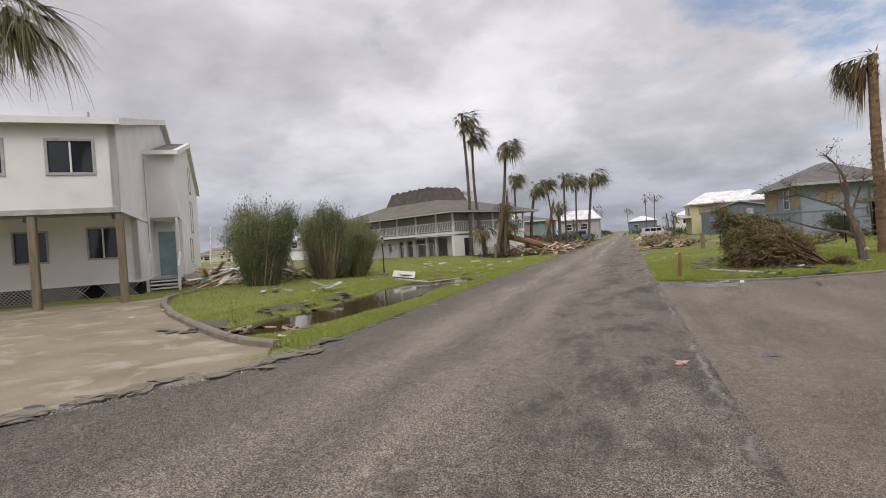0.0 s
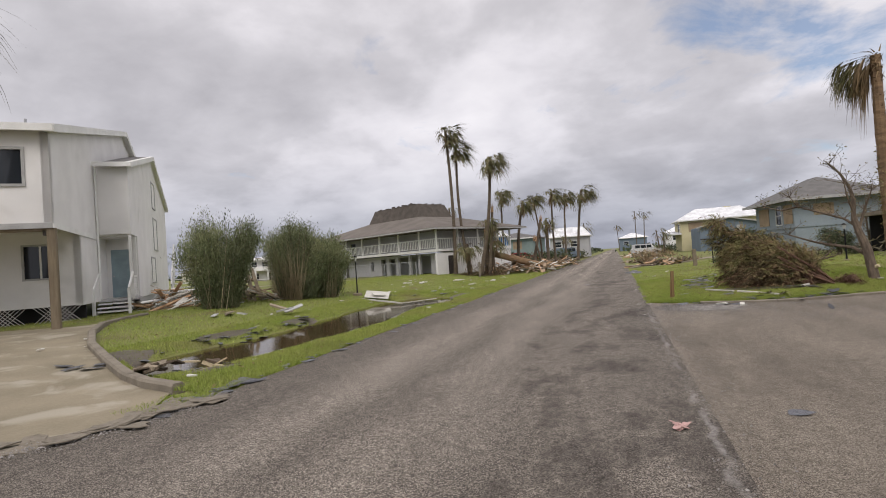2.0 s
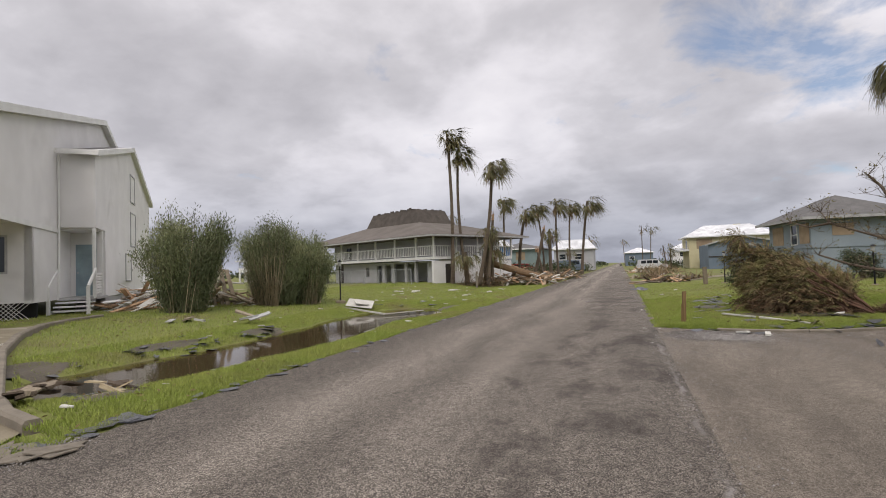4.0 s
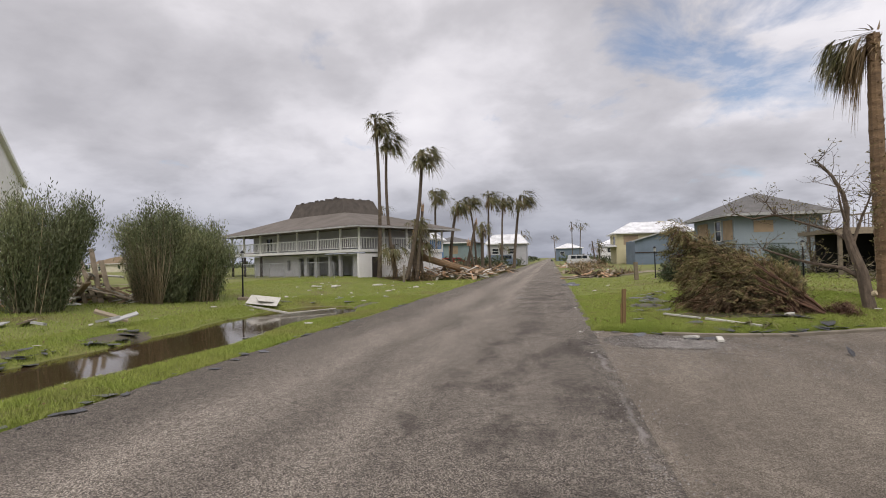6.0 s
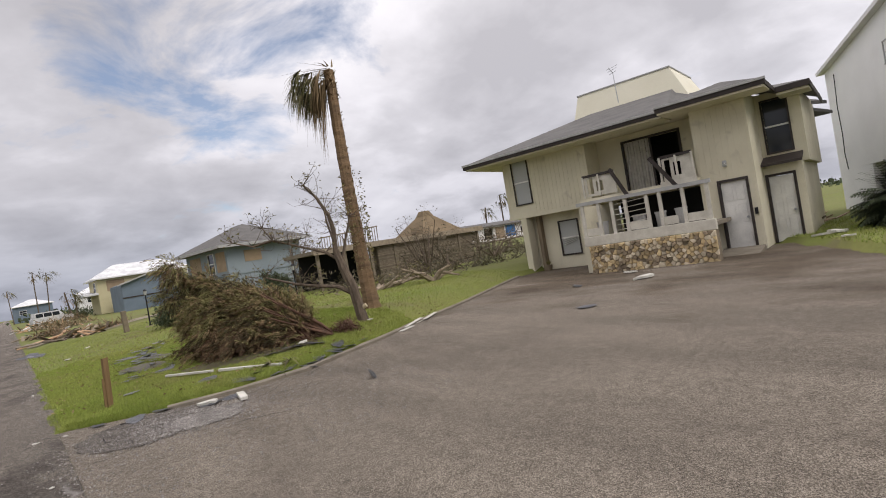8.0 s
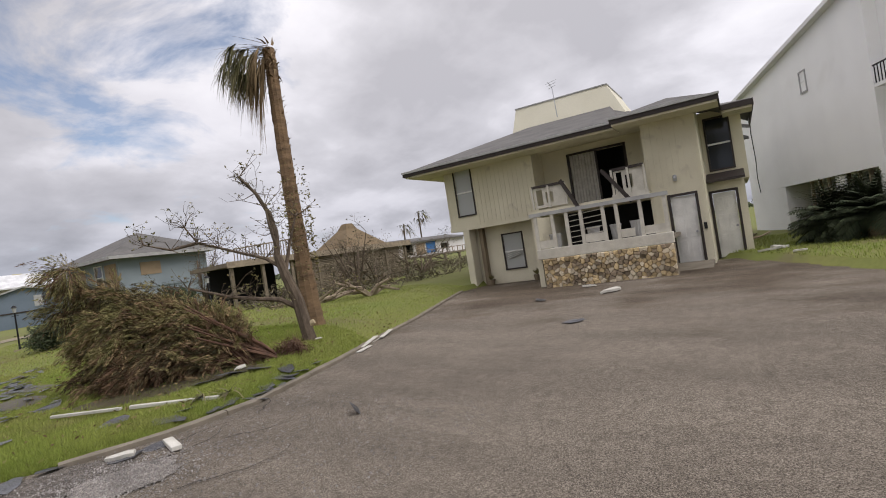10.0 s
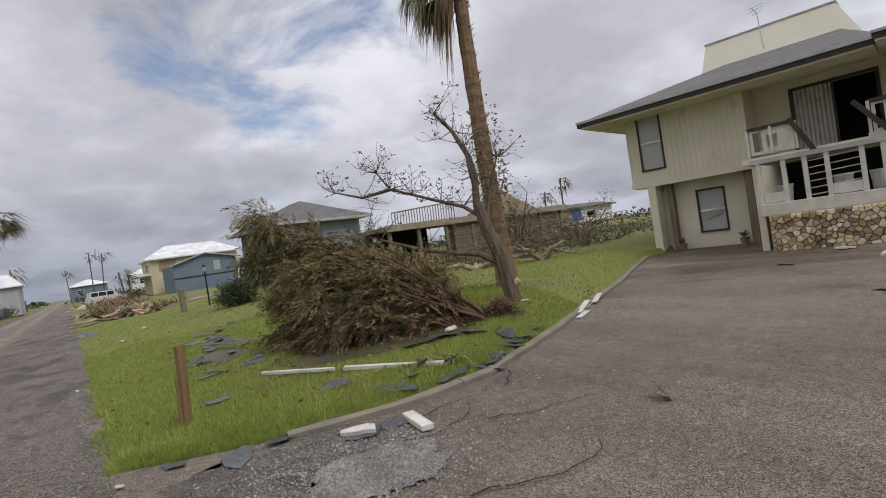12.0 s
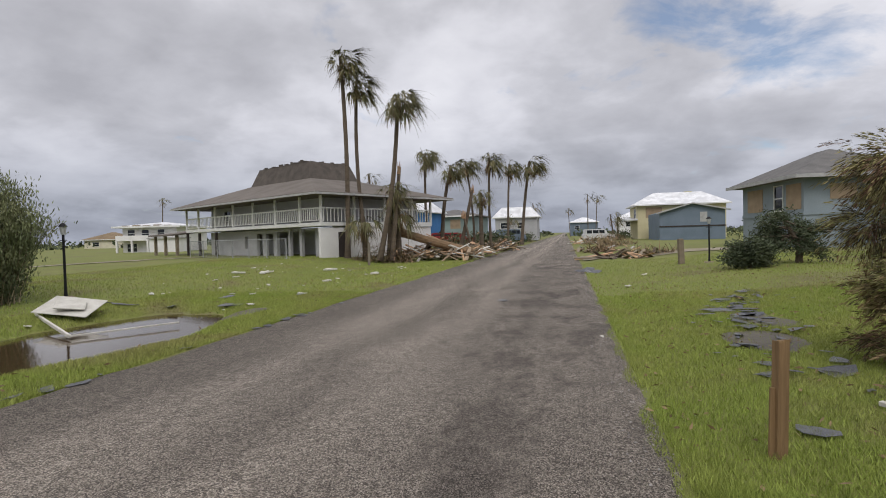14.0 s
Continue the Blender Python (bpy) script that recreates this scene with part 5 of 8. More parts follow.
def hip_house(name, m, x0, x1, y0, y1, z0, z1, ridge, over, wall, roof, label, windows=(), inset=None, trim=None):
    """A plain hipped house: four walls with openings, eave trim and a hip roof."""
    h = thing(name, m, label, "house")
    holes = [w[1:5] for w in windows if w[0] == "f"]
    part("front_wall", wall_with_holes(x0, x1, z0, z1, y0, y0 + 0.2, holes), wall, h)
    lh = [(-w[2], -w[1], w[3], w[4]) for w in windows if w[0] == "l"]
    part("left_wall", turned(wall_with_holes(-y1, -y0 - 0.2, z0, z1, 0, 0.2, lh), Matrix.Translation((x0, 0, 0)) @ Matrix.Rotation(radians(-90), 4, "Z")), wall, h)
    part("right_wall", box(x1 - 0.2, x1, y0 + 0.2, y1, z0, z1), wall, h)
    part("back_wall", box(x0 + 0.2, x1 - 0.2, y1 - 0.2, y1, z0, z1), wall, h)
    for w in windows:
        mt = {"p": M_PLYWOOD, "g": None}[w[5]]
        if w[0] == "f":
            if mt:
                part("plywood_board", box(w[1] - 0.1, w[2] + 0.1, y0 - 0.03, y0 - 0.005, w[3] - 0.1, w[4] + 0.1), mt, h, "plywood storm board")
            else:
                window(h, w[1], w[2], w[3], w[4], y0, M_WHITE_TRIM, split="h")
        else:
            if mt:
                part("plywood_board", box(x0 - 0.03, x0 - 0.005, w[1] - 0.1, w[2] + 0.1, w[3] - 0.1, w[4] + 0.1), mt, h, "plywood storm board")
            else:
                window(h, -w[2], -w[1], w[3], w[4], 0, M_WHITE_TRIM, m=Matrix.Translation((x0, 0, 0)) @ Matrix.Rotation(radians(-90), 4, "Z"), split="h")
    bm = bmesh.new()
    e = [(x0 - over, y0 - over), (x1 + over, y0 - over), (x1 + over, y1 + over), (x0 - over, y1 + over)]
    ins = inset if inset is not None else min(x1 - x0, y1 - y0) / 2 + over
    lo = [bm.verts.new((x, y, z1 - 0.02)) for x, y in e]
    hi = [bm.verts.new((x, y, z1 + 0.1)) for x, y in e]
    cx = [(x0 - over + ins, y0 - over + ins), (x1 + over - ins, y0 - over + ins), (x1 + over - ins, y1 + over - ins), (x0 - over + ins, y1 + over - ins)]
    tp = [bm.verts.new((x + 0.01 * i, y + 0.01 * (i // 2), ridge)) for i, (x, y) in enumerate(cx)]
    bm.faces.new(list(reversed(lo)))
    bm.faces.new(tp)
    for a, b in ((lo, hi), (hi, tp)):
        for i in range(4):
            bm.faces.new((a[i], a[(i + 1) % 4], b[(i + 1) % 4], b[i]))
    part("roof", bm, roof, h)
    tr = bmesh.new()
    box(x0 - over, x1 + over, y0 - over - 0.04, y0 - over, z1 - 0.06, z1 + 0.12, tr)
    box(x0 - over - 0.04, x0 - over, y0 - over, y1 + over, z1 - 0.06, z1 + 0.12, tr)
    part("fascia", tr, trim or M_WHITE_TRIM, h)
    return h


BLUE = hip_house("blue_house", rot_z(13.1, 46.0, 6), 0.6, 6.0, 0.6, 7.4, 0.15, 3.85, 5.55, 0.7, M_BLUE, M_SHINGLE, "blue-grey raised house with boarded windows and a grey hip roof",
                 [("f", 1.9, 2.9, 2.85, 3.4, "p"), ("l", 4.9, 6.6, 2.4, 3.5, "p"), ("l", 2.6, 3.5, 2.3, 3.6, "g"), ("l", 0.9, 2.1, 2.4, 3.5, "p")], trim=M_TRIM_GREY)
part("belt_board", box(0.55, 6.0, 0.54, 0.6, 2.0, 2.14), M_BLUE, BLUE)
part("belt_board", box(0.54, 0.6, 0.6, 7.4, 2.0, 2.14), M_BLUE, BLUE)

SHED = thing("slate_blue_house", rot_z(13.4, 86.5, 0), "slate blue gabled house with a shallow metal-edged roof", "house")
bm = bmesh.new()
v = [bm.verts.new(p) for y in (0, 9) for p in ((0, y, 0), (7.4, y, 0), (7.4, y, 3.75), (3.7, y, 4.55), (0, y, 3.5))]
bm.faces.new(v[:5]); bm.faces.new(list(reversed(v[5:])))
for i in range(5):
    bm.faces.new((v[i], v[5 + i], v[5 + (i + 1) % 5], v[(i + 1) % 5]))
bmesh.ops.recalc_face_normals(bm, faces=bm.faces)
part("body", bm, M_BLUE_DARK, SHED)
for (xa, za), (xb, zb) in (((-0.4, 3.42), (3.7, 4.6)), ((3.7, 4.6), (7.9, 3.68))):
    part("roof_edge", bar((xa, -0.2, za), (xb, -0.2, zb), 0.5, 0.14), M_TRIM_GREY, SHED)
part("storey_band", box(-0.03, 7.43, -0.06, 0.0, 1.75, 1.9), M_DARK_TRIM, SHED)
part("boarded_window", box(4.6, 5.4, -0.04, 0.0, 2.3, 3.5), M_TRIM_GREY, SHED)
YEL = hip_house("yellow_house", rot_z(11.5, 98.0, 0), 0.8, 12.5, 0, 9, 0.2, 5.0, 6.9, 0.6, M_YELLOW, M_METAL_ROOF, "yellow two-storey house with a white metal roof",
                [("l", 2.0, 4.0, 3.3, 4.6, "g"), ("f", 2.0, 4.0, 3.3, 4.6, "p")], inset=3.2)
part("chimney", box(7.6, 8.6, 2.5, 3.5, 4.8, 6.95), M_YELLOW, YEL)
part("porch_roof", profile([(-0.2, 2.9), (9, 2.9), (9, 3.6), (-0.2, 3.1)], -0.9, 0.8), M_METAL_ROOF, YEL)

# ---- white condominium ----


def build_condo():
    # near corner of the raised block; the long wall runs away to the east
    h = thing("white_condominium", rot_z(22.7, 13.2, 29), "tall white stucco condominium with storm-torn lower cladding", "building")
    L = 10.2
    top = lambda x: 7.5 - 0.11 * x
    bm = bmesh.new()
    prof = [(0, 2.0), (5.0, 1.95), (L, 1.9), (L, top(L)), (0, top(0))]
    a = [bm.verts.new((x, 0, z)) for x, z in prof]
    b = [bm.verts.new((x, -8, z)) for x, z in prof]
    bm.faces.new(a); bm.faces.new(list(reversed(b)))
    for i in range(5):
        bm.faces.new((a[i], b[i], b[(i + 1) % 5], a[(i + 1) % 5]))
    bmesh.ops.recalc_face_normals(bm, faces=bm.faces)
    part("upper_block", bm, M_WHITE_BRIGHT, h)
    part("lower_wall", box(6.6, L, -7.9, 0.0, 0.0, 1.92), M_WHITE_BRIGHT, h)
    part("corner_pier", box(-0.05, 0.35, -0.4, 0.0, 0.0, 2.0), M_WHITE_BRIGHT, h)
    # this back wall is a black sheet: painted shade under the block
    part("back_wall", box(0.2, 6.6, -3.2, -3.0, 0.0, 1.95), M_SHADE_VOID, h)
    for i in range(8):
        x = 0.6 + i * 0.62
        part("stud", box(x - 0.04, x + 0.04, -0.3, -0.2, 0.0, 2.1), M_WOOD, h)
    part("torn_panel", box(2.3, 2.9, -0.1, -0.06, 1.0, 1.95), M_WHITE_BRIGHT, h)
    part("roof_edge", bar((-0.3, 0.12, top(-0.3) + 0.05), (L + 0.2, 0.12, top(L) + 0.0), 0.3, 0.14), M_WHITE_TRIM, h)
    part("roof_slab", bar((-0.3, -4, top(-0.3) + 0.12), (L + 0.2, -4, top(L) + 0.1), 8.3, 0.1), M_SHINGLE, h)
    for x in (2.4, 5.4, 8.6):
        part("roof_vent", tube([(x, -0.5, top(x)), (x, -0.5, top(x) + 0.5)], [0.06, 0.06]), M_BLACK, h)
    window(h, -4.1, -3.7, 5.2, 5.9, 0, M_TRIM_GREY, m=Matrix.Rotation(radians(180), 4, "Z"), split="h", trim=0.05)
    part("loose_cable", tube([(8.9, 0.06, 6.0), (8.95, 0.1, 4.6), (8.8, 0.12, 3.4), (9.0, 0.09, 2.6), (8.9, 0.08, 1.9)], [0.02] * 5, sides=5), M_BLACK, h, "torn black cable hanging down the wall")
    # garage front, round the corner
    part("garage_face", box(-2.6, -0.0, -8, -0.35, 2.0, 7.7), M_WHITE_BRIGHT, h)
    # black box fills the garage to paint its shade
    part("garage_shade", box(-2.5, -0.1, -7.8, -1.2, 0.0, 2.0), M_SHADE_VOID, h)
    part("garage_pier", box(-2.6, -2.3, -0.9, -0.35, 0.0, 2.0), M_WHITE_BRIGHT, h)
    back = Matrix.Rotation(radians(180), 4, "Z")
    for z in (2.3, 4.35):
        window(h, 0.35, 1.5, z, z + 1.1, 0.35, M_TRIM_GREY, m=back, split="v", trim=0.05)
    bl = part("balcony", box(-1.9, -0.2, -0.35, 0.1, 4.22, 4.32), M_WHITE_BRIGHT, h)
    for i in range(12):
        x = -1.85 + i * 0.145
        part("baluster", box(x - 0.012, x + 0.012, 0.06, 0.08, 4.32, 4.82), M_BLACK, bl)
    part("balcony_rail", box(-1.9, -0.2, 0.05, 0.09, 4.82, 4.86), M_BLACK, bl)


build_condo()

# ---- plants ----


def strip_leaf(verts, faces, p, d, L, w, droop, up=Vector((0, 0, 1)), seg=3):
    """One narrow leaf that bends down along its length."""
    d = d.normalized()
    s = d.cross(up)
    s = (s if s.length > 1e-3 else Vector((1, 0, 0))).normalized() * w
    n = len(verts)
    q = p.copy()
    for i in range(seg + 1):
        t = i / seg
        k = 1 - t * 0.9
        verts += [q - s * k, q + s * k]
        d = (d - up * droop / seg).normalized()
        q = q + d * (L / seg)
    for i in range(seg):
        a = n + 2 * i
        faces.append((a, a + 1, a + 3, a + 2))


def fan(verts, faces, p, d, L, leaflets, droop, rng, seg=3, wind=None, wide=0.022):
    """A fan-palm frond: a stalk and pleated leaflets round its end, blown downwind."""
    d = d.normalized()
    q = p + d * L * 0.45 - Vector((0, 0, droop * L * 0.08))
    strip_leaf(verts, faces, p, (q - p), (q - p).length, L * 0.012, 0.0, seg=1)
    d2 = (q - p).normalized()
    side = d2.cross(Vector((0, 0, 1)))
    side = (side if side.length > 1e-3 else Vector((1, 0, 0))).normalized()
    nrm = side.cross(d2)
    torn = rng.uniform(0.5, 1.0)
    for i in range(leaflets):
        if rng.random() < 0.15:
            continue
        a = radians(-75 + 150 * i / (leaflets - 1)) * torn + rng.uniform(-0.12, 0.12)
        e = d2 * math.cos(a) + side * math.sin(a) + nrm * rng.uniform(-0.2, 0.2)
        if wind:
            e = e + wind * rng.uniform(0.2, 1.0)
        strip_leaf(verts, faces, q, e, L * 0.66 * rng.uniform(0.35, 1.25), L * wide, droop * rng.uniform(0.5, 1.6), seg=seg)


def palm_trunk(base, top, r0, r1, rng, bend=0.0, seg=22):
    base, top = Vector(base), Vector(top)
    axis = (top - base)
    side = axis.cross(Vector((0, 1, 0))).normalized()
    pts, rad = [], []
    for i in range(seg + 1):
        t = i / seg
        pts.append(base + axis * t + side * bend * math.sin(math.pi * t))
        rad.append((r0 + (r1 - r0) * t ** 0.7) * (1.0 + 0.05 * (i % 2)) + (0.35 * r0 * math.exp(-t * 14)))
    return tube(pts, rad, sides=10, jitter=0.05)


def palm(base, top, r0, r1, crown, seed, wind=(1, 0), green=16, dead=14, leaflets=11, label="", group="", bend=0.0, ragged=0.6, hang=0.0, wide=0.022):
    """A storm-beaten fan palm: trunk, green fronds swept downwind, dry fronds hanging below."""
    rng = random.Random(seed)
    b, t = Vector(base), Vector(top)
    ob = thing("palm_tree", Matrix.Translation(b), label or "tall fan palm with a wind-torn crown", "palm tree", group)
    part("trunk", palm_trunk((0, 0, -0.1), t - b, r0, r1, rng, bend), M_PALM_BARK_GREY, ob, smooth=False)
    w = Vector((wind[0], wind[1], 0)).normalized()
    c = Vector((-w.y, w.x, 0))
    vs, fs = [], []
    for i in range(green):
        a = rng.gauss(0, 0.8) if rng.random() < ragged else rng.uniform(0, 2 * math.pi)
        back = max(0.0, -math.cos(a))
        d = w * math.cos(a) + c * math.sin(a) + Vector((0, 0, rng.uniform(-0.7, 0.8)))
        fan(vs, fs, t - b + Vector((0, 0, rng.uniform(-0.22, 0.02) * crown)), d, crown * rng.uniform(0.55, 1.15) * (1 - 0.5 * back), leaflets, rng.uniform(0.4, 1.5) + hang, rng, seg=4 if wide < 0.02 else 3, wind=w * ragged, wide=wide)
    stuff(part("crown", mesh_py("crown", vs, fs, M_FROND), None, ob))
    vs, fs = [], []
    for i in range(dead):
        a = rng.uniform(0, 2 * math.pi)
        d = Vector((math.cos(a) * 0.45, math.sin(a) * 0.45, -1 + rng.uniform(0, 0.6))) + w * rng.uniform(0.0, 0.6)
        fan(vs, fs, t - b - Vector((0, 0, rng.uniform(0.0, 0.3) * crown)), d, crown * rng.uniform(0.4, 0.8), max(6, leaflets - 4), rng.uniform(0.2, 0.7), rng, wide=wide)
    stuff(part("dry_frond", mesh_py("dry_frond", vs, fs, M_FROND_DEAD), None, ob, "dry brown hanging fronds"))
    return ob


ROW = "palms along the road"
for i, (b, t, r, c) in enumerate([
        ((-9.88, 45, 0.3), (-9.95, 45, 11.6), 0.22, 1.35), ((-9.0, 46, 0.3), (-9.45, 46, 10.5), 0.20, 1.35), ((-7.6, 44, 0.3), (-6.35, 44, 8.9), 0.22, 1.5),
        ((-8.05, 56, 0.3), (-8.1, 56, 7.7), 0.18, 1.35), ((-6.5, 54, 0.3), (-5.7, 54, 6.4), 0.24, 1.3), ((-4.8, 58, 0.3), (-5.4, 58, 7.2), 0.15, 1.25),
        ((-3.5, 58, 0.3), (-3.5, 58, 7.4), 0.17, 1.3), ((-3.9, 74, 0.3), (-3.6, 74, 8.9), 0.2, 1.6), ((-2.6, 76, 0.3), (-1.6, 76, 9.3), 0.28, 1.9)]):
    palm(b, t, r * 0.66, r * 0.46, c * 1.28, 40 + i, (1.1, -0.3), 40, 30, 18, group=ROW, hang=0.25, ragged=0.8, bend=(-0.15, 0.3, -0.25, 0.1, 0.2, -0.15, 0.1, 0.05, 0.1)[i])
for i, (b, t, c) in enumerate([((-6.9, 45.2, 0.3), (-6.9, 45.2, 3.2), 1.5), ((-8.6, 44.6, 0.3), (-8.75, 44.6, 2.6), 1.4), ((-4.1, 57, 0.3), (-4.1, 57, 4.6), 1.3), ((-7.3, 44.8, 0.3), (-7.1, 44.8, 4.3), 1.3)]):
    palm(b, t, 0.17, 0.14, c * 1.2, 80 + i, (0.5, -0.2), 26, 22, 13, hang=0.5, label="short battered fan palm with drooping fronds", group=ROW, ragged=0.3)
# broken-off palm trunks
for b, t, r in (((-7.0, 44.3, 0.25), (-6.5, 44.4, 5.0), 0.17), ((-5.2, 54, 0.25), (-4.2, 54, 4.6), 0.19), ((-4.2, 53.6, 0.25), (-4.8, 53.6, 2.8), 0.13)):
    ob = thing("palm_stump", Matrix.Translation(b), "snapped-off leaning palm trunk with a splintered end", "tree stump")
    d = Vector(t) - Vector(b)
    part("trunk", palm_trunk((0, 0, -0.1), d, r * 0.85, r * 0.55, random.Random(5)), M_PALM_BARK_GREY, ob)
    vs, fs = [], []
    rng = random.Random(int(b[1] * 10))
    for k in range(12):
        strip_leaf(vs, fs, d + Vector((rng.uniform(-0.1, 0.1), rng.uniform(-0.1, 0.1), -0.2)), Vector((rng.uniform(-0.2, 0.2), rng.uniform(-0.2, 0.2), 1)), rng.uniform(0.3, 0.7), 0.05, 0, Vector((0, 1, 0)), 1)
    stuff(part("splinter_mass", mesh_py("splinter_mass", vs, fs, M_WOOD_RAW), None, ob))

# the leaning palm on the lawn
def lawn_palm():
    """A fan palm whose whole crown was blown to one side and hangs down."""
    rng = random.Random(7)
    b, t = Vector((9.1, 22.5, 0.2)), Vector((9.05, 22.6, 6.15))
    ob = thing("palm_tree", Matrix.Translation(b), "tall fan palm with a broken one-sided crown on the lawn", "palm tree")
    part("trunk", palm_trunk((0, 0, -0.1), t - b, 0.185, 0.115, rng, 0.05, 60), M_PALM_BARK, ob)
    head = t - b
    side = Vector((-0.86, 0.5, 0))
    across = Vector((0.5, 0.86, 0))

    def frond(vs, fs, reach, rise, fall, leaflets, long, wide):
        """A bent stalk with a torn fan of long strips hanging from its end."""
        pts = [head + Vector((rng.uniform(-0.08, 0.08), rng.uniform(-0.08, 0.08), rng.uniform(-0.35, 0.05)))]
        d = (side + across * rng.uniform(-0.65, 0.65) + Vector((0, 0, rise))).normalized()
        for k in range(6):
            pts.append(pts[-1] + d * reach / 6)
            d = (d - Vector((0, 0, fall / 6))).normalized()
        for p, q in zip(pts, pts[1:]):
            strip_leaf(vs, fs, p, q - p, (q - p).length, 0.015, 0, seg=1)
        hub, out = pts[-1], d
        lean = across * rng.uniform(-0.3, 0.3) + side * rng.uniform(-0.1, 0.3)
        for k in range(leaflets):
            a = rng.uniform(-1.2, 1.2)
            p = hub - out * rng.uniform(0, 0.25) * reach
            e = out * math.cos(a) + across * math.sin(a) * 0.6 + lean + Vector((0, 0, rng.uniform(-0.7, 0.1)))
            strip_leaf(vs, fs, p, e, long * rng.uniform(0.5, 1.15), wide, rng.uniform(0.8, 2.2), seg=5)
    vs, fs = [], []
    for i in range(19):
        frond(vs, fs, rng.uniform(0.45, 1.0), rng.uniform(-0.3, 0.4), rng.uniform(0.3, 1.2), 30, rng.uniform(0.55, 0.95), 0.017)
    stuff(part("crown", mesh_py("crown", vs, fs, M_FROND), None, ob))
    vs, fs = [], []
    for i in range(18):
        frond(vs, fs, rng.uniform(0.2, 0.6), rng.uniform(-0.6, 0.2), rng.uniform(1.0, 2.2), 20, rng.uniform(0.7, 1.5), 0.014)
    for i in range(7):
        strip_leaf(vs, fs, head + Vector((0, 0, rng.uniform(-0.15, 0.1))), side + across * rng.uniform(-0.4, 0.4) + Vector((0, 0, rng.uniform(-0.05, 0.25))), rng.uniform(0.7, 1.15), 0.016, rng.uniform(0.1, 0.4), seg=4)
    for i in range(90):
        a = rng.uniform(0, 2 * math.pi)
        strip_leaf(vs, fs, head + Vector((math.cos(a) * 0.1, math.sin(a) * 0.1, rng.uniform(-0.75, 0.1))), Vector((math.cos(a) * 0.4, math.sin(a) * 0.4, rng.uniform(-0.3, 1))) + side * 0.3, rng.uniform(0.12, 0.36), 0.026, rng.uniform(0.3, 1.5), seg=3)
    stuff(part("dry_frond", mesh_py("dry_frond", vs, fs, M_FROND_DEAD), None, ob, "dry brown hanging fronds"))
    # old leaf bases and shreds on the trunk, a creeper lower down
    vs, fs = [], []
    for i in range(260):
        a, z = rng.uniform(0, 2 * math.pi), rng.uniform(0.3, 5.9)
        r = 0.155 - 0.008 * z
        strip_leaf(vs, fs, Vector((math.cos(a) * r, math.sin(a) * r, 0)) + head * (z / head.z), Vector((math.cos(a), math.sin(a), rng.uniform(0.5, 2.0))), rng.uniform(0.04, 0.09), 0.022, rng.uniform(0, 1.0), seg=2)
    stuff(part("leaf_base", mesh_py("leaf_base", vs, fs, M_PALM_BARK), None, ob, "frayed old leaf bases"))
    anchors = []
    for i in range(600):
        a, z = rng.uniform(0, 2 * math.pi), rng.triangular(1.0, 3.6, 2.0)
        r = 0.17 + abs(rng.gauss(0, 0.05))
        anchors.append((Vector((math.cos(a) * r, math.sin(a) * r, z)), (math.cos(a), math.sin(a), rng.uniform(-0.6, 0.6))))
    vs, fs = blade_cards(anchors, (0.075, 0.017), 0.7, rng)
    stuff(part("creeper", mesh_py("creeper", vs, fs, M_LEAF), None, ob, "thin yellow-green creeper"))


lawn_palm()

# palms in the distance
FAR_PALMS = "palms in the distance"
for i, (x, y, z, c) in enumerate([(7.4, 150, 10.6, 2.3), (9.2, 151, 10.2, 2.3), (9.2, 100, 4.0, 2.2), (10.1, 104, 3.6, 2.0), (-28.5, 85, 8.6, 1.6), (-16, 66, 7.6, 1.5), (54, 60, 7.0, 1.9), (50.5, 60, 5.6, 1.7), (3.5, 190, 9, 2.5), (-9, 130, 6.5, 2.2), (-12, 150, 7.5, 2.2), (-3.4, 120, 7.2, 2.2), (-6.5, 100, 4.2, 2.0), (-80.6, 112, 10.6, 1.9)]):
    palm((x, y, 0.0), (x + 0.6 * math.sin(i * 2.1), y, z), 0.12, 0.09, c * 1.2, 120 + i, (0.8, -0.1), 14, 8, 8, hang=0.4, label="distant storm-bent fan palm", group=FAR_PALMS)


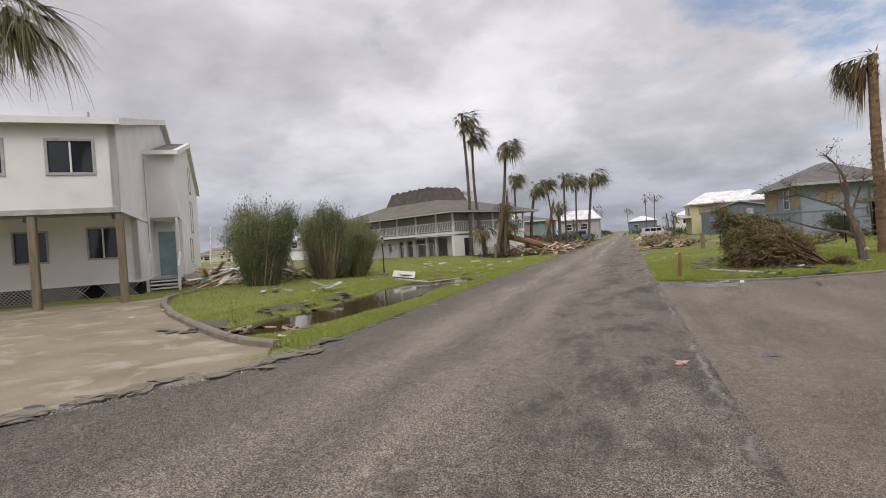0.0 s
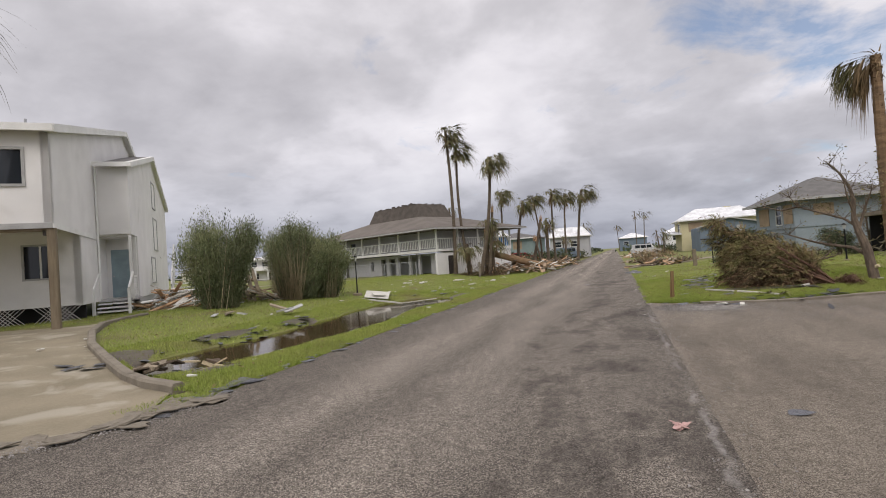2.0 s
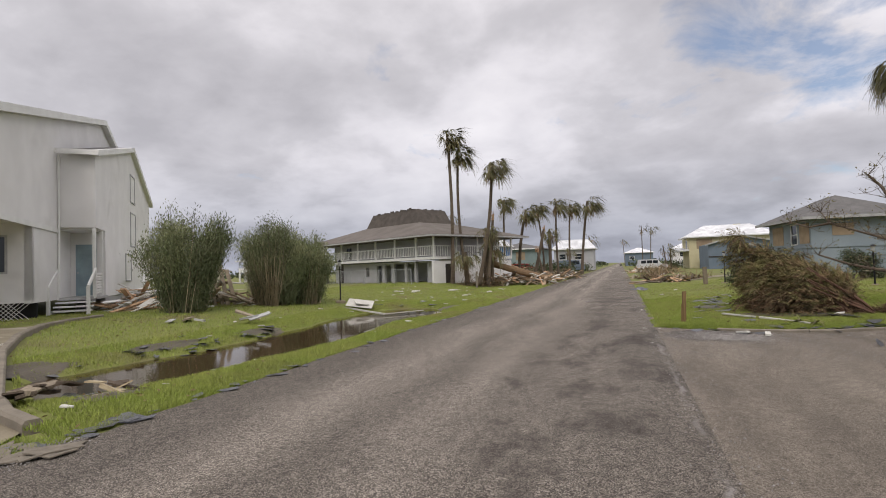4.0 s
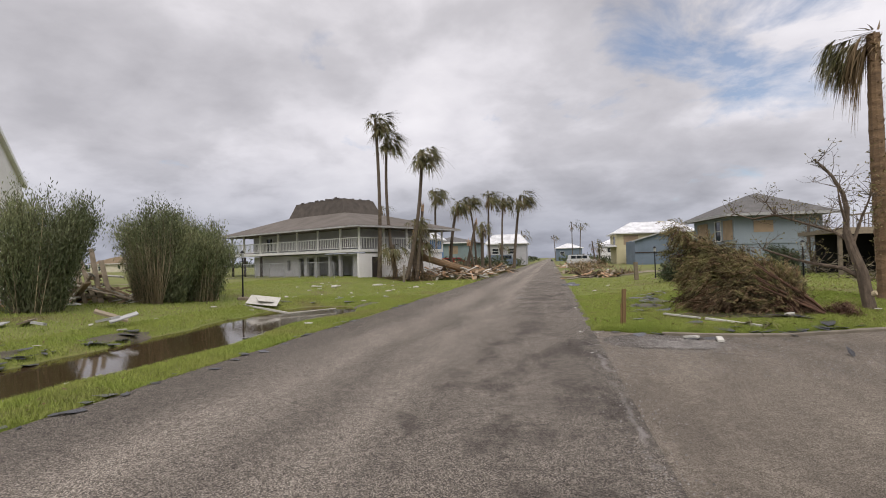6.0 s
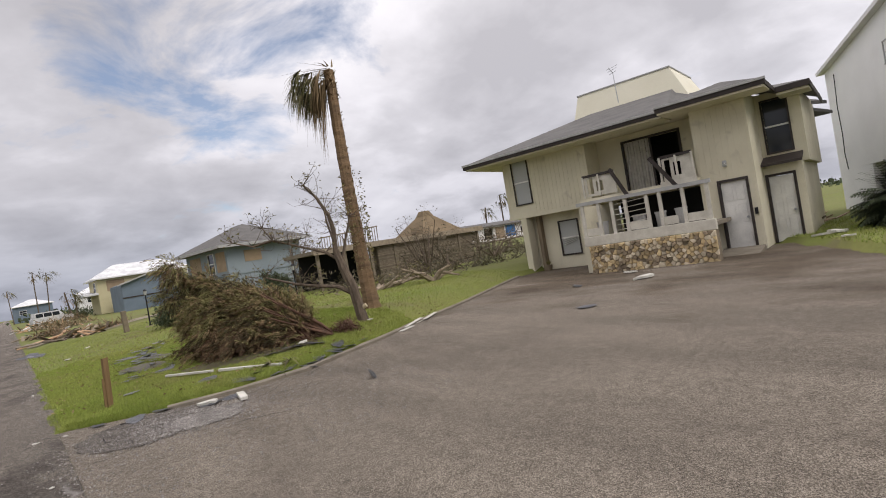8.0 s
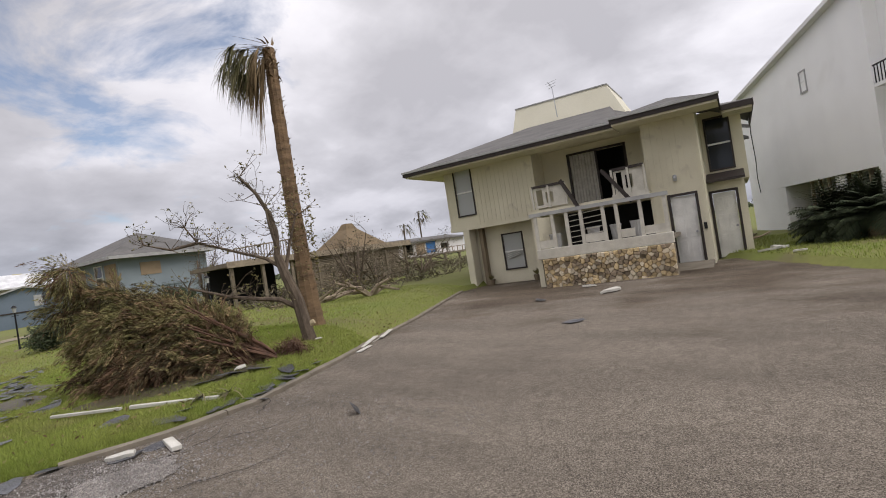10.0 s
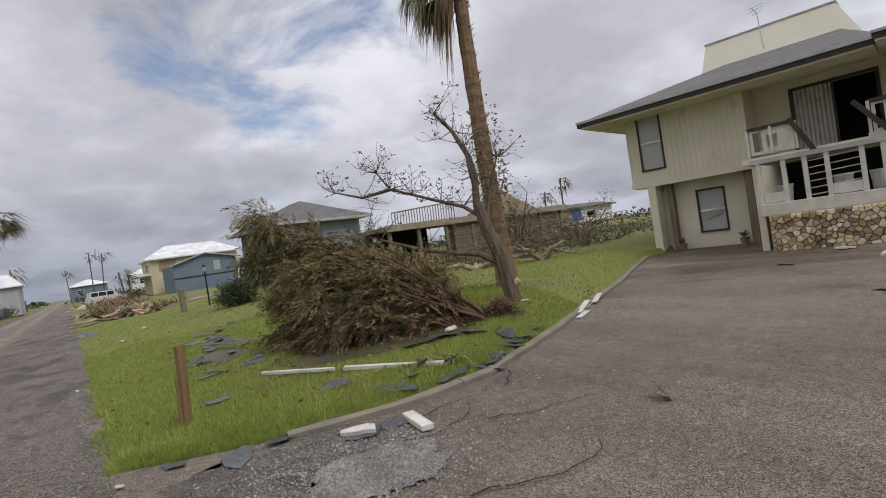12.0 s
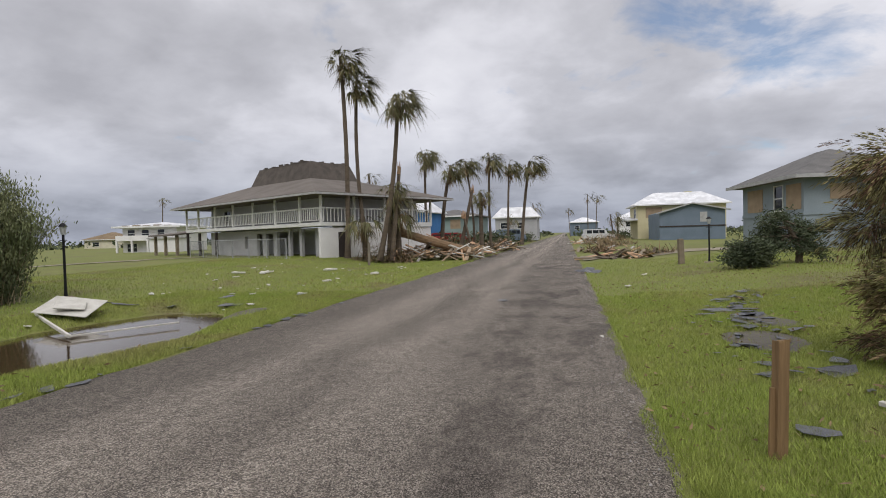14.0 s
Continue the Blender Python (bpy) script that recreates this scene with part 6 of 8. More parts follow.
def stem_bush(name, base, radius, tall, stems, leaves, seed, label, leaf_mat, cane_mat, leaf=(0.10, 0.0125), bare=0.05, canes=0, lean=(0, 0), cane_side=None):
    """A many-stemmed upright shrub: separate canes, leaves set along their upper parts."""
    rng = random.Random(seed)
    ob = thing(name, Matrix.Translation(base), label, "shrub")
    bm = bmesh.new()
    anchors, shaded = [], []
    clumps = [(rng.uniform(0, 2 * math.pi), math.sqrt(rng.random()), rng.uniform(0.72, 1.05)) for i in range(9)]
    for i in range(stems):
        ca, cr, ct = clumps[i % 9]
        cx, cy = cr * math.cos(ca) + rng.gauss(0, 0.2), cr * math.sin(ca) + rng.gauss(0, 0.2)
        a, rr = math.atan2(cy, cx), min(1.05, math.hypot(cx, cy))
        foot = Vector((math.cos(a) * rr * radius * 0.35, math.sin(a) * rr * radius * 0.35, -0.05))
        h = tall * (1.0 - 0.22 * rr ** 3) * rng.uniform(0.82, 1.04) * ct
        out = Vector((math.cos(a), math.sin(a), 0)) * radius * rr * rng.uniform(0.7, 1.05) + Vector((lean[0], lean[1], 0)) * rng.random()
        pts = [foot + out * (t ** 1.3) + Vector((0.06 * math.sin(7 * t + i), 0.06 * math.cos(5 * t + i), h * t)) for t in (0, 0.25, 0.5, 0.75, 1.0)]
        tube(pts, [0.018, 0.015, 0.012, 0.008, 0.004], bm, 4, cap=False)
        for k in range(leaves):
            t = bare * rng.random() ** 0.5 + (1 - bare) * rng.random() if rng.random() < 0.25 else bare + (1 - bare) * rng.random() ** 0.8
            j = min(3, int(t * 4))
            p = pts[j].lerp(pts[j + 1], t * 4 - j) + Vector((rng.gauss(0, 0.15), rng.gauss(0, 0.15), rng.gauss(0, 0.1)))
            # low leaves and three whole clumps get the darker, painted-shade leaf
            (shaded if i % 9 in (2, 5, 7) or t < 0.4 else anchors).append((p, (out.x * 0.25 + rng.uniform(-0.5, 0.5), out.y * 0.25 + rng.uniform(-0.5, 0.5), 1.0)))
    stuff(part("stem_mass", bm, cane_mat, ob))
    vs, fs = blade_cards(anchors, leaf, 0.45, rng)
    stuff(part("foliage", mesh_py("foliage", vs, fs, leaf_mat), None, ob))
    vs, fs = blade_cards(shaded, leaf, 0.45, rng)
    stuff(part("inner_foliage", mesh_py("inner_foliage", vs, fs, M_OLEANDER_SHADED if leaf_mat is M_OLEANDER else leaf_mat), None, ob))
    if canes:
        vs, fs = [], []
        for i in range(canes):
            a = rng.uniform(*cane_side) if cane_side else rng.uniform(0, 2 * math.pi)
            rr = rng.uniform(0.4, 1.1)
            foot = Vector((math.cos(a) * rr * radius * 0.6, math.sin(a) * rr * radius * 0.6, -0.05))
            d = Vector((math.cos(a) * 0.18 + rng.uniform(-0.2, 0.2), math.sin(a) * 0.18 + rng.uniform(-0.2, 0.2), 1))
            strip_leaf(vs, fs, foot, d, tall * rng.uniform(0.35, 0.8), rng.uniform(0.008, 0.02), rng.uniform(-0.1, 0.3), Vector((0.3, 0.2, 0.9)), 3)
        stuff(part("dry_cane", mesh_py("dry_cane", vs, fs, M_CANE), None, ob, "bare dry canes"))
    return ob


stem_bush("oleander_bush", (-11.8, 21.3, 0.22), 1.15, 3.75, 100, 640, 11, "green upright oleander shrub beside the ditch", M_OLEANDER, M_BARK, canes=60)
stem_bush("oleander_bush", (-10.75, 24.7, 0.22), 1.05, 3.5, 95, 600, 12, "tall green oleander with broken dry canes", M_OLEANDER, M_BARK, canes=520, lean=(0.1, 0.3), cane_side=(2.4, 5.6))
stem_bush("oleander_bush", (-12.1, 26.2, 0.25), 1.1, 3.65, 90, 600, 13, "green oleander shrub mixed with dead canes", M_OLEANDER, M_BARK, canes=420, lean=(-0.4, 0), cane_side=(2.2, 5.4))
stem_bush("oleander_bush", (-10.15, 26.1, 0.22), 0.85, 2.8, 74, 560, 14, "low dusty oleander with dead canes", M_OLEANDER, M_BARK, canes=220, lean=(0.1, 0))


def tamarisk():
    """An uprooted salt cedar lying on its side: boughs streaming from the root, hung with feathery plumes."""
    rng = random.Random(21)
    root = Vector((6.92, 21.02, 0.13))
    ob = thing("uprooted_tamarisk", Matrix.Translation(root), "uprooted salt cedar lying on the lawn with brown-green feathery sprays", "fallen tree")
    green, brown, pale, dark = [], [], [], []
    sv, sf = [], []
    dv, df = [], []

    def plume(p, d, L, n, kind, droop=0.2):
        """A feathery spray: a thin stalk set close with short needles that lie along it."""
        strip_leaf(sv, sf, p, d, L * 0.95, 0.0032, droop, Vector((0.2, 0.1, 1)), 2)
        for k in range(n):
            t = rng.random()
            w = 0.006 + 0.016 * math.sin(math.pi * min(1, t * 1.1))
            kind.append((p + d * L * t + Vector((rng.gauss(0, w), rng.gauss(0, w), rng.gauss(0, w) - 0.5 * droop * L * t * t)), (d.x, d.y, d.z - droop * t)))

    def tuft(at, r, n, kinds, d0, droop):
        """A dense head of plumes."""
        for k in range(n):
            o = Vector((rng.gauss(0, 1), rng.gauss(0, 1), rng.gauss(0, 0.8)))
            d = (d0 + o * 0.38).normalized()
            plume(at + o * r * 0.42, d, rng.uniform(0.16, 0.34), 30, rng.choice(kinds), droop)

    def bough(tip, arch, r, start=None):
        start = start or Vector((rng.uniform(-0.35, 0.12), rng.uniform(-0.22, 0.3), rng.uniform(-0.03, 0.3)))
        ph, wob = rng.uniform(0, 6), rng.uniform(0.02, 0.07)
        knee = start.lerp(tip, rng.uniform(0.28, 0.5)) + Vector((rng.gauss(0, 0.12), rng.gauss(0, 0.12), arch))
        path = lambda t: start * (1 - t) ** 2 + knee * (2 * t * (1 - t)) + tip * t ** 2 + Vector((math.sin(6 * t + ph), math.cos(5 * t + ph), math.sin(7 * t + ph))) * wob * t
        part("bough", tube([path(k / 8) for k in range(9)], [r * (1 - 0.1 * k) for k in range(9)], None, 6, 0.08, cap=False), M_TAMARISK_BARK, ob)
        return path

    def side_shoots(path, n, t0, kinds, spread, droop, long):
        for k in range(n):
            t = t0 + (0.98 - t0) * rng.random()
            p, q = path(t), path(min(1.0, t + 0.06))
            along = (q - p).normalized() if (q - p).length > 1e-4 else Vector((-0.8, 0.5, 0))
            d = (along + Vector((rng.gauss(0, spread), rng.gauss(0, spread), rng.gauss(0.02, spread)))).normalized()
            L = rng.uniform(*long)
            # a twig that carries its own row of plumes
            strip_leaf(dv, df, p, d, L * 1.2, 0.005, droop * 0.6, Vector((0.2, 0.1, 1)), 2)
            for s in range(5):
                e = (d + Vector((rng.gauss(0, 0.28), rng.gauss(0, 0.28), rng.gauss(-0.05, 0.25)))).normalized()
                a = p + d * L * (0.2 + 0.22 * s)
                a.z = max(a.z - 0.3 * droop * L * (s / 5) ** 2, -0.1)
                plume(a, e, rng.uniform(0.15, 0.3), 30, rng.choice(kinds), droop)

    # low_mix adds dark plumes to the brown to paint the shaded underside
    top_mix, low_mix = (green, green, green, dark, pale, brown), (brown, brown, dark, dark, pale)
    # arching canopy boughs
    for i in range(34):
        u, v = rng.random(), rng.random()
        tip = Vector((5.0 + 1.3 * u, 22.2 + 1.2 * rng.random() - 0.4 * u, 0.45 + (1.15 - 0.5 * u) * v)) - root
        path = bough(tip, rng.uniform(0.25, 1.0), rng.uniform(0.010, 0.024))
        side_shoots(path, 26, 0.16, top_mix if v > 0.3 else top_mix + low_mix, 0.6, 0.35, (0.1, 0.3))
    # brown fringe that hangs to the ground
    for i in range(30):
        u = rng.random()
        tip = Vector((4.95 + 1.25 * u, 21.95 + 1.1 * rng.random() - 0.45 * u, 0.1 + 0.4 * rng.random())) - root
        path = bough(tip, rng.uniform(0.2, 0.8), rng.uniform(0.006, 0.014))
        side_shoots(path, 28, 0.15, low_mix, 0.5, 0.7, (0.12, 0.32))
    # long leaders with tufted heads over the mass
    for p, n in (((4.93, 22.5, 1.98), 120), ((5.12, 22.75, 1.8), 90), ((5.5, 22.6, 1.62), 80), ((6.1, 22.5, 1.5), 80), ((4.95, 22.95, 1.45), 80), ((5.75, 22.3, 1.45), 60)):
        tip = Vector(p) - root
        path = bough(tip, 0.3, 0.018)
        side_shoots(path, 16, 0.5, (green, dark, pale), 0.3, 0.5, (0.15, 0.3))
        tuft(tip, 0.2, n, (green, green, dark, brown), Vector((-0.35, 0.2, -0.35)), 0.6)
    # clumped heads along the back of the mass
    for k in range(26):
        u = rng.random()
        at = Vector((5.1 + 1.35 * u, 22.1 + 0.9 * rng.random() - 0.5 * u, 0.65 + (0.95 - 0.45 * u) * rng.random())) - root
        tuft(at, 0.16, 46, (green, green, dark, pale) if rng.random() < 0.6 else (brown, dark), Vector((-0.5, 0.25, -0.1)), 0.5)
    # matted interior close to the ground, mostly dark plumes: shade painted in colour
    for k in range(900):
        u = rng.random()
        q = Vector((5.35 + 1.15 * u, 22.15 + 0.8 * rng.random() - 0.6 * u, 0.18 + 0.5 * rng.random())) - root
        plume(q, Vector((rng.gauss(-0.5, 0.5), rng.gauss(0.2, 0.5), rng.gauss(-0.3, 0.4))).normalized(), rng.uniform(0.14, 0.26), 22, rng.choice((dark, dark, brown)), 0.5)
    # bare reddish stems over the near side
    for i in range(40):
        u = rng.random()
        tip = Vector((5.15 + 1.35 * u, 21.8 + 0.9 * rng.random() - 0.5 * u, 0.15 + 1.1 * rng.random())) - root
        bough(tip, rng.uniform(0.1, 0.9), rng.uniform(0.004, 0.009))
    # thick foliage round the butt
    for k in range(380):
        q = Vector((rng.gauss(-0.45, 0.26), rng.gauss(0.32, 0.2), max(-0.05, rng.gauss(0.34, 0.2))))
        plume(q, Vector((rng.gauss(-0.7, 0.3), rng.gauss(0.5, 0.3), rng.gauss(0.35, 0.3))).normalized(), rng.uniform(0.16, 0.3), 28, rng.choice((green, brown, dark, pale)))
    stuff(part("sprig", mesh_py("sprig", sv, sf, M_TAMARISK_BARK), None, ob))
    stuff(part("twig_mass", mesh_py("twig_mass", dv, df, M_TAMARISK_BARK), None, ob))
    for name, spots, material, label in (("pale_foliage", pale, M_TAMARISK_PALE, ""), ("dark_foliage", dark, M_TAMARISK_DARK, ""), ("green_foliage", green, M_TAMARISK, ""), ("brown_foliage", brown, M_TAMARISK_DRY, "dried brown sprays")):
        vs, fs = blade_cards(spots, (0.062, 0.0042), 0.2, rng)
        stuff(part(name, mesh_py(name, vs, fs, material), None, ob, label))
    # bunched, splintered butts
    for k in range(26):
        a = rng.uniform(-0.6, 0.6)
        z = rng.random()
        butt = tube([(0.2, a * 0.3 - 0.05, 0.02 + 0.12 * z), (0.0, a * 0.35, 0.05 + 0.3 * z), (-0.35, 0.26 + a * 0.55, 0.14 + 0.5 * z), (-0.85, 0.65 + a * 0.9, 0.25 + 0.85 * z)], [0.016, 0.028, 0.022, 0.011], None, 6, 0.15)
        part("butt", butt, M_TAMARISK_BARK, ob)
    vs, fs = [], []
    for i in range(420):
        d = Vector((0.9 + rng.uniform(-0.7, 0.4), -0.35 + rng.uniform(-0.8, 0.8), rng.uniform(-0.5, 0.7)))
        strip_leaf(vs, fs, Vector((rng.uniform(-0.25, 0.4), rng.uniform(-0.25, 0.2), rng.uniform(-0.08, 0.2))), d, rng.uniform(0.15, 0.5), 0.007, rng.uniform(0.2, 1.6), Vector((0.1, 0.3, 1)), 3)
    stuff(part("root_tangle", mesh_py("root_tangle", vs, fs, M_TAMARISK_BARK), None, ob, "torn-out tangled roots"))
    vs, fs = [], []
    for i in range(1500):
        f = rng.random() ** 0.4
        a, e = rng.uniform(0, 2 * math.pi), rng.uniform(-0.2, 1.5)
        lump = f * (1 + 0.3 * noise.noise(Vector((math.cos(a) * 2, math.sin(a) * 2, e * 2))))
        p = Vector((0.52 + 0.34 * lump * math.cos(a) * math.cos(e), -0.12 + 0.28 * lump * math.sin(a) * math.cos(e), 0.02 + 0.26 * lump * math.sin(e)))
        d = Vector((rng.gauss(0, 1), rng.gauss(0, 1), rng.gauss(0, 0.7)))
        strip_leaf(vs, fs, p, d, rng.uniform(0.08, 0.24), rng.uniform(0.003, 0.008), rng.uniform(-0.6, 1.8), Vector((rng.gauss(0, 0.5), rng.gauss(0, 0.5), 1)), 3)
    stuff(part("root_ball", mesh_py("root_ball", vs, fs, M_TAMARISK_BARK), None, ob, "matted brown root ball"))


tamarisk()


def limb(bm, pts, r0, r1, sides=8):
    n = len(pts)
    tube(pts, [r0 + (r1 - r0) * (i / (n - 1)) for i in range(n)], bm, sides, 0.07)


def twigs(bm, anchors, start, rng, n, L, r=0.012):
    for i in range(n):
        p = Vector(rng.choice(start))
        d = Vector((rng.uniform(-1, 1), rng.uniform(-1, 1), rng.uniform(-0.2, 1.2))).normalized()
        q = p + d * L * rng.uniform(0.4, 1.0)
        m = p.lerp(q, 0.5) + Vector((rng.uniform(-1, 1), rng.uniform(-1, 1), rng.uniform(-1, 1))) * L * 0.12
        tube([p, m, q], [r, r * 0.7, r * 0.3], bm, 4, cap=False)
        for k in range(3):
            e = m.lerp(q, rng.random()) if k else q
            f = e + Vector((rng.uniform(-1, 1), rng.uniform(-1, 1), rng.uniform(-0.3, 1))).normalized() * L * 0.35
            tube([e, f], [r * 0.45, r * 0.2], bm, 3, cap=False)
            anchors.append(f)


def broken_tree():
    rng = random.Random(31)
    b = Vector((8.12, 21.36, 0.2))
    ob = thing("broken_tree", Matrix.Translation(b), "storm-stripped tree with a sawn base and bare twisted limbs", "tree")
    k = lambda pts: [Vector(p) - b for p in pts]
    bm = bmesh.new()
    up = k([(8.14, 21.34, 0.15), (8.06, 21.43, 1.0), (7.95, 21.53, 1.47), (7.89, 21.6, 1.83)])
    limb(bm, up, 0.125, 0.072)
    part("trunk", bm, M_BARK, ob)
    part("cut_stub", tube(k([(8.11, 21.36, 0.52), (8.2, 21.25, 0.59)]), [0.05, 0.046], sides=10), M_CANE, ob, "pale sawn stub")
    starts = []
    for pts, r in (([(7.89, 21.6, 1.8), (7.91, 21.58, 2.26), (7.87, 21.62, 2.58), (7.73, 21.74, 2.99), (7.54, 21.88, 3.3)], 0.06),
                   ([(7.93, 21.55, 1.6), (7.73, 21.74, 1.82), (7.49, 21.97, 1.95), (7.18, 22.25, 2.12), (6.93, 22.48, 2.26), (6.8, 22.6, 2.55)], 0.036),
                   ([(8.07, 21.42, 0.85), (7.84, 21.64, 1.06), (7.53, 21.93, 1.14), (7.2, 22.22, 1.25), (6.7, 22.6, 1.5)], 0.055),
                   ([(7.95, 21.53, 1.5), (8.1, 21.5, 2.0), (8.25, 21.4, 2.5)], 0.04), ([(7.9, 21.58, 1.9), (7.75, 21.5, 2.4), (7.7, 21.45, 2.7)], 0.03),
                   ([(6.93, 22.48, 2.26), (6.6, 22.8, 2.2), (6.3, 23.1, 2.35)], 0.03)):
        bm = bmesh.new()
        limb(bm, k(pts), r, r * 0.35)
        part("limb", bm, M_BARK, ob)
        starts += k(pts)[1:]
    bm, anchors = bmesh.new(), []
    twigs(bm, anchors, starts, rng, 130, 0.5, 0.008)
    stuff(part("twig_mass", bm, M_BARK, ob))
    vs, fs = blade_cards([(rng.choice(anchors), (rng.uniform(-1, 1), rng.uniform(-1, 1), 0.3)) for i in range(800)], (0.055, 0.012), 0.6, rng)
    stuff(part("leaves", mesh_py("leaves", vs, fs, M_LEAF), None, ob))


broken_tree()


def brush(name, base, size, seed, label, n=60, leafy=500, pale=False, category="fallen tree"):
    """A fallen, tangled treetop: a few thick boughs, many twigs, withered leaves."""
    rng = random.Random(seed)
    ob = thing(name, Matrix.Translation(base), label, category)
    starts = []
    for i in range(9):
        a = rng.uniform(0, 2 * math.pi)
        p = [Vector((0, 0, 0.1)), Vector((math.cos(a) * size[0] * 0.3, math.sin(a) * size[1] * 0.3, size[2] * rng.uniform(0.15, 0.6))), Vector((math.cos(a) * size[0] * rng.uniform(0.6, 1), math.sin(a) * size[1] * rng.uniform(0.6, 1), size[2] * rng.uniform(0.1, 1.0)))]
        bm = bmesh.new()
        limb(bm, p, 0.1 if pale else 0.06, 0.03 if pale else 0.016, 6)
        part("bough", bm, M_PALE_BARK if pale else M_BARK, ob)
        starts += [p[1], p[2], p[1].lerp(p[2], 0.5)]
    bm, anchors = bmesh.new(), []
    twigs(bm, anchors, starts, rng, n, min(1.0, size[2] * 0.5), 0.011)
    stuff(part("twig_mass", bm, M_BARK, ob))
    vs, fs = blade_cards([(Vector(rng.choice(anchors)) + Vector((rng.gauss(0, 0.1), rng.gauss(0, 0.1), rng.gauss(0, 0.1))), (rng.uniform(-1, 1), rng.uniform(-1, 1), 0.2)) for i in range(leafy)], (0.10, 0.022), 0.6, rng)
    stuff(part("leaves", mesh_py("leaves", vs, fs, M_BRUSH if leafy > 400 else M_LEAF), None, ob))
    return ob


brush("fallen_tree", (14.3, 26.6, 0.25), (1.5, 1.0, 0.75), 51, "uprooted small tree with pale bare boughs", 90, 120, True)
brush("fallen_tree", (12.7, 27.8, 0.25), (1.8, 1.0, 0.6), 52, "tangled fallen boughs on the lawn", 100, 160, True)
brush("fallen_tree", (20.5, 33.0, 0.3), (2.6, 1.6, 1.6), 53, "heap of withered storm-felled branches", 80, 1600)
brush("fallen_tree", (25.0, 34.0, 0.3), (2.8, 1.8, 1.9), 54, "heap of grey-green storm-felled branches", 80, 1700)
brush("fallen_tree", (18.0, 31.5, 0.3), (1.6, 1.2, 2.6), 55, "leaning half-bare tree behind the house", 90, 500)
brush("bare_tree", (15.6, 41.0, 0.3), (1.3, 1.2, 4.3), 56, "bare grey tree in front of the blue house", 160, 260, category="tree")
brush("fallen_bough", (9.9, 31.0, 0.28), (1.0, 0.8, 0.5), 57, "low heap of broken branches on the lawn", 60, 500)


def conifer(base, size, seed, label, lean=(0, 0)):
    rng = random.Random(seed)
    ob = thing("juniper_tree", Matrix.Translation(base), label, "tree")
    bm = bmesh.new()
    top = Vector((lean[0], lean[1], size[2] * 0.75))
    limb(bm, [Vector((0, 0, -0.1)), Vector((0.05, 0, size[2] * 0.3)), top], 0.13, 0.04)
    part("trunk", bm, M_BARK, ob)
    anchors = []
    bm = bmesh.new()
    for i in range(30):
        a = rng.uniform(0, 2 * math.pi)
        p0 = Vector((0, 0, 0)).lerp(top, rng.uniform(0.5, 1))
        p1 = p0 + Vector((math.cos(a) * size[0], math.sin(a) * size[1], rng.uniform(-0.45, 0.35) * size[2])) * rng.uniform(0.4, 1)
        tube([p0, p1], [0.03, 0.008], bm, 4, cap=False)
        for k in range(210):
            t = 0.3 + 0.7 * rng.random() ** 0.6
            anchors.append((p0.lerp(p1, t) + Vector((rng.gauss(0, 0.12), rng.gauss(0, 0.12), rng.gauss(0, 0.1))), (rng.uniform(-1, 1), rng.uniform(-1, 1), rng.uniform(-0.6, 0.6))))
    stuff(part("bough_mass", bm, M_BARK, ob))
    vs, fs = blade_cards(anchors, (0.14, 0.016), 0.6, rng)
    stuff(part("foliage", mesh_py("foliage", vs, fs, M_JUNIPER), None, ob))


conifer((8.75, 34.5, 0.2), (1.15, 1.0, 2.0), 61, "low dark spreading juniper with a short trunk on the lawn", (-0.35, 0.0))
conifer((7.35, 34.0, 0.15), (0.75, 0.7, 0.95), 62, "small dark juniper bough lying on the grass")
conifer((12.6, 36.6, 0.25), (0.9, 0.9, 1.7), 63, "dark bushy juniper at the lawn's edge")


def cycad(base, seed, n=120, L=1.12):
    rng = random.Random(seed)
    ob = thing("sago_palm", Matrix.Translation(base), "dense dark green sago palm clump beside the condominium", "shrub")
    part("trunk", tube([(0, 0, -0.1), (0, 0, 0.35), (0.02, 0, 0.55)], [0.17, 0.19, 0.1], sides=9, jitter=0.12), M_PALM_BARK, ob)
    vs, fs = [], []
    for i in range(n):
        a = rng.uniform(0, 2 * math.pi)
        e = rng.uniform(-0.1, 1.5)
        d = Vector((math.cos(a) * math.cos(e), math.sin(a) * math.cos(e), math.sin(e)))
        p = Vector((0, 0, rng.uniform(0.4, 0.8)))
        seg = 14
        for k in range(seg):
            q = p + d * (L / seg)
            s = d.cross(Vector((0, 0, 1)))
            s = (s if s.length > 0.01 else Vector((1, 0, 0))).normalized()
            for sg in (1, -1):
                strip_leaf(vs, fs, p, s * sg + d * 0.6, 0.40 * math.sin(math.pi * (k + 2) / (seg + 3)), 0.03, 0.3, seg=1)
            d = (d - Vector((0, 0, 0.085))).normalized()
            p = q
    stuff(part("fronds", mesh_py("fronds", vs, fs, M_JUNIPER), None, ob))


for i, p in enumerate(((20.2, 14.0, 0.05), (20.8, 14.3, 0.05), (19.9, 13.6, 0.05), (20.8, 13.6, 0.05), (20.4, 14.5, 0.05))):
    cycad(p, 70 + i)

# ---- street furniture and small things ----


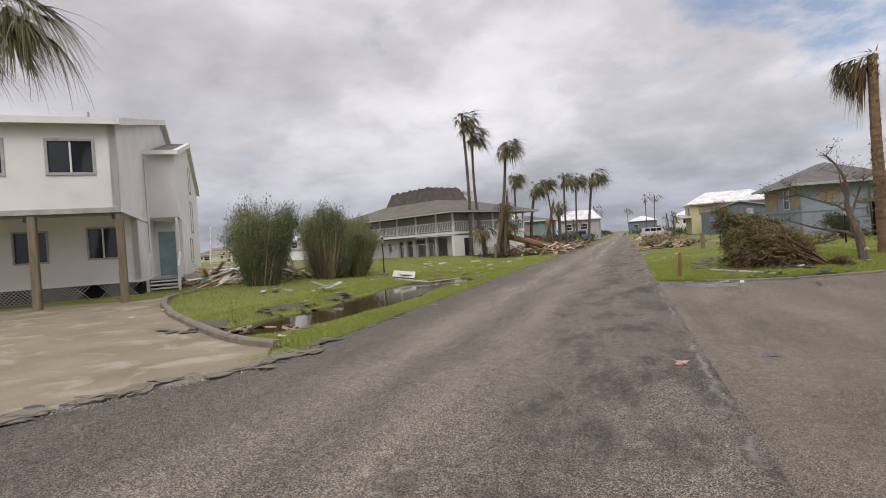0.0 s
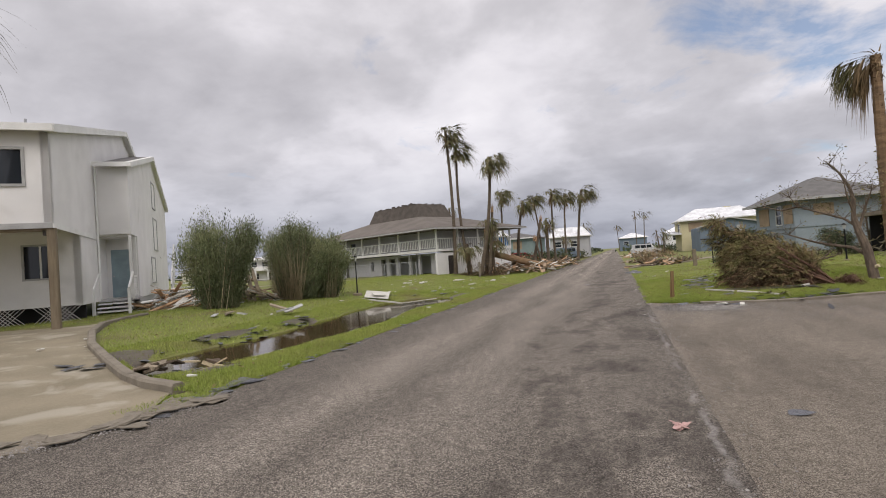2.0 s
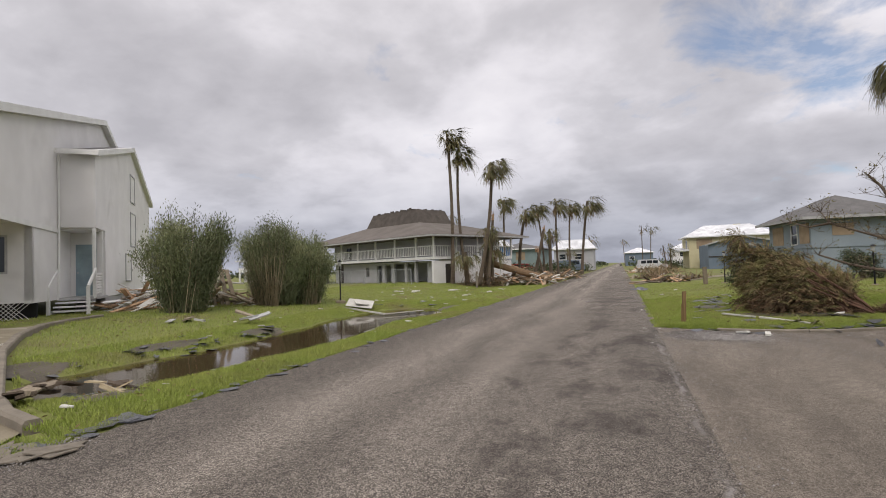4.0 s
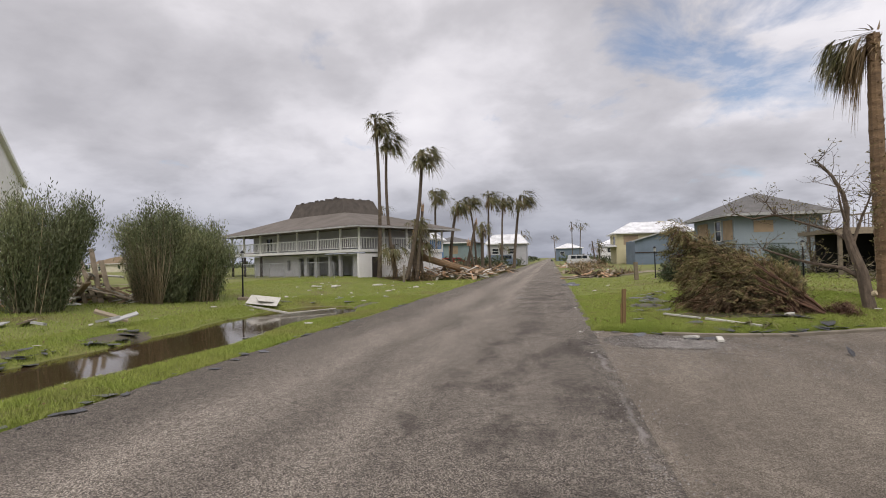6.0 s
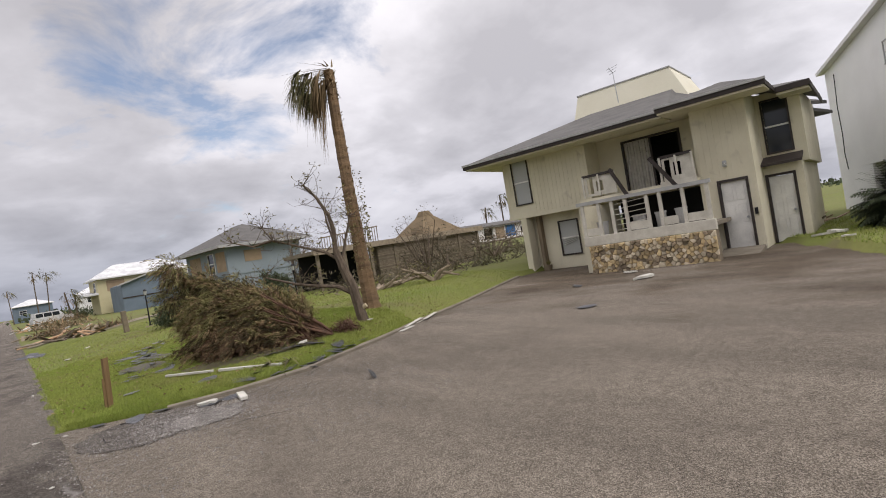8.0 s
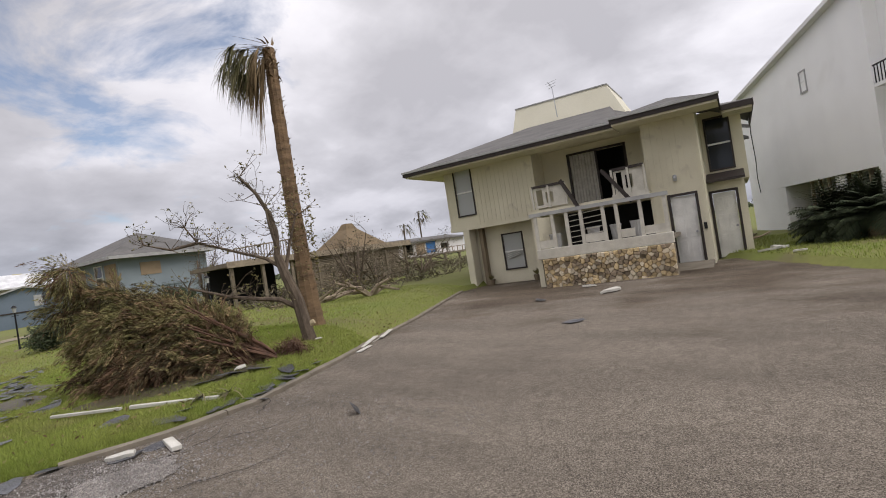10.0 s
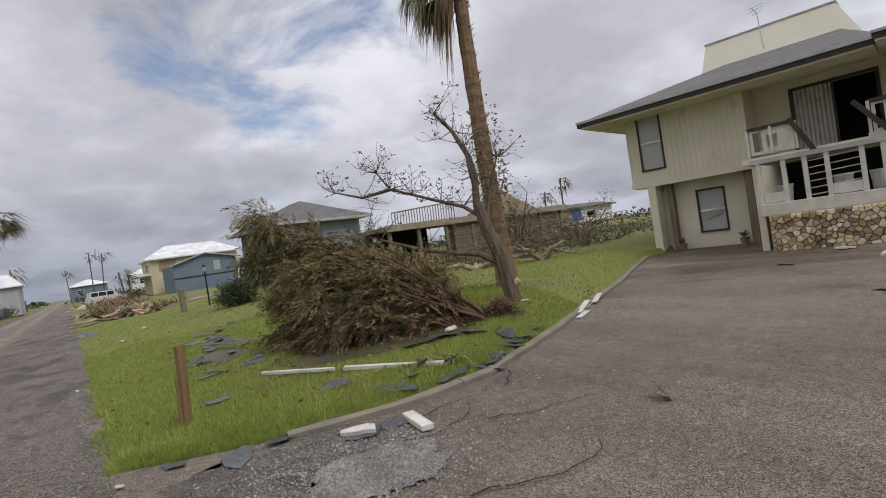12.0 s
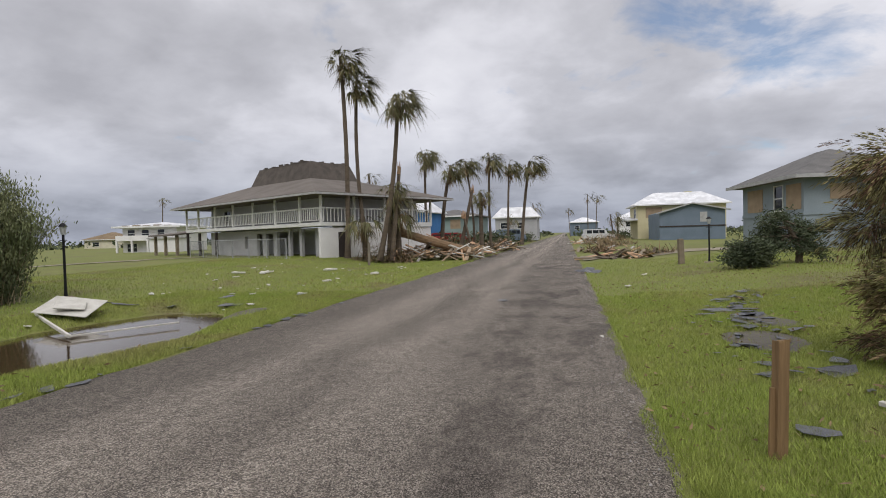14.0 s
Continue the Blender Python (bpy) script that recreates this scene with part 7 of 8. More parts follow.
def lamp_post(x, y, z, tall, label, base_r=0.22):
    ob = thing("street_lamp", Matrix.Translation((x, y, z)), label, "street lamp", "black lamp posts")
    bm = tube([(0, 0, 0), (0, 0, 0.1), (0, 0, 0.14)], [base_r, base_r * 0.95, base_r * 0.6], sides=10, jitter=0.12)
    part("base", bm, M_MORTAR, ob, "rough stone footing")
    part("pole", tube([(0, 0, 0.1), (0, 0, 0.3), (0, 0, tall * 0.85)], [0.045, 0.03, 0.026], sides=8), M_BLACK, ob)
    part("crossbar", bar((-0.1, 0, tall * 0.78), (0.1, 0, tall * 0.78), 0.018), M_BLACK, ob)
    lan = part("lantern", tube([(0, 0, tall * 0.85), (0, 0, tall * 0.95)], [0.045, 0.075], sides=6), M_GLASS_PALE, ob)
    part("cap", tube([(0, 0, tall * 0.95), (0, 0, tall * 0.985), (0, 0, tall)], [0.095, 0.05, 0.012], sides=6), M_BLACK, lan)
    return ob


lamp_post(-9.2, 27.1, 0.12, 1.85, "black garden lamp post on a stone footing by the ditch")
lamp_post(7.05, 37.3, 0.15, 1.72, "black garden lamp post on the east lawn", 0.26)
lamp_post(10.6, 30.0, 0.28, 1.55, "black garden lamp post behind the broken tree", 0.12)

stake = thing("wooden_stake", pose(3.41, 20.72, 0.1, -2, 3, 18), "square treated-wood stake leaning in the grass", "post")
bm = box(-0.036, 0.036, -0.033, 0.033, -0.15, 0.65, bevel=0.004)
for v in bm.verts:
    if v.co.z > 0.6:
        v.co.z += 0.18 * v.co.x + 0.01 * random.uniform(-1, 1)
part("shaft", bm, M_STAKE, stake)
part("split_sliver", bar((-0.042, 0.0, -0.1), (-0.039, 0.0, 0.36), 0.012, 0.055), M_STAKE, stake)
single("marker_post", box(-0.06, 0.06, -0.06, 0.06, -0.1, 0.95, bevel=0.01), M_KERB, pose(-6.75, 40.2, 0.25, 0, 1, 20), "short pale square marker post in the grass", "post")
single("marker_post", box(-0.09, 0.09, -0.09, 0.09, -0.1, 0.95, bevel=0.01), M_MORTAR, pose(6.2, 37.6, 0.15, 0, -2, 10), "short grey concrete marker post beside the lamp", "post")


def shard(rng, r, t):
    """A torn flat piece with an uneven outline and a curled corner."""
    bm = bmesh.new()
    n = rng.randint(7, 11)
    asp = rng.uniform(0.35, 0.75)
    out = []
    for i in range(n):
        a = 2 * math.pi * i / n + rng.uniform(-0.25, 0.25)
        k = r * rng.uniform(0.55, 1.2)
        out.append((k * math.cos(a), k * math.sin(a) * asp, max(0, rng.uniform(-0.6, 0.5)) * r * 0.25))
    lo = [bm.verts.new(p) for p in out]
    hi = [bm.verts.new((x, y, z + t)) for x, y, z in out]
    bm.faces.new(list(reversed(lo))); bm.faces.new(hi)
    for i in range(n):
        bm.faces.new((lo[i], lo[(i + 1) % n], hi[(i + 1) % n], hi[i]))
    return bm


def floor_z(x, y):
    if ROAD_L <= x <= ROAD_R or on_apron(x, y, -0.05):
        return 0.002
    if on_drive(x, y):
        return drive_z(x, y) + 0.01
    return ground_z(x, y) + 0.022


def scatter_shards():
    rng = random.Random(91)
    shapes = [mesh_from(shard(rng, 1.0, 0.025), "shingle_scrap", M_SLATE) for i in range(16)]

    def put(x, y, r, tilt=8, group="torn shingles on the ground", name="shingle_scrap", label="torn dark slate-grey roof shingle lying flat", shape=None):
        ob = new(name, shape or rng.choice(shapes))
        ob.matrix_world = pose(x, y, floor_z(x, y) + 0.01, rng.uniform(-tilt, tilt), rng.uniform(-tilt, tilt), rng.uniform(0, 360)) @ Matrix.Diagonal((r, r, r * 0.7, 1))
        tagged(ob, label, "debris", group)
        return ob
    # the wind-blown drift on the east lawn
    for i in range(95):
        t = rng.random()
        put(3.85 + 1.75 * t + rng.gauss(0, 0.3), 22.6 + 6.5 * t + rng.gauss(0, 0.45), 0.05 + 0.17 * rng.random() ** 2, 7)
    for x, y, r in ((3.72, 21.0, 0.16), (4.6, 20.15, 0.18), (4.95, 19.6, 0.2), (6.3, 19.75, 0.2), (6.6, 19.95, 0.24), (6.85, 20.2, 0.22), (6.05, 19.6, 0.2), (3.5, 19.42, 0.2), (3.85, 19.48, 0.14), (4.6, 18.98, 0.16), (4.3, 18.98, 0.2), (6.3, 20.6, 0.3), (5.9, 20.75, 0.24), (6.6, 20.45, 0.22), (3.15, 19.75, 0.1), (7.4, 20.25, 0.12), (5.4, 19.5, 0.16), (5.66, 19.55, 0.2), (5.9, 19.52, 0.22), (6.2, 19.7, 0.2), (6.45, 19.75, 0.17), (6.75, 19.95, 0.2), (7.0, 20.05, 0.15), (5.2, 19.75, 0.14)):
        put(x, y, r)
    # along the west verge and the ditch
    for i in range(46):
        y = rng.uniform(10.5, 30)
        put(-2.8 + rng.gauss(0, 0.09), y, rng.uniform(0.05, 0.17), 3)
    for i in range(84):
        put(-6.7 + rng.gauss(0, 0.35) if i % 2 else -4.3 + rng.gauss(0, 0.2), rng.uniform(12.0, 20.5), rng.uniform(0.06, 0.26))
    for x, y, r in ((-6.1, 28.7, 0.3), (-7.7, 27.1, 0.4), (-4.4, 29.3, 0.16), (-5.2, 27.6, 0.35), (-6.6, 27.4, 0.25)):
        put(x, y, r)
    # broken sheets and slates packed along the drive's edge
    for i in range(34):
        y = rng.uniform(6.6, 11.6)
        put(-2.9 + rng.gauss(0, 0.12) - 0.52 * max(0, 9.7 - y), y, rng.uniform(0.06, 0.22), 3)
    crust = [mesh_from(shard(rng, 1.0, 0.06), "concrete_crust", M_KERB) for i in range(5)]
    for i in range(60):
        y = rng.uniform(6.4, 10.6)
        put(-2.95 + rng.gauss(0, 0.12) - 0.52 * max(0, 9.7 - y), y, rng.uniform(0.08, 0.28), 4, "broken crusts along the drive", "concrete_crust", "flat broken crust of pale concrete and mud", rng.choice(crust))
    # on the paving
    put(3.4, 10.55, 0.1, 12, label="crumpled dark scrap lying on the asphalt")
    ob = put(5.95, 17.6, 0.17, 5, label="dark torn shingle standing up on the asphalt")
    ob.matrix_world = pose(5.95, 17.6, 0.055, 52, 10, 40) @ Matrix.Diagonal((0.11, 0.12, 0.07, 1))
    put(13.2, 19.6, 0.25, 2, label="flat dark shingle on the forecourt")
    put(0.8, 28.5, 0.2, 10)
    put(10.43, 17.4, 0.2, 2)
    for i in range(5):
        put(2.85 + rng.uniform(-0.2, 0.25), 36.4 + rng.uniform(-0.7, 0.7), rng.uniform(0.15, 0.35), 25)
    # pale scraps
    pale = [mesh_from(shard(rng, 1.0, 0.25), "board_scrap", M_FOAM) for i in range(6)]
    P = dict(group="pale board scraps", name="board_scrap", label="chalky white broken board scrap")
    put(4.3, 19.03, 0.18, 6, shape=pale[0], **P)
    for x, y, r in ((2.5, 19.73, 0.05), (2.8, 19.65, 0.045), (2.62, 24.6, 0.06), (6.5, 20.8, 0.13), (7.6, 24.3, 0.2), (2.55, 17.5, 0.03), (-9.8, 34.6, 0.3), (-9.1, 35.3, 0.3), (-4.4, 29.4, 0.14), (13.9, 18.2, 0.3), (15.2, 19.3, 0.2), (18.6, 15.7, 0.3), (17.4, 15.0, 0.2), (19.3, 15.6, 0.3), (8.2, 21.2, 0.07), (7.3, 24.6, 0.05), (-5.4, 33, 0.2), (-4.9, 36, 0.3), (-7.6, 38, 0.35), (3.6, 30.5, 0.1), (4.4, 33.5, 0.12)):
        put(x, y, r, 6, shape=rng.choice(pale), **P)
    for i in range(70):
        x = rng.uniform(-10.5, -3.4)
        put(x, rng.uniform(11, 42), 0.03 + 0.11 * rng.random() ** 2, 8, shape=rng.choice(pale), **P)
    lumps = bmesh.new()
    for k in range(9):
        piece = shard(rng, rng.uniform(0.03, 0.07), 0.006)
        turned(piece, pose(rng.gauss(0, 0.055), rng.gauss(0, 0.035), 0.004 + 0.004 * k, rng.uniform(-25, 25), rng.uniform(-25, 25), rng.uniform(0, 360)))
        tmp = bpy.data.meshes.new("lump")
        piece.to_mesh(tmp)
        piece.free()
        lumps.from_mesh(tmp)
        bpy.data.meshes.remove(tmp)
    pink = new("insulation_scrap", mesh_from(lumps, "insulation_scrap", M_PINK))
    pink.matrix_world = pose(2.46, 10.1, 0.004, 4, -5, 20)
    tagged(pink, "torn pink insulation scrap on the asphalt", "debris")


scatter_shards()


def plank(name, a, b, w, t, material, label, category="board", group=""):
    """One loose board from a to b."""
    a, b = Vector(a), Vector(b)
    bm = bar((0, 0, 0), b - a, w, t, bevel=min(w, t) * 0.12)
    return single(name, bm, material, Matrix.Translation(a), label, category, group)


WB = "white painted trim boards"
plank("white_board", (4.33, 21.5, 0.165), (4.86, 20.72, 0.16), 0.05, 0.035, M_FOAM, "long white painted board half sunk in grass", group=WB)
plank("white_board", (4.93, 20.62, 0.16), (5.63, 19.78, 0.12), 0.06, 0.045, M_FOAM, "long white painted board lying near the kerb", group=WB)
plank("white_board", (4.70, 19.0, 0.03), (4.62, 18.6, 0.03), 0.095, 0.045, M_FOAM, "short white block of trim on the asphalt", group=WB)
for i, (x, y, n) in enumerate(((8.3, 20.3, 0.55), (8.55, 20.5, 0.9), (9.0, 20.78, 0.8), (9.35, 20.85, 0.7))):
    plank("white_board", (x, y, 0.014 + 0.02 * (i % 2)), (x + 0.87 * n, y + (0.42 + 0.1 * (i % 2)) * n, 0.014 + 0.05 * (i % 2)), 0.085, 0.014, M_FOAM, "broken white boards lying along the kerb", group=WB)
plank("white_board", (-8.2, 25.55, 0.08), (-5.85, 24.2, -0.06), 0.045, 0.06, M_FOAM, "long white rail lying into the ditch", group=WB)
plank("white_board", (-5.85, 24.2, -0.06), (-4.9, 25.6, -0.05), 0.025, 0.03, M_FOAM, "thin white rail in the ditch water", group=WB)
single("plasterboard_sheet", box(-0.5, 0.5, -0.42, 0.42, 0, 0.02, bevel=0.005), M_FOAM, pose(-7.6, 25.8, 0.2, 16, 8, 20), "large torn white panel tilted at the ditch edge", "board")
single("plasterboard_sheet", box(-0.26, 0.26, -0.2, 0.2, 0, 0.025, bevel=0.006), M_FOAM, pose(-7.5, 25.7, 0.235, 16, 8, 44), "smaller broken white panel lying on another", "board")


def fronds_on_grass():
    rng = random.Random(8)
    for x, y, z in ((5.75, 19.75, 0.13), (5.5, 19.9, 0.15)):
        vs, fs = [], []
        for k in range(30):
            strip_leaf(vs, fs, Vector((0, 0, 0.02)), Vector((rng.uniform(-1, 0.2), rng.uniform(-0.3, 1), rng.uniform(0.0, 0.35))), rng.uniform(0.2, 0.42), 0.016, rng.uniform(1.0, 2.4), seg=4)
        ob = new("palm_frond", mesh_py("palm_frond", vs, fs, M_FROND))
        ob.location = (x, y, z)
        tagged(ob, "fallen green palm frond at the kerb", "debris", "fallen palm fronds")


fronds_on_grass()


def debris_pile(base, size, n, seed, label, mats, lengths=(0.6, 2.2)):
    """A heap of splintered boards, each a part."""
    rng = random.Random(seed)
    ob = thing("debris_pile", Matrix.Translation(base), label, "debris")
    unit = {m.name: mesh_from(box(-0.5, 0.5, -0.5, 0.5, -0.5, 0.5), "plank", m) for m in mats}
    for i in range(n):
        p = part("plank", unit[rng.choice(mats).name], None, ob)
        u = math.sqrt(rng.random())
        a = rng.uniform(0, 2 * math.pi)
        p.matrix_local = pose(size[0] * u * math.cos(a), size[1] * u * math.sin(a), size[2] * (1 - u) * rng.random() + 0.06, rng.uniform(-18, 18), rng.uniform(-28, 28), rng.uniform(0, 180)) @ Matrix.Diagonal((rng.uniform(*lengths), rng.uniform(0.08, 0.22), rng.uniform(0.02, 0.06), 1))
    return ob


debris_pile((-5.2, 47.0, 0.25), (2.6, 1.6, 1.0), 130, 101, "heap of splintered boards and palm wreckage by the road", [M_WOOD, M_WOOD_RAW, M_WOOD_RAW, M_PALM_BARK_GREY, M_PLYWOOD, M_FOAM], (0.5, 2.0))
debris_pile((-3.6, 52.0, 0.2), (1.3, 3.0, 0.7), 80, 102, "roadside heap of broken boards and sheeting", [M_WOOD, M_FOAM, M_WOOD_RAW, M_PALM_BARK_GREY, M_FROND_DEAD], (0.4, 1.8))
debris_pile((-3.4, 64.0, 0.2), (1.2, 6.0, 0.8), 110, 103, "long roadside line of wreckage and branches", [M_WOOD, M_WOOD_RAW, M_BARK, M_FROND_DEAD, M_FOAM], (0.5, 2.4))
debris_pile((-15.4, 23.4, 0.25), (2.4, 1.6, 1.1), 110, 104, "pile of broken boards beside the white house", [M_WOOD, M_FOAM, M_WOOD_RAW, M_WHITE_TRIM])
debris_pile((-12.9, 24.6, 0.25), (1.6, 1.2, 1.3), 50, 105, "heap of broken fence boards between the shrubs", [M_PLYWOOD, M_WOOD, M_FOAM])
debris_pile((4.6, 44.5, 0.1), (1.9, 1.4, 0.18), 30, 106, "scattered planks on the east verge", [M_WOOD, M_WOOD_POST, M_WOOD_RAW, M_BARK])
debris_pile((5.4, 58.0, 0.05), (2.6, 6.0, 0.12), 60, 107, "wide scatter of boards and roofing on the east verge", [M_WOOD, M_WOOD_POST, M_WOOD_RAW, M_BARK, M_TRIM_GREY], (0.3, 1.4))
debris_pile((5.2, 84.0, 0.05), (2.6, 8.0, 0.8), 70, 108, "roadside wreckage in front of the parked vehicle", [M_FOAM, M_WOOD, M_WOOD_POST, M_WOOD_RAW])
debris_pile((24.5, 17.8, 0.1), (1.6, 0.8, 0.5), 30, 109, "storm debris between the two eastern buildings", [M_WOOD, M_FOAM, M_PLYWOOD], (0.4, 1.2))
debris_pile((-4.7, 12.6, -0.06), (0.7, 0.5, 0.06), 9, 110, "small sticks and bark washed up in the ditch", [M_WOOD, M_BARK, M_CANE], (0.15, 0.5))
debris_pile((-4.9, 12.1, 0.02), (0.35, 0.45, 0.12), 11, 111, "dark clump of sticks against the kerb", [M_BARK, M_BARK, M_WOOD], (0.15, 0.45))
debris_pile((-8.6, 19.4, 0.2), (1.6, 1.2, 0.05), 7, 112, "flat grey boards strewn on the grass", [M_WOOD, M_TRIM_GREY], (0.2, 0.9))
for i, (x, y, dx, dy, tall) in enumerate(((-12.7, 24.2, -0.9, 0.2, 1.7), (-12.4, 24.1, -0.8, 0.4, 1.9), (-12.9, 24.0, -0.5, 0.1, 1.3), (-13.2, 23.8, 0.5, 0.2, 1.0), (-13.6, 23.7, 0.7, 0.1, 0.8), (-12.2, 24.3, -0.7, 0.3, 1.5))):
    plank("fence_board", (x, y, 0.2), (x + dx, y + dy, 0.2 + tall), 0.16, 0.025, M_WOOD, "grey-brown fence board leaning in the shrubs", group="leaning fence boards")
fallen = thing("fallen_palm_trunk", Matrix.Translation((-7.0, 45.6, 1.7)), "fallen splintered palm trunk lying across the debris", "fallen tree")
part("trunk", palm_trunk((0, 0, 0), (3.9, 1.5, -1.3), 0.2, 0.26, random.Random(4)), M_PALM_BARK, fallen)
part("split_end", bar((0.1, 0, 0.1), (-0.5, -0.2, 1.9), 0.14, 0.05), M_WOOD_RAW, fallen, "bright splintered wood")


def broken_stair():
    h = thing("outdoor_stair", rot_z(-18.0, 25.3, 40), "white outdoor stair with lattice panels behind the white house", "staircase")
    for i in range(9):
        part("step", box(0.05, 0.95, i * 0.22, i * 0.22 + 0.24, 0.4 + i * 0.2, 0.45 + i * 0.2), M_WHITE_TRIM, h)
    for x in (0.0, 1.0):
        part("stringer", bar((x, -0.1, 0.25), (x, 2.1, 2.3), 0.05, 0.22), M_WHITE_TRIM, h)
        part("handrail", bar((x, -0.1, 1.2), (x, 2.1, 3.2), 0.06, 0.1), M_WHITE_TRIM, h)
        for i in range(5):
            part("rail_post", box(x - 0.03, x + 0.03, i * 0.5, i * 0.5 + 0.06, 0.3 + i * 0.45, 1.3 + i * 0.45), M_WHITE_TRIM, h)
    lt = bmesh.new()
    for i in range(8):
        bar((0.0 + i * 0.12, 2.15, 2.3), (0.5 + i * 0.12, 2.15, 3.1), 0.03, 0.01, lt)
        bar((0.5 + i * 0.12, 2.15, 2.3), (0.0 + i * 0.12, 2.15, 3.1), 0.03, 0.01, lt)
    part("lattice", lt, M_WHITE_TRIM, h)
    pn = thing("lattice_panel", pose(-16.2, 24.6, 0.3, 62, 8, 55), "broken white lattice deck panel leaning on rubble", "panel")
    part("frame", wall_with_holes(-1.1, 1.1, -0.05, 1.3, -0.02, 0.03, [(-1.0, 1.0, 0.05, 0.5)]), M_WHITE_TRIM, pn)
    lt = bmesh.new()
    for i in range(14):
        bar((-1.0 + i * 0.13, 0.0, 0.05), (-0.8 + i * 0.13, 0.0, 0.5), 0.03, 0.01, lt)
    part("lattice", lt, M_WHITE_TRIM, pn)
    ac = thing("air_conditioner", rot_z(-15.9, 25.9, 40), "grey metal air-conditioning unit beside the house", "air conditioner")
    part("case", box(-0.4, 0.4, -0.4, 0.4, 0.25, 1.1, bevel=0.03), M_TRIM_GREY, ac)
    for i in range(7):
        part("louvre", box(-0.36, 0.36, -0.415, -0.4, 0.35 + i * 0.1, 0.38 + i * 0.1), M_BLACK, ac)


broken_stair()


def car(m, paint, label, L=4.6, H=1.75, W=1.8):
    c = thing("car", m, label, "car")
    prof = [(-L / 2, 0.35), (-L / 2, 0.95), (-L * 0.46, 1.05), (-L * 0.44, H), (L * 0.16, H), (L * 0.27, 1.05), (L / 2 - 0.08, 0.92), (L / 2, 0.35)]
    bm = bmesh.new()
    a = [bm.verts.new((x, -W / 2, z)) for x, z in prof]
    b = [bm.verts.new((x, W / 2, z)) for x, z in prof]
    n = len(prof)
    bm.faces.new(a); bm.faces.new(list(reversed(b)))
    for i in range(n):
        bm.faces.new((a[i], b[i], b[(i + 1) % n], a[(i + 1) % n]))
    bmesh.ops.recalc_face_normals(bm, faces=bm.faces)
    bmesh.ops.bevel(bm, geom=list(bm.edges), offset=0.06, segments=2, affect="EDGES")
    part("body", bm, paint, c)
    for x0, x1 in ((-L * 0.42, -L * 0.25), (-L * 0.23, -L * 0.04), (-L * 0.02, L * 0.15)):
        for s in (-1, 1):
            part("window", box(x0, x1, s * (W / 2 + 0.002) - 0.008, s * (W / 2 + 0.002) + 0.008, 1.12, H - 0.14), M_GLASS, c)
    part("windscreen", bar((L * 0.262, 0, 1.12), (L * 0.182, 0, H - 0.1), W * 0.8, 0.02), M_GLASS, c)
    for x in (-L * 0.3, L * 0.31):
        for s in (-1, 1):
            w = part("wheel", tube([(x, s * (W / 2 - 0.2), 0.33), (x, s * (W / 2 + 0.02), 0.33)], [0.33, 0.33], sides=16), M_RUBBER, c)
            part("rim", tube([(x, s * (W / 2 + 0.02), 0.33), (x, s * (W / 2 + 0.035), 0.33)], [0.2, 0.19], sides=12), M_METAL, w)
    for s in (-1, 1):
        part("headlight", box(L / 2 - 0.06, L / 2 + 0.01, s * W * 0.36 - 0.16, s * W * 0.36 + 0.16, 0.68, 0.84, bevel=0.02), M_GLASS_PALE, c)
    return c


car(pose(6.9, 100, 0.05, 0, 0, 12), M_CAR, "white sport utility vehicle parked on the far verge")
car(pose(-8.9, 68, 0.3, 0, 0, 20), M_CAR_RED, "dark red car half hidden behind debris", 4.4, 1.4)
car(pose(-4.6, 84, 0.3, 0, 0, 60), M_BLUE_DARK, "dark vehicle parked among the palms", 4.4, 1.7)

# ---- houses further off ----
h = hip_house("bright_blue_house", rot_z(-16.6, 72, -10), 0, 2.6, 0, 9, 0.3, 4.1, 5.7, 0.4, M_BLUE_BRIGHT, M_METAL_ROOF, "bright blue house with a white-edged gable behind palms", [("f", 0.5, 1.1, 2.4, 3.6, "g"), ("f", 1.5, 2.1, 1.0, 1.9, "g")])
h = hip_house("green_house", rot_z(-16.6, 86, -6), 0, 7.0, 0, 8, 0.3, 3.9, 5.0, 0.5, M_TEAL, M_SHINGLE, "faded green house half hidden by wreckage", [("f", 1.0, 2.2, 2.4, 3.4, "g"), ("f", 4.0, 5.2, 2.4, 3.4, "p")])
h = hip_house("white_roofed_house", rot_z(-10.2, 112, 0), 0, 7.4, 0, 9, 0.2, 4.3, 6.2, 0.5, M_GREY_SIDING, M_METAL_ROOF, "grey house with a bright white metal roof", [("f", 1.0, 2.2, 2.4, 3.4, "g"), ("f", 4.0, 5.2, 2.4, 3.4, "g")], inset=1.6)
h = hip_house("white_villa", rot_z(-48.0, 68, 14), 0.4, 6.6, 0, 8, 0.2, 3.3, 3.95, 0.8, M_WHITE, M_METAL_ROOF, "white two-storey villa with a storm-torn pale roof across the field", [("f", 1.0, 1.8, 2.2, 3.0, "g"), ("f", 2.6, 3.4, 2.2, 3.0, "g"), ("f", 4.4, 5.2, 2.2, 3.0, "g"), ("f", 0.9, 2.0, 0.5, 1.4, "g"), ("f", 3.4, 4.4, 0.3, 1.4, "g")])
part("balcony", box(0.2, 3.9, -1.1, 0.0, 1.75, 1.9), M_WHITE, h)
part("balcony_wall", box(0.2, 3.9, -1.1, -1.0, 1.9, 2.35), M_WHITE, h)
for x in (0.3, 2.0, 3.8):
    part("porch_post", box(x - 0.1, x + 0.1, -1.1, -0.9, 0.2, 1.75), M_WHITE, h)
part("garage_wing", box(4.8, 8.0, -2.6, 0.0, 0.2, 1.9), M_WHITE, h)
part("garage_roof", box(4.6, 8.2, -2.8, 0.0, 1.9, 2.05), M_TRIM_GREY, h)
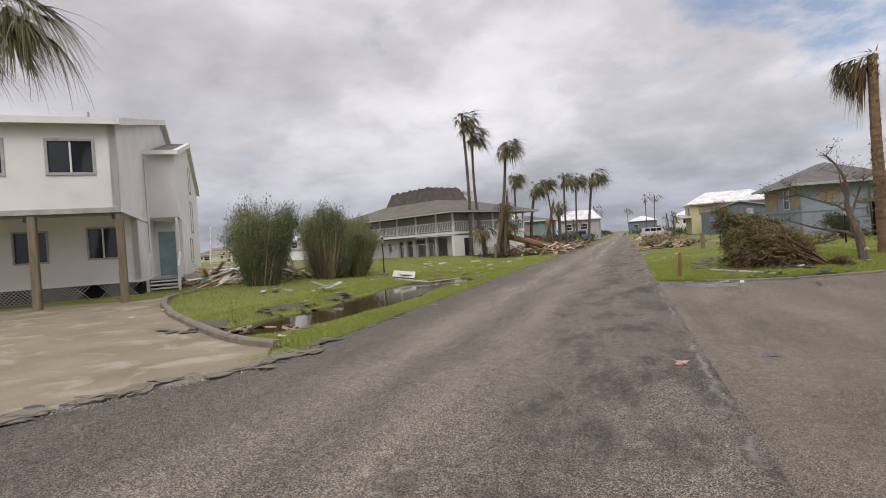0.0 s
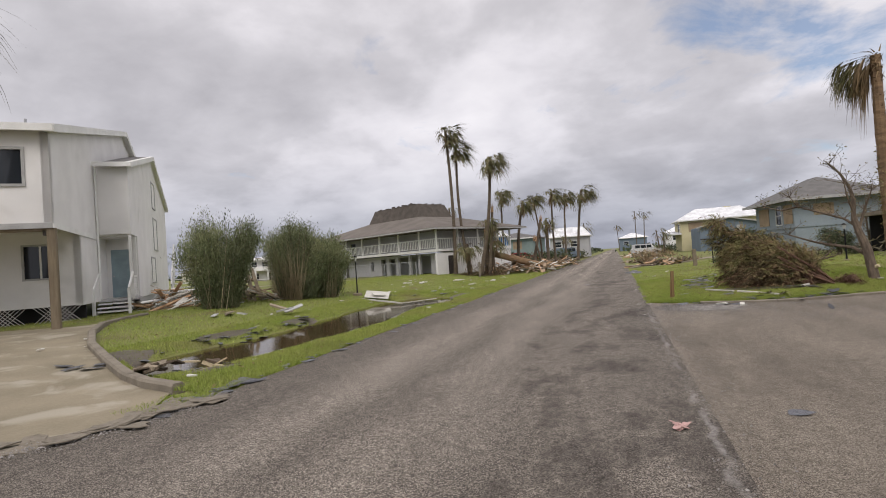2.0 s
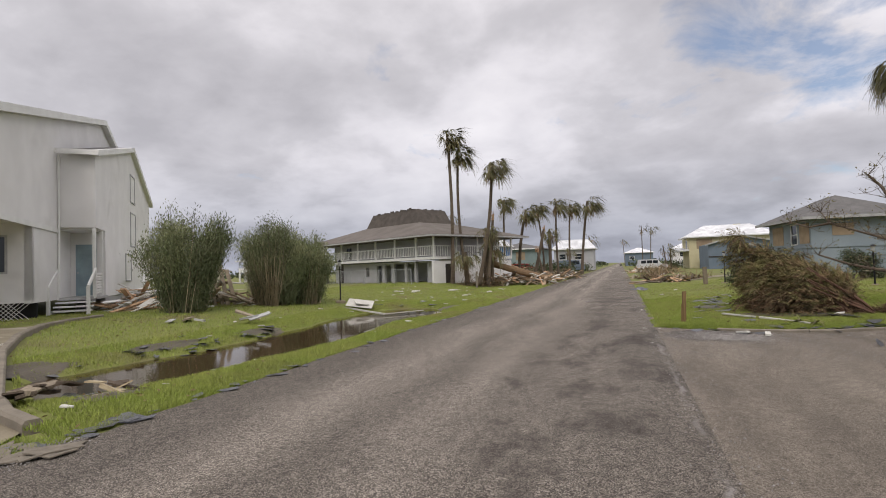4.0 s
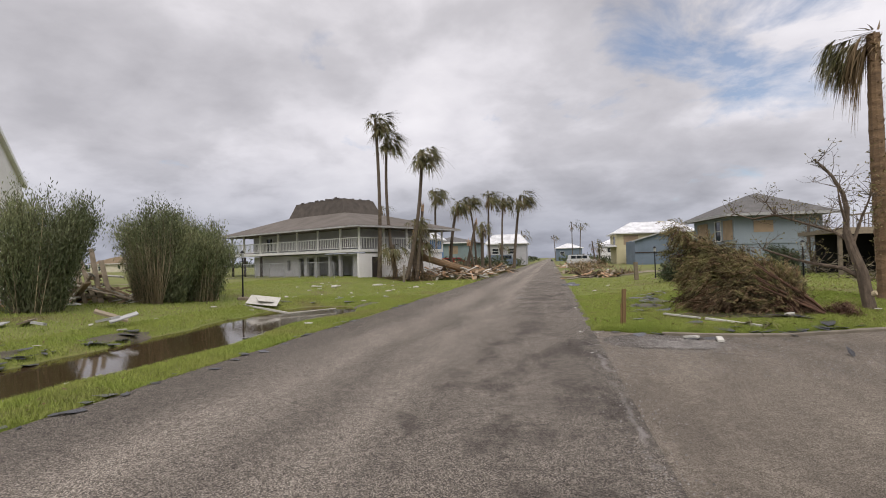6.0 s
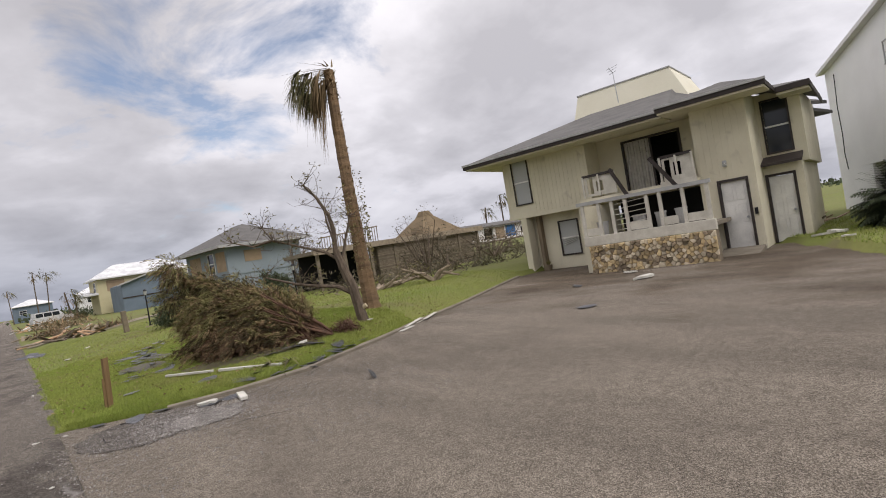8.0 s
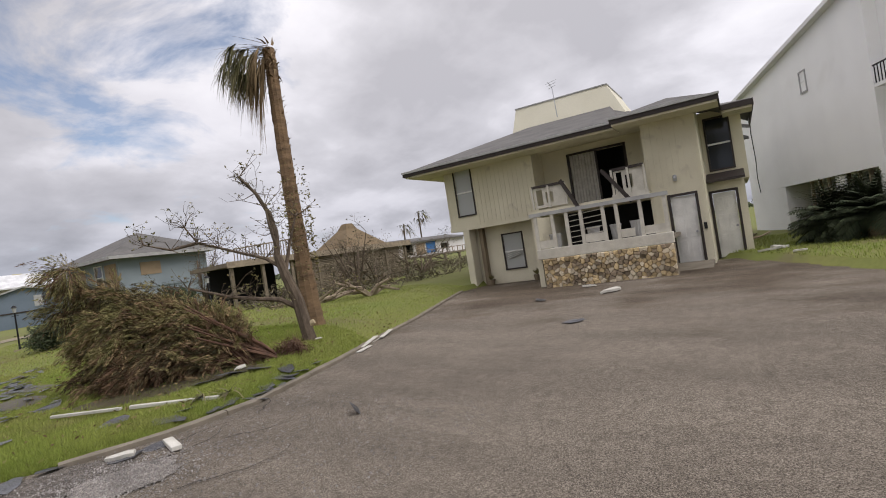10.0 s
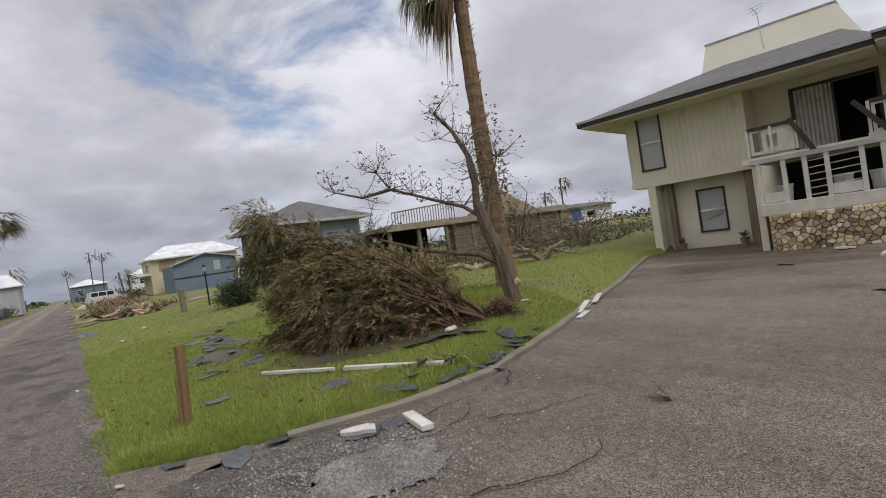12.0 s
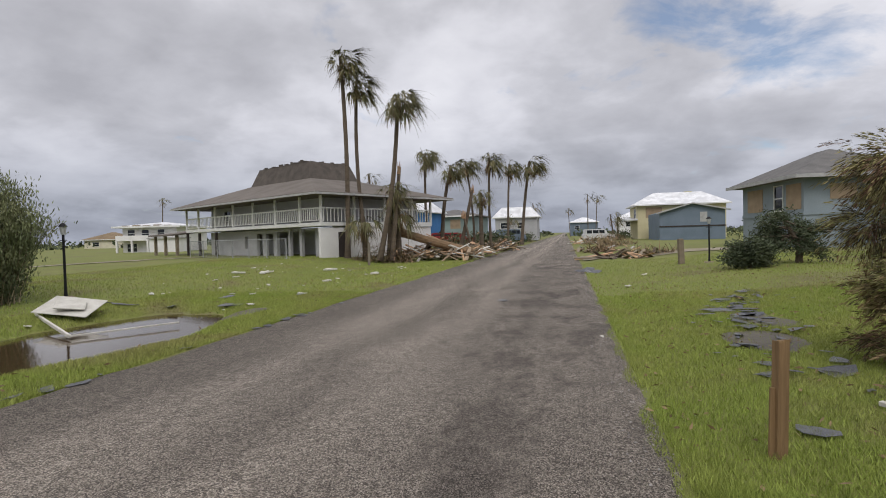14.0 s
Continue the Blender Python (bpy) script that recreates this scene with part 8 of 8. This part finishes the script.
for i in range(5):
    part("torn_roof_patch", box(0.6 + i * 1.2, 1.3 + i * 1.2, -0.5, 0.6, 3.42 + 0.03 * (i % 2), 3.52 + 0.05 * (i % 2)), M_WOOD, h)
h = hip_house("white_gabled_house", rot_z(13.6, 140, 0), 0, 8, 0, 8, 0.2, 4.2, 6.2, 0.5, M_WHITE, M_METAL_ROOF, "distant white house with a pale roof", [("f", 1.5, 3.0, 2.4, 3.4, "g")])
h = hip_house("tiled_house", rot_z(-118, 128, 20), 0, 10, 0, 9, 0.2, 2.6, 4.6, 0.6, M_CREAM, M_GOLD_ROOF, "far low house with a reddish tiled roof", [("f", 2, 3.5, 1.0, 2.0, "g")])
h = hip_house("blue_cottage", rot_z(3.6, 200, 0), 0, 9, 0, 8, 0.2, 4.6, 6.4, 0.5, M_BLUE_DARK, M_METAL_ROOF, "far blue-grey house at the end of the road", [("f", 1.5, 3.0, 2.4, 3.4, "g")])
h = hip_house("pale_house", rot_z(24, 160, 0), 0, 10, 0, 9, 0.2, 5.0, 7.0, 0.5, M_WHITE, M_SHINGLE, "far pale house beyond the yellow one", [("f", 1.5, 3.0, 2.4, 3.4, "g")])

# side building of the grey house
pr = thing("carport", rot_z(-27.0, 53.0, -28), "low open timber carport beside the grey house", "carport")
part("roof", profile([(-1.2, 1.95), (4, 2.5), (4, 2.62), (-1.2, 2.07)], -4.2, 0.5), M_SHINGLE_BROWN, pr)
for x in (-4.0, -2.0, 0.2):
    part("post", box(x - 0.1, x + 0.1, -0.8, -0.6, 0.2, 2.0), M_WOOD, pr)

# ---- slatted deck building, thatch hut and wrecked house behind the lawn ----


def deck_building():
    h = thing("deck_building", rot_z(14.6, 35.6, -3), "weathered slatted timber deck building with a roof terrace", "building")
    part("deck_floor", box(-0.4, 10.6, -0.2, 4, 2.2, 2.38), M_WOOD, h)
    part("eave_board", box(-0.45, 10.65, -0.26, -0.2, 2.14, 2.42), M_WOOD, h)
    for i in range(8):
        x = -0.2 + i * 1.5
        part("post", box(x - 0.07, x + 0.07, -0.1, 0.04, 0.2, 2.2), M_WOOD, h)
    for i in range(21):
        part("slat", box(3.2, 10.4, -0.05, -0.02, 0.35 + i * 0.085, 0.40 + i * 0.085), M_WOOD, h)
    # black sheet paints the shade in the open bay under the deck
    part("bay_shade", box(-0.2, 3.2, 2.4, 2.5, 0.2, 2.2), M_SHADE_VOID, h)
    part("back_wall", box(3.2, 10.4, 0.6, 0.7, 0.2, 2.2), M_WOOD, h)
    rl = part("rail", bar((0.0, -0.1, 2.95), (3.4, -0.1, 3.2), 0.06), M_WOOD, h, "leaning timber rail")
    for i in range(24):
        x = i * 0.145
        part("picket", bar((x, -0.1, 2.38), (x + 0.02, -0.1, 2.98 + x * 0.07), 0.045, 0.02), M_WOOD, rl)
    hut = thing("thatched_hut", rot_z(25.0, 40.0, 0), "small hut with a pointed tan thatch roof", "hut")
    bm = bmesh.new()
    lo = [bm.verts.new(p) for p in ((-2.1, -2.1, 2.15), (2.1, -2.1, 2.15), (2.1, 2.1, 2.15), (-2.1, 2.1, 2.15))]
    mid = [bm.verts.new((math.copysign(0.45, v.co.x), math.copysign(0.45, v.co.y), 3.75)) for v in lo]
    hi = [bm.verts.new((math.copysign(0.25, v.co.x), math.copysign(0.25, v.co.y), 4.15)) for v in lo]
    for a, b in ((lo, mid), (mid, hi)):
        for i in range(4):
            bm.faces.new((a[i], a[(i + 1) % 4], b[(i + 1) % 4], b[i]))
    bm.faces.new(hi); bm.faces.new(list(reversed(lo)))
    part("roof", bm, M_GOLD_ROOF, hut, "pointed tan thatch roof")
    part("wall", box(-1.6, 1.6, -1.6, 1.6, 0.2, 2.15), M_CREAM, hut)
    # black plate on the solid wall, painted as a shaded opening
    part("opening_shade", box(-1.0, 1.0, -1.64, -1.6, 0.9, 2.0), M_SHADE_VOID, hut)
    w = thing("wrecked_house", rot_z(37.0, 50.5, -6), "storm-gutted white house on stilts with torn blue sheeting", "house")
    part("front_wall", wall_with_holes(0, 12, 1.3, 2.75, 0, 0.2, [(1.2, 2.4, 1.6, 2.5), (3.4, 4.6, 1.5, 2.6), (8.4, 9.6, 1.7, 2.3)]), M_WHITE, w)
    # black sheet behind the empty windows paints the shade indoors
    part("gutted_room_shade", box(0.3, 11.7, 1.5, 1.6, 1.3, 2.7), M_SHADE_VOID, w)
    part("roof", profile([(-0.4, 2.7), (3, 3.2), (3, 3.3), (-0.4, 2.85)], -0.3, 12.3), M_SHINGLE, w)
    part("blue_sheet", box(6.3, 7.6, -0.05, -0.01, 1.5, 2.65), M_BLUE_BRIGHT, w, "torn blue sheeting")
    part("plywood_patch", box(4.9, 6.1, -0.05, -0.01, 1.4, 2.6), M_PLYWOOD, w)
    part("deck", box(1.0, 12.4, -1.6, 0.0, 1.15, 1.3), M_WOOD, w)
    for i in range(6):
        part("stilt", box(1.2 + i * 2.1, 1.4 + i * 2.1, -1.4, -1.2, 0.1, 1.15), M_WOOD, w)
    rl = part("deck_rail", box(1.0, 12.4, -1.6, -1.54, 1.75, 1.82), M_WOOD, w)
    for i in range(16):
        part("rail_post", box(1.0 + i * 0.75, 1.06 + i * 0.75, -1.6, -1.54, 1.3, 1.78), M_WOOD, rl)


deck_building()

# palm over the west drive, only its crown hangs into view
palm((-12.8, 11.2, 0.2), (-11.7, 12.0, 7.9), 0.24, 0.18, 2.3, 3, (0.45, 0.1), 34, 44, 34, hang=0.9, wide=0.009, label="large fan palm with hanging dry fronds beside the drive", ragged=0.4)

# concrete path and far drive
def draped(name, left, right, label, category):
    """A thin poured strip that follows the lie of the ground."""
    bm = bmesh.new()
    rows = []
    for (a, b), (c, d) in zip(zip(left, left[1:]), zip(right, right[1:])):
        for k in range(12):
            t = k / 12
            l, r = Vector(a).lerp(Vector(b), t), Vector(c).lerp(Vector(d), t)
            rows.append([bm.verts.new((p.x, p.y, ground_z(p.x, p.y) + 0.03)) for p in (l.lerp(r, m / 8) for m in range(9))])
    for r0, r1 in zip(rows, rows[1:]):
        for m in range(8):
            bm.faces.new((r0[m], r0[m + 1], r1[m + 1], r1[m]))
    bmesh.ops.recalc_face_normals(bm, faces=bm.faces)
    tagged(new(name, mesh_from(bm, name, M_CONCRETE, True)), label, category, kind="structure")


draped("east_drive", [(ROAD_R + 0.2, 43.8), (7, 44.4), (11.5, 46.2), (14.5, 48.5)], [(ROAD_R + 0.2, 48.8), (7, 47.4), (11, 49.2), (13.0, 50.6)], "pale concrete drive of the blue house", "driveway")
draped("west_path", [(-26.2, 34.0), (-24.2, 40.0), (-22.6, 46.0), (-19.6, 50.0)], [(-25.2, 34.0), (-23.2, 40.0), (-21.6, 45.6), (-19.0, 49.2)], "pale concrete path across the field", "path")


def wreck_heap(base, size, seed, label):
    """Torn fronds, leaves and twigs swept together by the flood."""
    rng = random.Random(seed)
    ob = thing("wreckage_heap", Matrix.Translation(base), label, "debris", "roadside wreckage")
    for name, material, n, L, w in (("dry_frond", M_FROND_DEAD, 420, 0.75, 0.03), ("green_frond", M_FROND, 220, 0.7, 0.028), ("bark_strip", M_WOOD_RAW, 160, 0.6, 0.03), ("twig_mass", M_BARK, 260, 0.9, 0.012)):
        vs, fs = [], []
        for i in range(n):
            u, a = math.sqrt(rng.random()), rng.uniform(0, 2 * math.pi)
            p = Vector((size[0] * u * math.cos(a), size[1] * u * math.sin(a), size[2] * (1 - u * u) * rng.random()))
            strip_leaf(vs, fs, p, Vector((rng.gauss(0, 1), rng.gauss(0, 1), rng.uniform(0.0, 0.9))), L * rng.uniform(0.4, 1.3), w, rng.uniform(0.2, 1.4), seg=3)
        stuff(part(name, mesh_py(name, vs, fs, material), None, ob))


for i, (x, y, sx, sy, sz) in enumerate(((-7.6, 44.6, 1.8, 0.9, 1.1), (-5.6, 50.5, 1.6, 2.2, 1.0), (-5.9, 56.5, 1.8, 2.0, 1.5), (-4.4, 61.5, 1.2, 2.5, 1.0), (-6.4, 68.0, 2.2, 3.0, 1.8), (-4.6, 76.0, 1.4, 4.0, 1.3), (-5.6, 88.0, 2.0, 5.0, 1.9), (-5.0, 102.0, 2.0, 6.0, 2.0), (6.4, 46.0, 1.4, 0.9, 0.25), (4.4, 54.5, 1.0, 2.5, 0.35), (6.6, 66.0, 1.8, 3.0, 0.5), (5.6, 76.0, 1.8, 4.0, 0.9), (8.6, 92.0, 1.6, 3.0, 1.0))):
    wreck_heap((x, y, ground_z(x, y)), (sx, sy, sz), 300 + i, "heap of torn palm fronds, bark and twigs beside the road")


def far_scrub():
    """Low scrub all round the horizon."""
    rng = random.Random(77)
    anchors = []
    for i in range(5200):
        a = rng.uniform(0, 2 * math.pi)
        r = rng.uniform(150, 330)
        c = Vector((r * math.sin(a), 20 + r * math.cos(a), 0))
        if abs(c.x) < 5:
            continue
        tall = rng.uniform(0.6, 2.6) * (1.6 if rng.random() < 0.12 else 1)
        for k in range(5):
            anchors.append((c + Vector((rng.gauss(0, 1.2), rng.gauss(0, 1.2), rng.random() * tall)), (rng.uniform(-1, 1), rng.uniform(-1, 1), 0.6)))
    vs, fs = blade_cards(anchors, (1.3, 0.45), 0.6, rng)
    ob = new("distant_scrub", mesh_py("distant_scrub", vs, fs, M_FAR_GREEN))
    tagged(ob, "low dark scrub along the horizon", "vegetation", kind="stuff")


far_scrub()


def roadside_scrub():
    rng = random.Random(78)
    anchors = []
    brush_at = []
    for i in range(190):
        c = Vector((rng.uniform(13, 42), rng.uniform(29, 44), 0.25))
        tall = 0.1 + 0.9 * rng.random() ** 2
        for k in range(60):
            brush_at.append((c + Vector((rng.gauss(0, 0.6), rng.gauss(0, 0.5), rng.random() * tall)), (rng.uniform(-1, 1), rng.uniform(-1, 1), 0.3)))
    for i in range(420):
        side = rng.random()
        if side < 0.6:
            c = Vector((rng.uniform(-9, -3.6), rng.uniform(60, 140), 0.2))
        else:
            c = Vector((rng.uniform(9, 30), rng.uniform(105, 150), 0.1))
        tall = rng.uniform(0.4, 1.5)
        for k in range(34):
            anchors.append((c + Vector((rng.gauss(0, 0.5), rng.gauss(0, 0.6), rng.random() * tall)), (rng.uniform(-1, 1), rng.uniform(-1, 1), 0.5)))
    vs, fs = blade_cards(anchors, (0.4, 0.07), 0.6, rng)
    ob = new("roadside_scrub", mesh_py("roadside_scrub", vs, fs, M_FAR_GREEN))
    tagged(ob, "storm-flattened green scrub along the far roadside", "vegetation", kind="stuff")
    vs, fs = blade_cards(brush_at, (0.4, 0.025), 0.6, rng)
    ob = new("storm_brush", mesh_py("storm_brush", vs, fs, M_BRUSH))
    tagged(ob, "low grey-brown storm-torn brush behind the lawn", "vegetation", kind="stuff")


roadside_scrub()

# ---- grass ----


def blades(n, pick, seed, tall, wide):
    rng = np.random.default_rng(seed)
    pts = []
    tries = 0
    while len(pts) < n and tries < n * 6:
        tries += 1
        x, y = pick(rng)
        if ROAD_L - 0.02 < x < ROAD_R + 0.02 + 0.16 * noise.noise(Vector((y * 1.7, 3.3, 0))) or on_apron(x, y, 0.05) or on_drive(x, y, 0.2):
            continue
        if any(((x - a) / c) ** 2 + ((y - b) / d) ** 2 < 0.9 for a, b, c, d in MUD) and rng.random() < 0.85:
            continue
        z = ground_z(x, y)
        if z < -0.115:
            continue
        pts.append((x, y, z))
    p = np.array(pts)
    m = len(p)
    a = rng.uniform(0, 2 * np.pi, m)
    h = tall * rng.uniform(0.45, 1.25, m)
    w = wide * rng.uniform(0.7, 1.3, m)
    lean = rng.normal(0, 0.45, (m, 2)) * h[:, None]
    dx, dy = np.cos(a) * w, np.sin(a) * w
    v = np.empty((m, 3, 3))
    v[:, 0] = p + np.stack([-dx, -dy, np.full(m, -0.01)], 1)
    v[:, 1] = p + np.stack([dx, dy, np.full(m, -0.01)], 1)
    v[:, 2] = p + np.stack([lean[:, 0], lean[:, 1], h], 1)
    return v.reshape(-1, 3)


def build_grass():
    def near_east(r):
        return r.uniform(2.7, 9.2), 19.2 + 10.0 * r.random() ** 2.0

    def mid_east(r):
        return r.uniform(2.7, 17), 20 + 22 * r.random() ** 1.4

    def near_west(r):
        return -2.75 - 5.5 * r.random() ** 1.6, r.uniform(10, 30)

    def mid_west(r):
        return -2.8 - 14 * r.random() ** 1.2, r.uniform(12, 46)

    def lawn_south(r):
        return r.uniform(14, 26), r.uniform(6, 18)
    def kerb_edge(r):
        k = int(r.integers(0, 5))
        t = r.random()
        (x0, y0), (x1, y1) = KERB[k], KERB[k + 1]
        return x0 + (x1 - x0) * t, y0 + (y1 - y0) * t + 0.03 + 0.4 * r.random() ** 1.5
    sets = [blades(26000, kerb_edge, 6, 0.065, 0.004), blades(230000, near_east, 1, 0.05, 0.0034), blades(120000, mid_east, 2, 0.048, 0.0055), blades(130000, near_west, 3, 0.06, 0.005), blades(120000, mid_west, 4, 0.055, 0.008), blades(20000, lawn_south, 5, 0.07, 0.01)]
    v = np.concatenate(sets)
    n = len(v) // 3
    me = bpy.data.meshes.new("lawn_grass")
    me.vertices.add(len(v))
    me.vertices.foreach_set("co", v.ravel())
    me.loops.add(3 * n)
    me.loops.foreach_set("vertex_index", np.arange(3 * n))
    me.polygons.add(n)
    me.polygons.foreach_set("loop_start", np.arange(n) * 3)
    me.update()
    me.validate()
    me.materials.append(M_GRASS)
    ob = new("lawn_grass", me)
    tagged(ob, "bright yellow-green tufted lawn grass", "grass", kind="stuff")


build_grass()


def lawn_litter():
    """Dead leaves and bits of torn bark blown over the lawns."""
    rng = random.Random(64)
    anchors = []
    for i in range(3800):
        if rng.random() < 0.55:
            x, y = rng.uniform(2.8, 11), 19.7 + 16 * rng.random() ** 1.4
        else:
            x, y = -3.0 - 9 * rng.random() ** 1.3, rng.uniform(11, 36)
        if on_apron(x, y, 0.05) or on_drive(x, y, 0.1):
            continue
        anchors.append((Vector((x, y, ground_z(x, y) + rng.uniform(0.01, 0.05))), (rng.uniform(-1, 1), rng.uniform(-1, 1), 0.1)))
    vs, fs = blade_cards(anchors, (0.07, 0.011), 0.25, rng)
    tagged(new("leaf_litter", mesh_py("leaf_litter", vs, fs, M_FROND_DEAD)), "dead brown leaves and twigs strewn over the grass", "debris", kind="stuff")


lawn_litter()

# ---- stones of the planter wall ----


def cell(points, i, bounds):
    """The ground nearest to point i, clipped to the bounds: one rubble stone."""
    x0, x1, z0, z1 = bounds
    poly = [(x0, z0), (x1, z0), (x1, z1), (x0, z1)]
    px, pz = points[i]
    for j, (qx, qz) in enumerate(points):
        if j == i or abs(qx - px) > 0.9:
            continue
        mx, mz, nx, nz = (px + qx) / 2, (pz + qz) / 2, qx - px, qz - pz
        out = []
        for k in range(len(poly)):
            a, b = poly[k], poly[(k + 1) % len(poly)]
            da, db = (a[0] - mx) * nx + (a[1] - mz) * nz, (b[0] - mx) * nx + (b[1] - mz) * nz
            if da <= 0:
                out.append(a)
            if da * db < 0:
                t = da / (da - db)
                out.append((a[0] + (b[0] - a[0]) * t, a[1] + (b[1] - a[1]) * t))
        poly = out
        if len(poly) < 3:
            return []
    return poly


def stone_veneer(parent, bounds, n, seed, to_world):
    rng = random.Random(seed)
    pts = []
    while len(pts) < n:
        q = (rng.uniform(*bounds[:2]), rng.uniform(*bounds[2:]))
        if all((q[0] - a) ** 2 + ((q[1] - b) * 1.15) ** 2 > 0.085 ** 2 for a, b in pts):
            pts.append(q)
    for i in range(n):
        poly = cell(pts, i, bounds)
        if len(poly) < 3 or rng.random() < 0.02:
            continue
        cx, cz = sum(p[0] for p in poly) / len(poly), sum(p[1] for p in poly) / len(poly)
        d = rng.uniform(0.03, 0.1)
        bm = bmesh.new()
        rings = []
        for k, y in ((0.97, 0.01), (0.94, -d * 0.6), (0.7, -d)):
            rings.append([bm.verts.new((cx + (x - cx) * k, y, cz + (z - cz) * k)) for x, z in poly])
        for a, b in zip(rings, rings[1:]):
            for j in range(len(poly)):
                bm.faces.new((a[j], a[(j + 1) % len(poly)], b[(j + 1) % len(poly)], b[j]))
        bm.faces.new(rings[-1])
        bmesh.ops.recalc_face_normals(bm, faces=bm.faces)
        part("stone", turned(bm, to_world), rng.choice((M_STONE, M_STONE, M_STONE_PALE, M_STONE_BROWN)), parent)


stone_veneer(STONE_BACK, (3.58, 7.0, -0.02, 0.8), 215, 5, Matrix.Translation((0, -2.58, 0)))
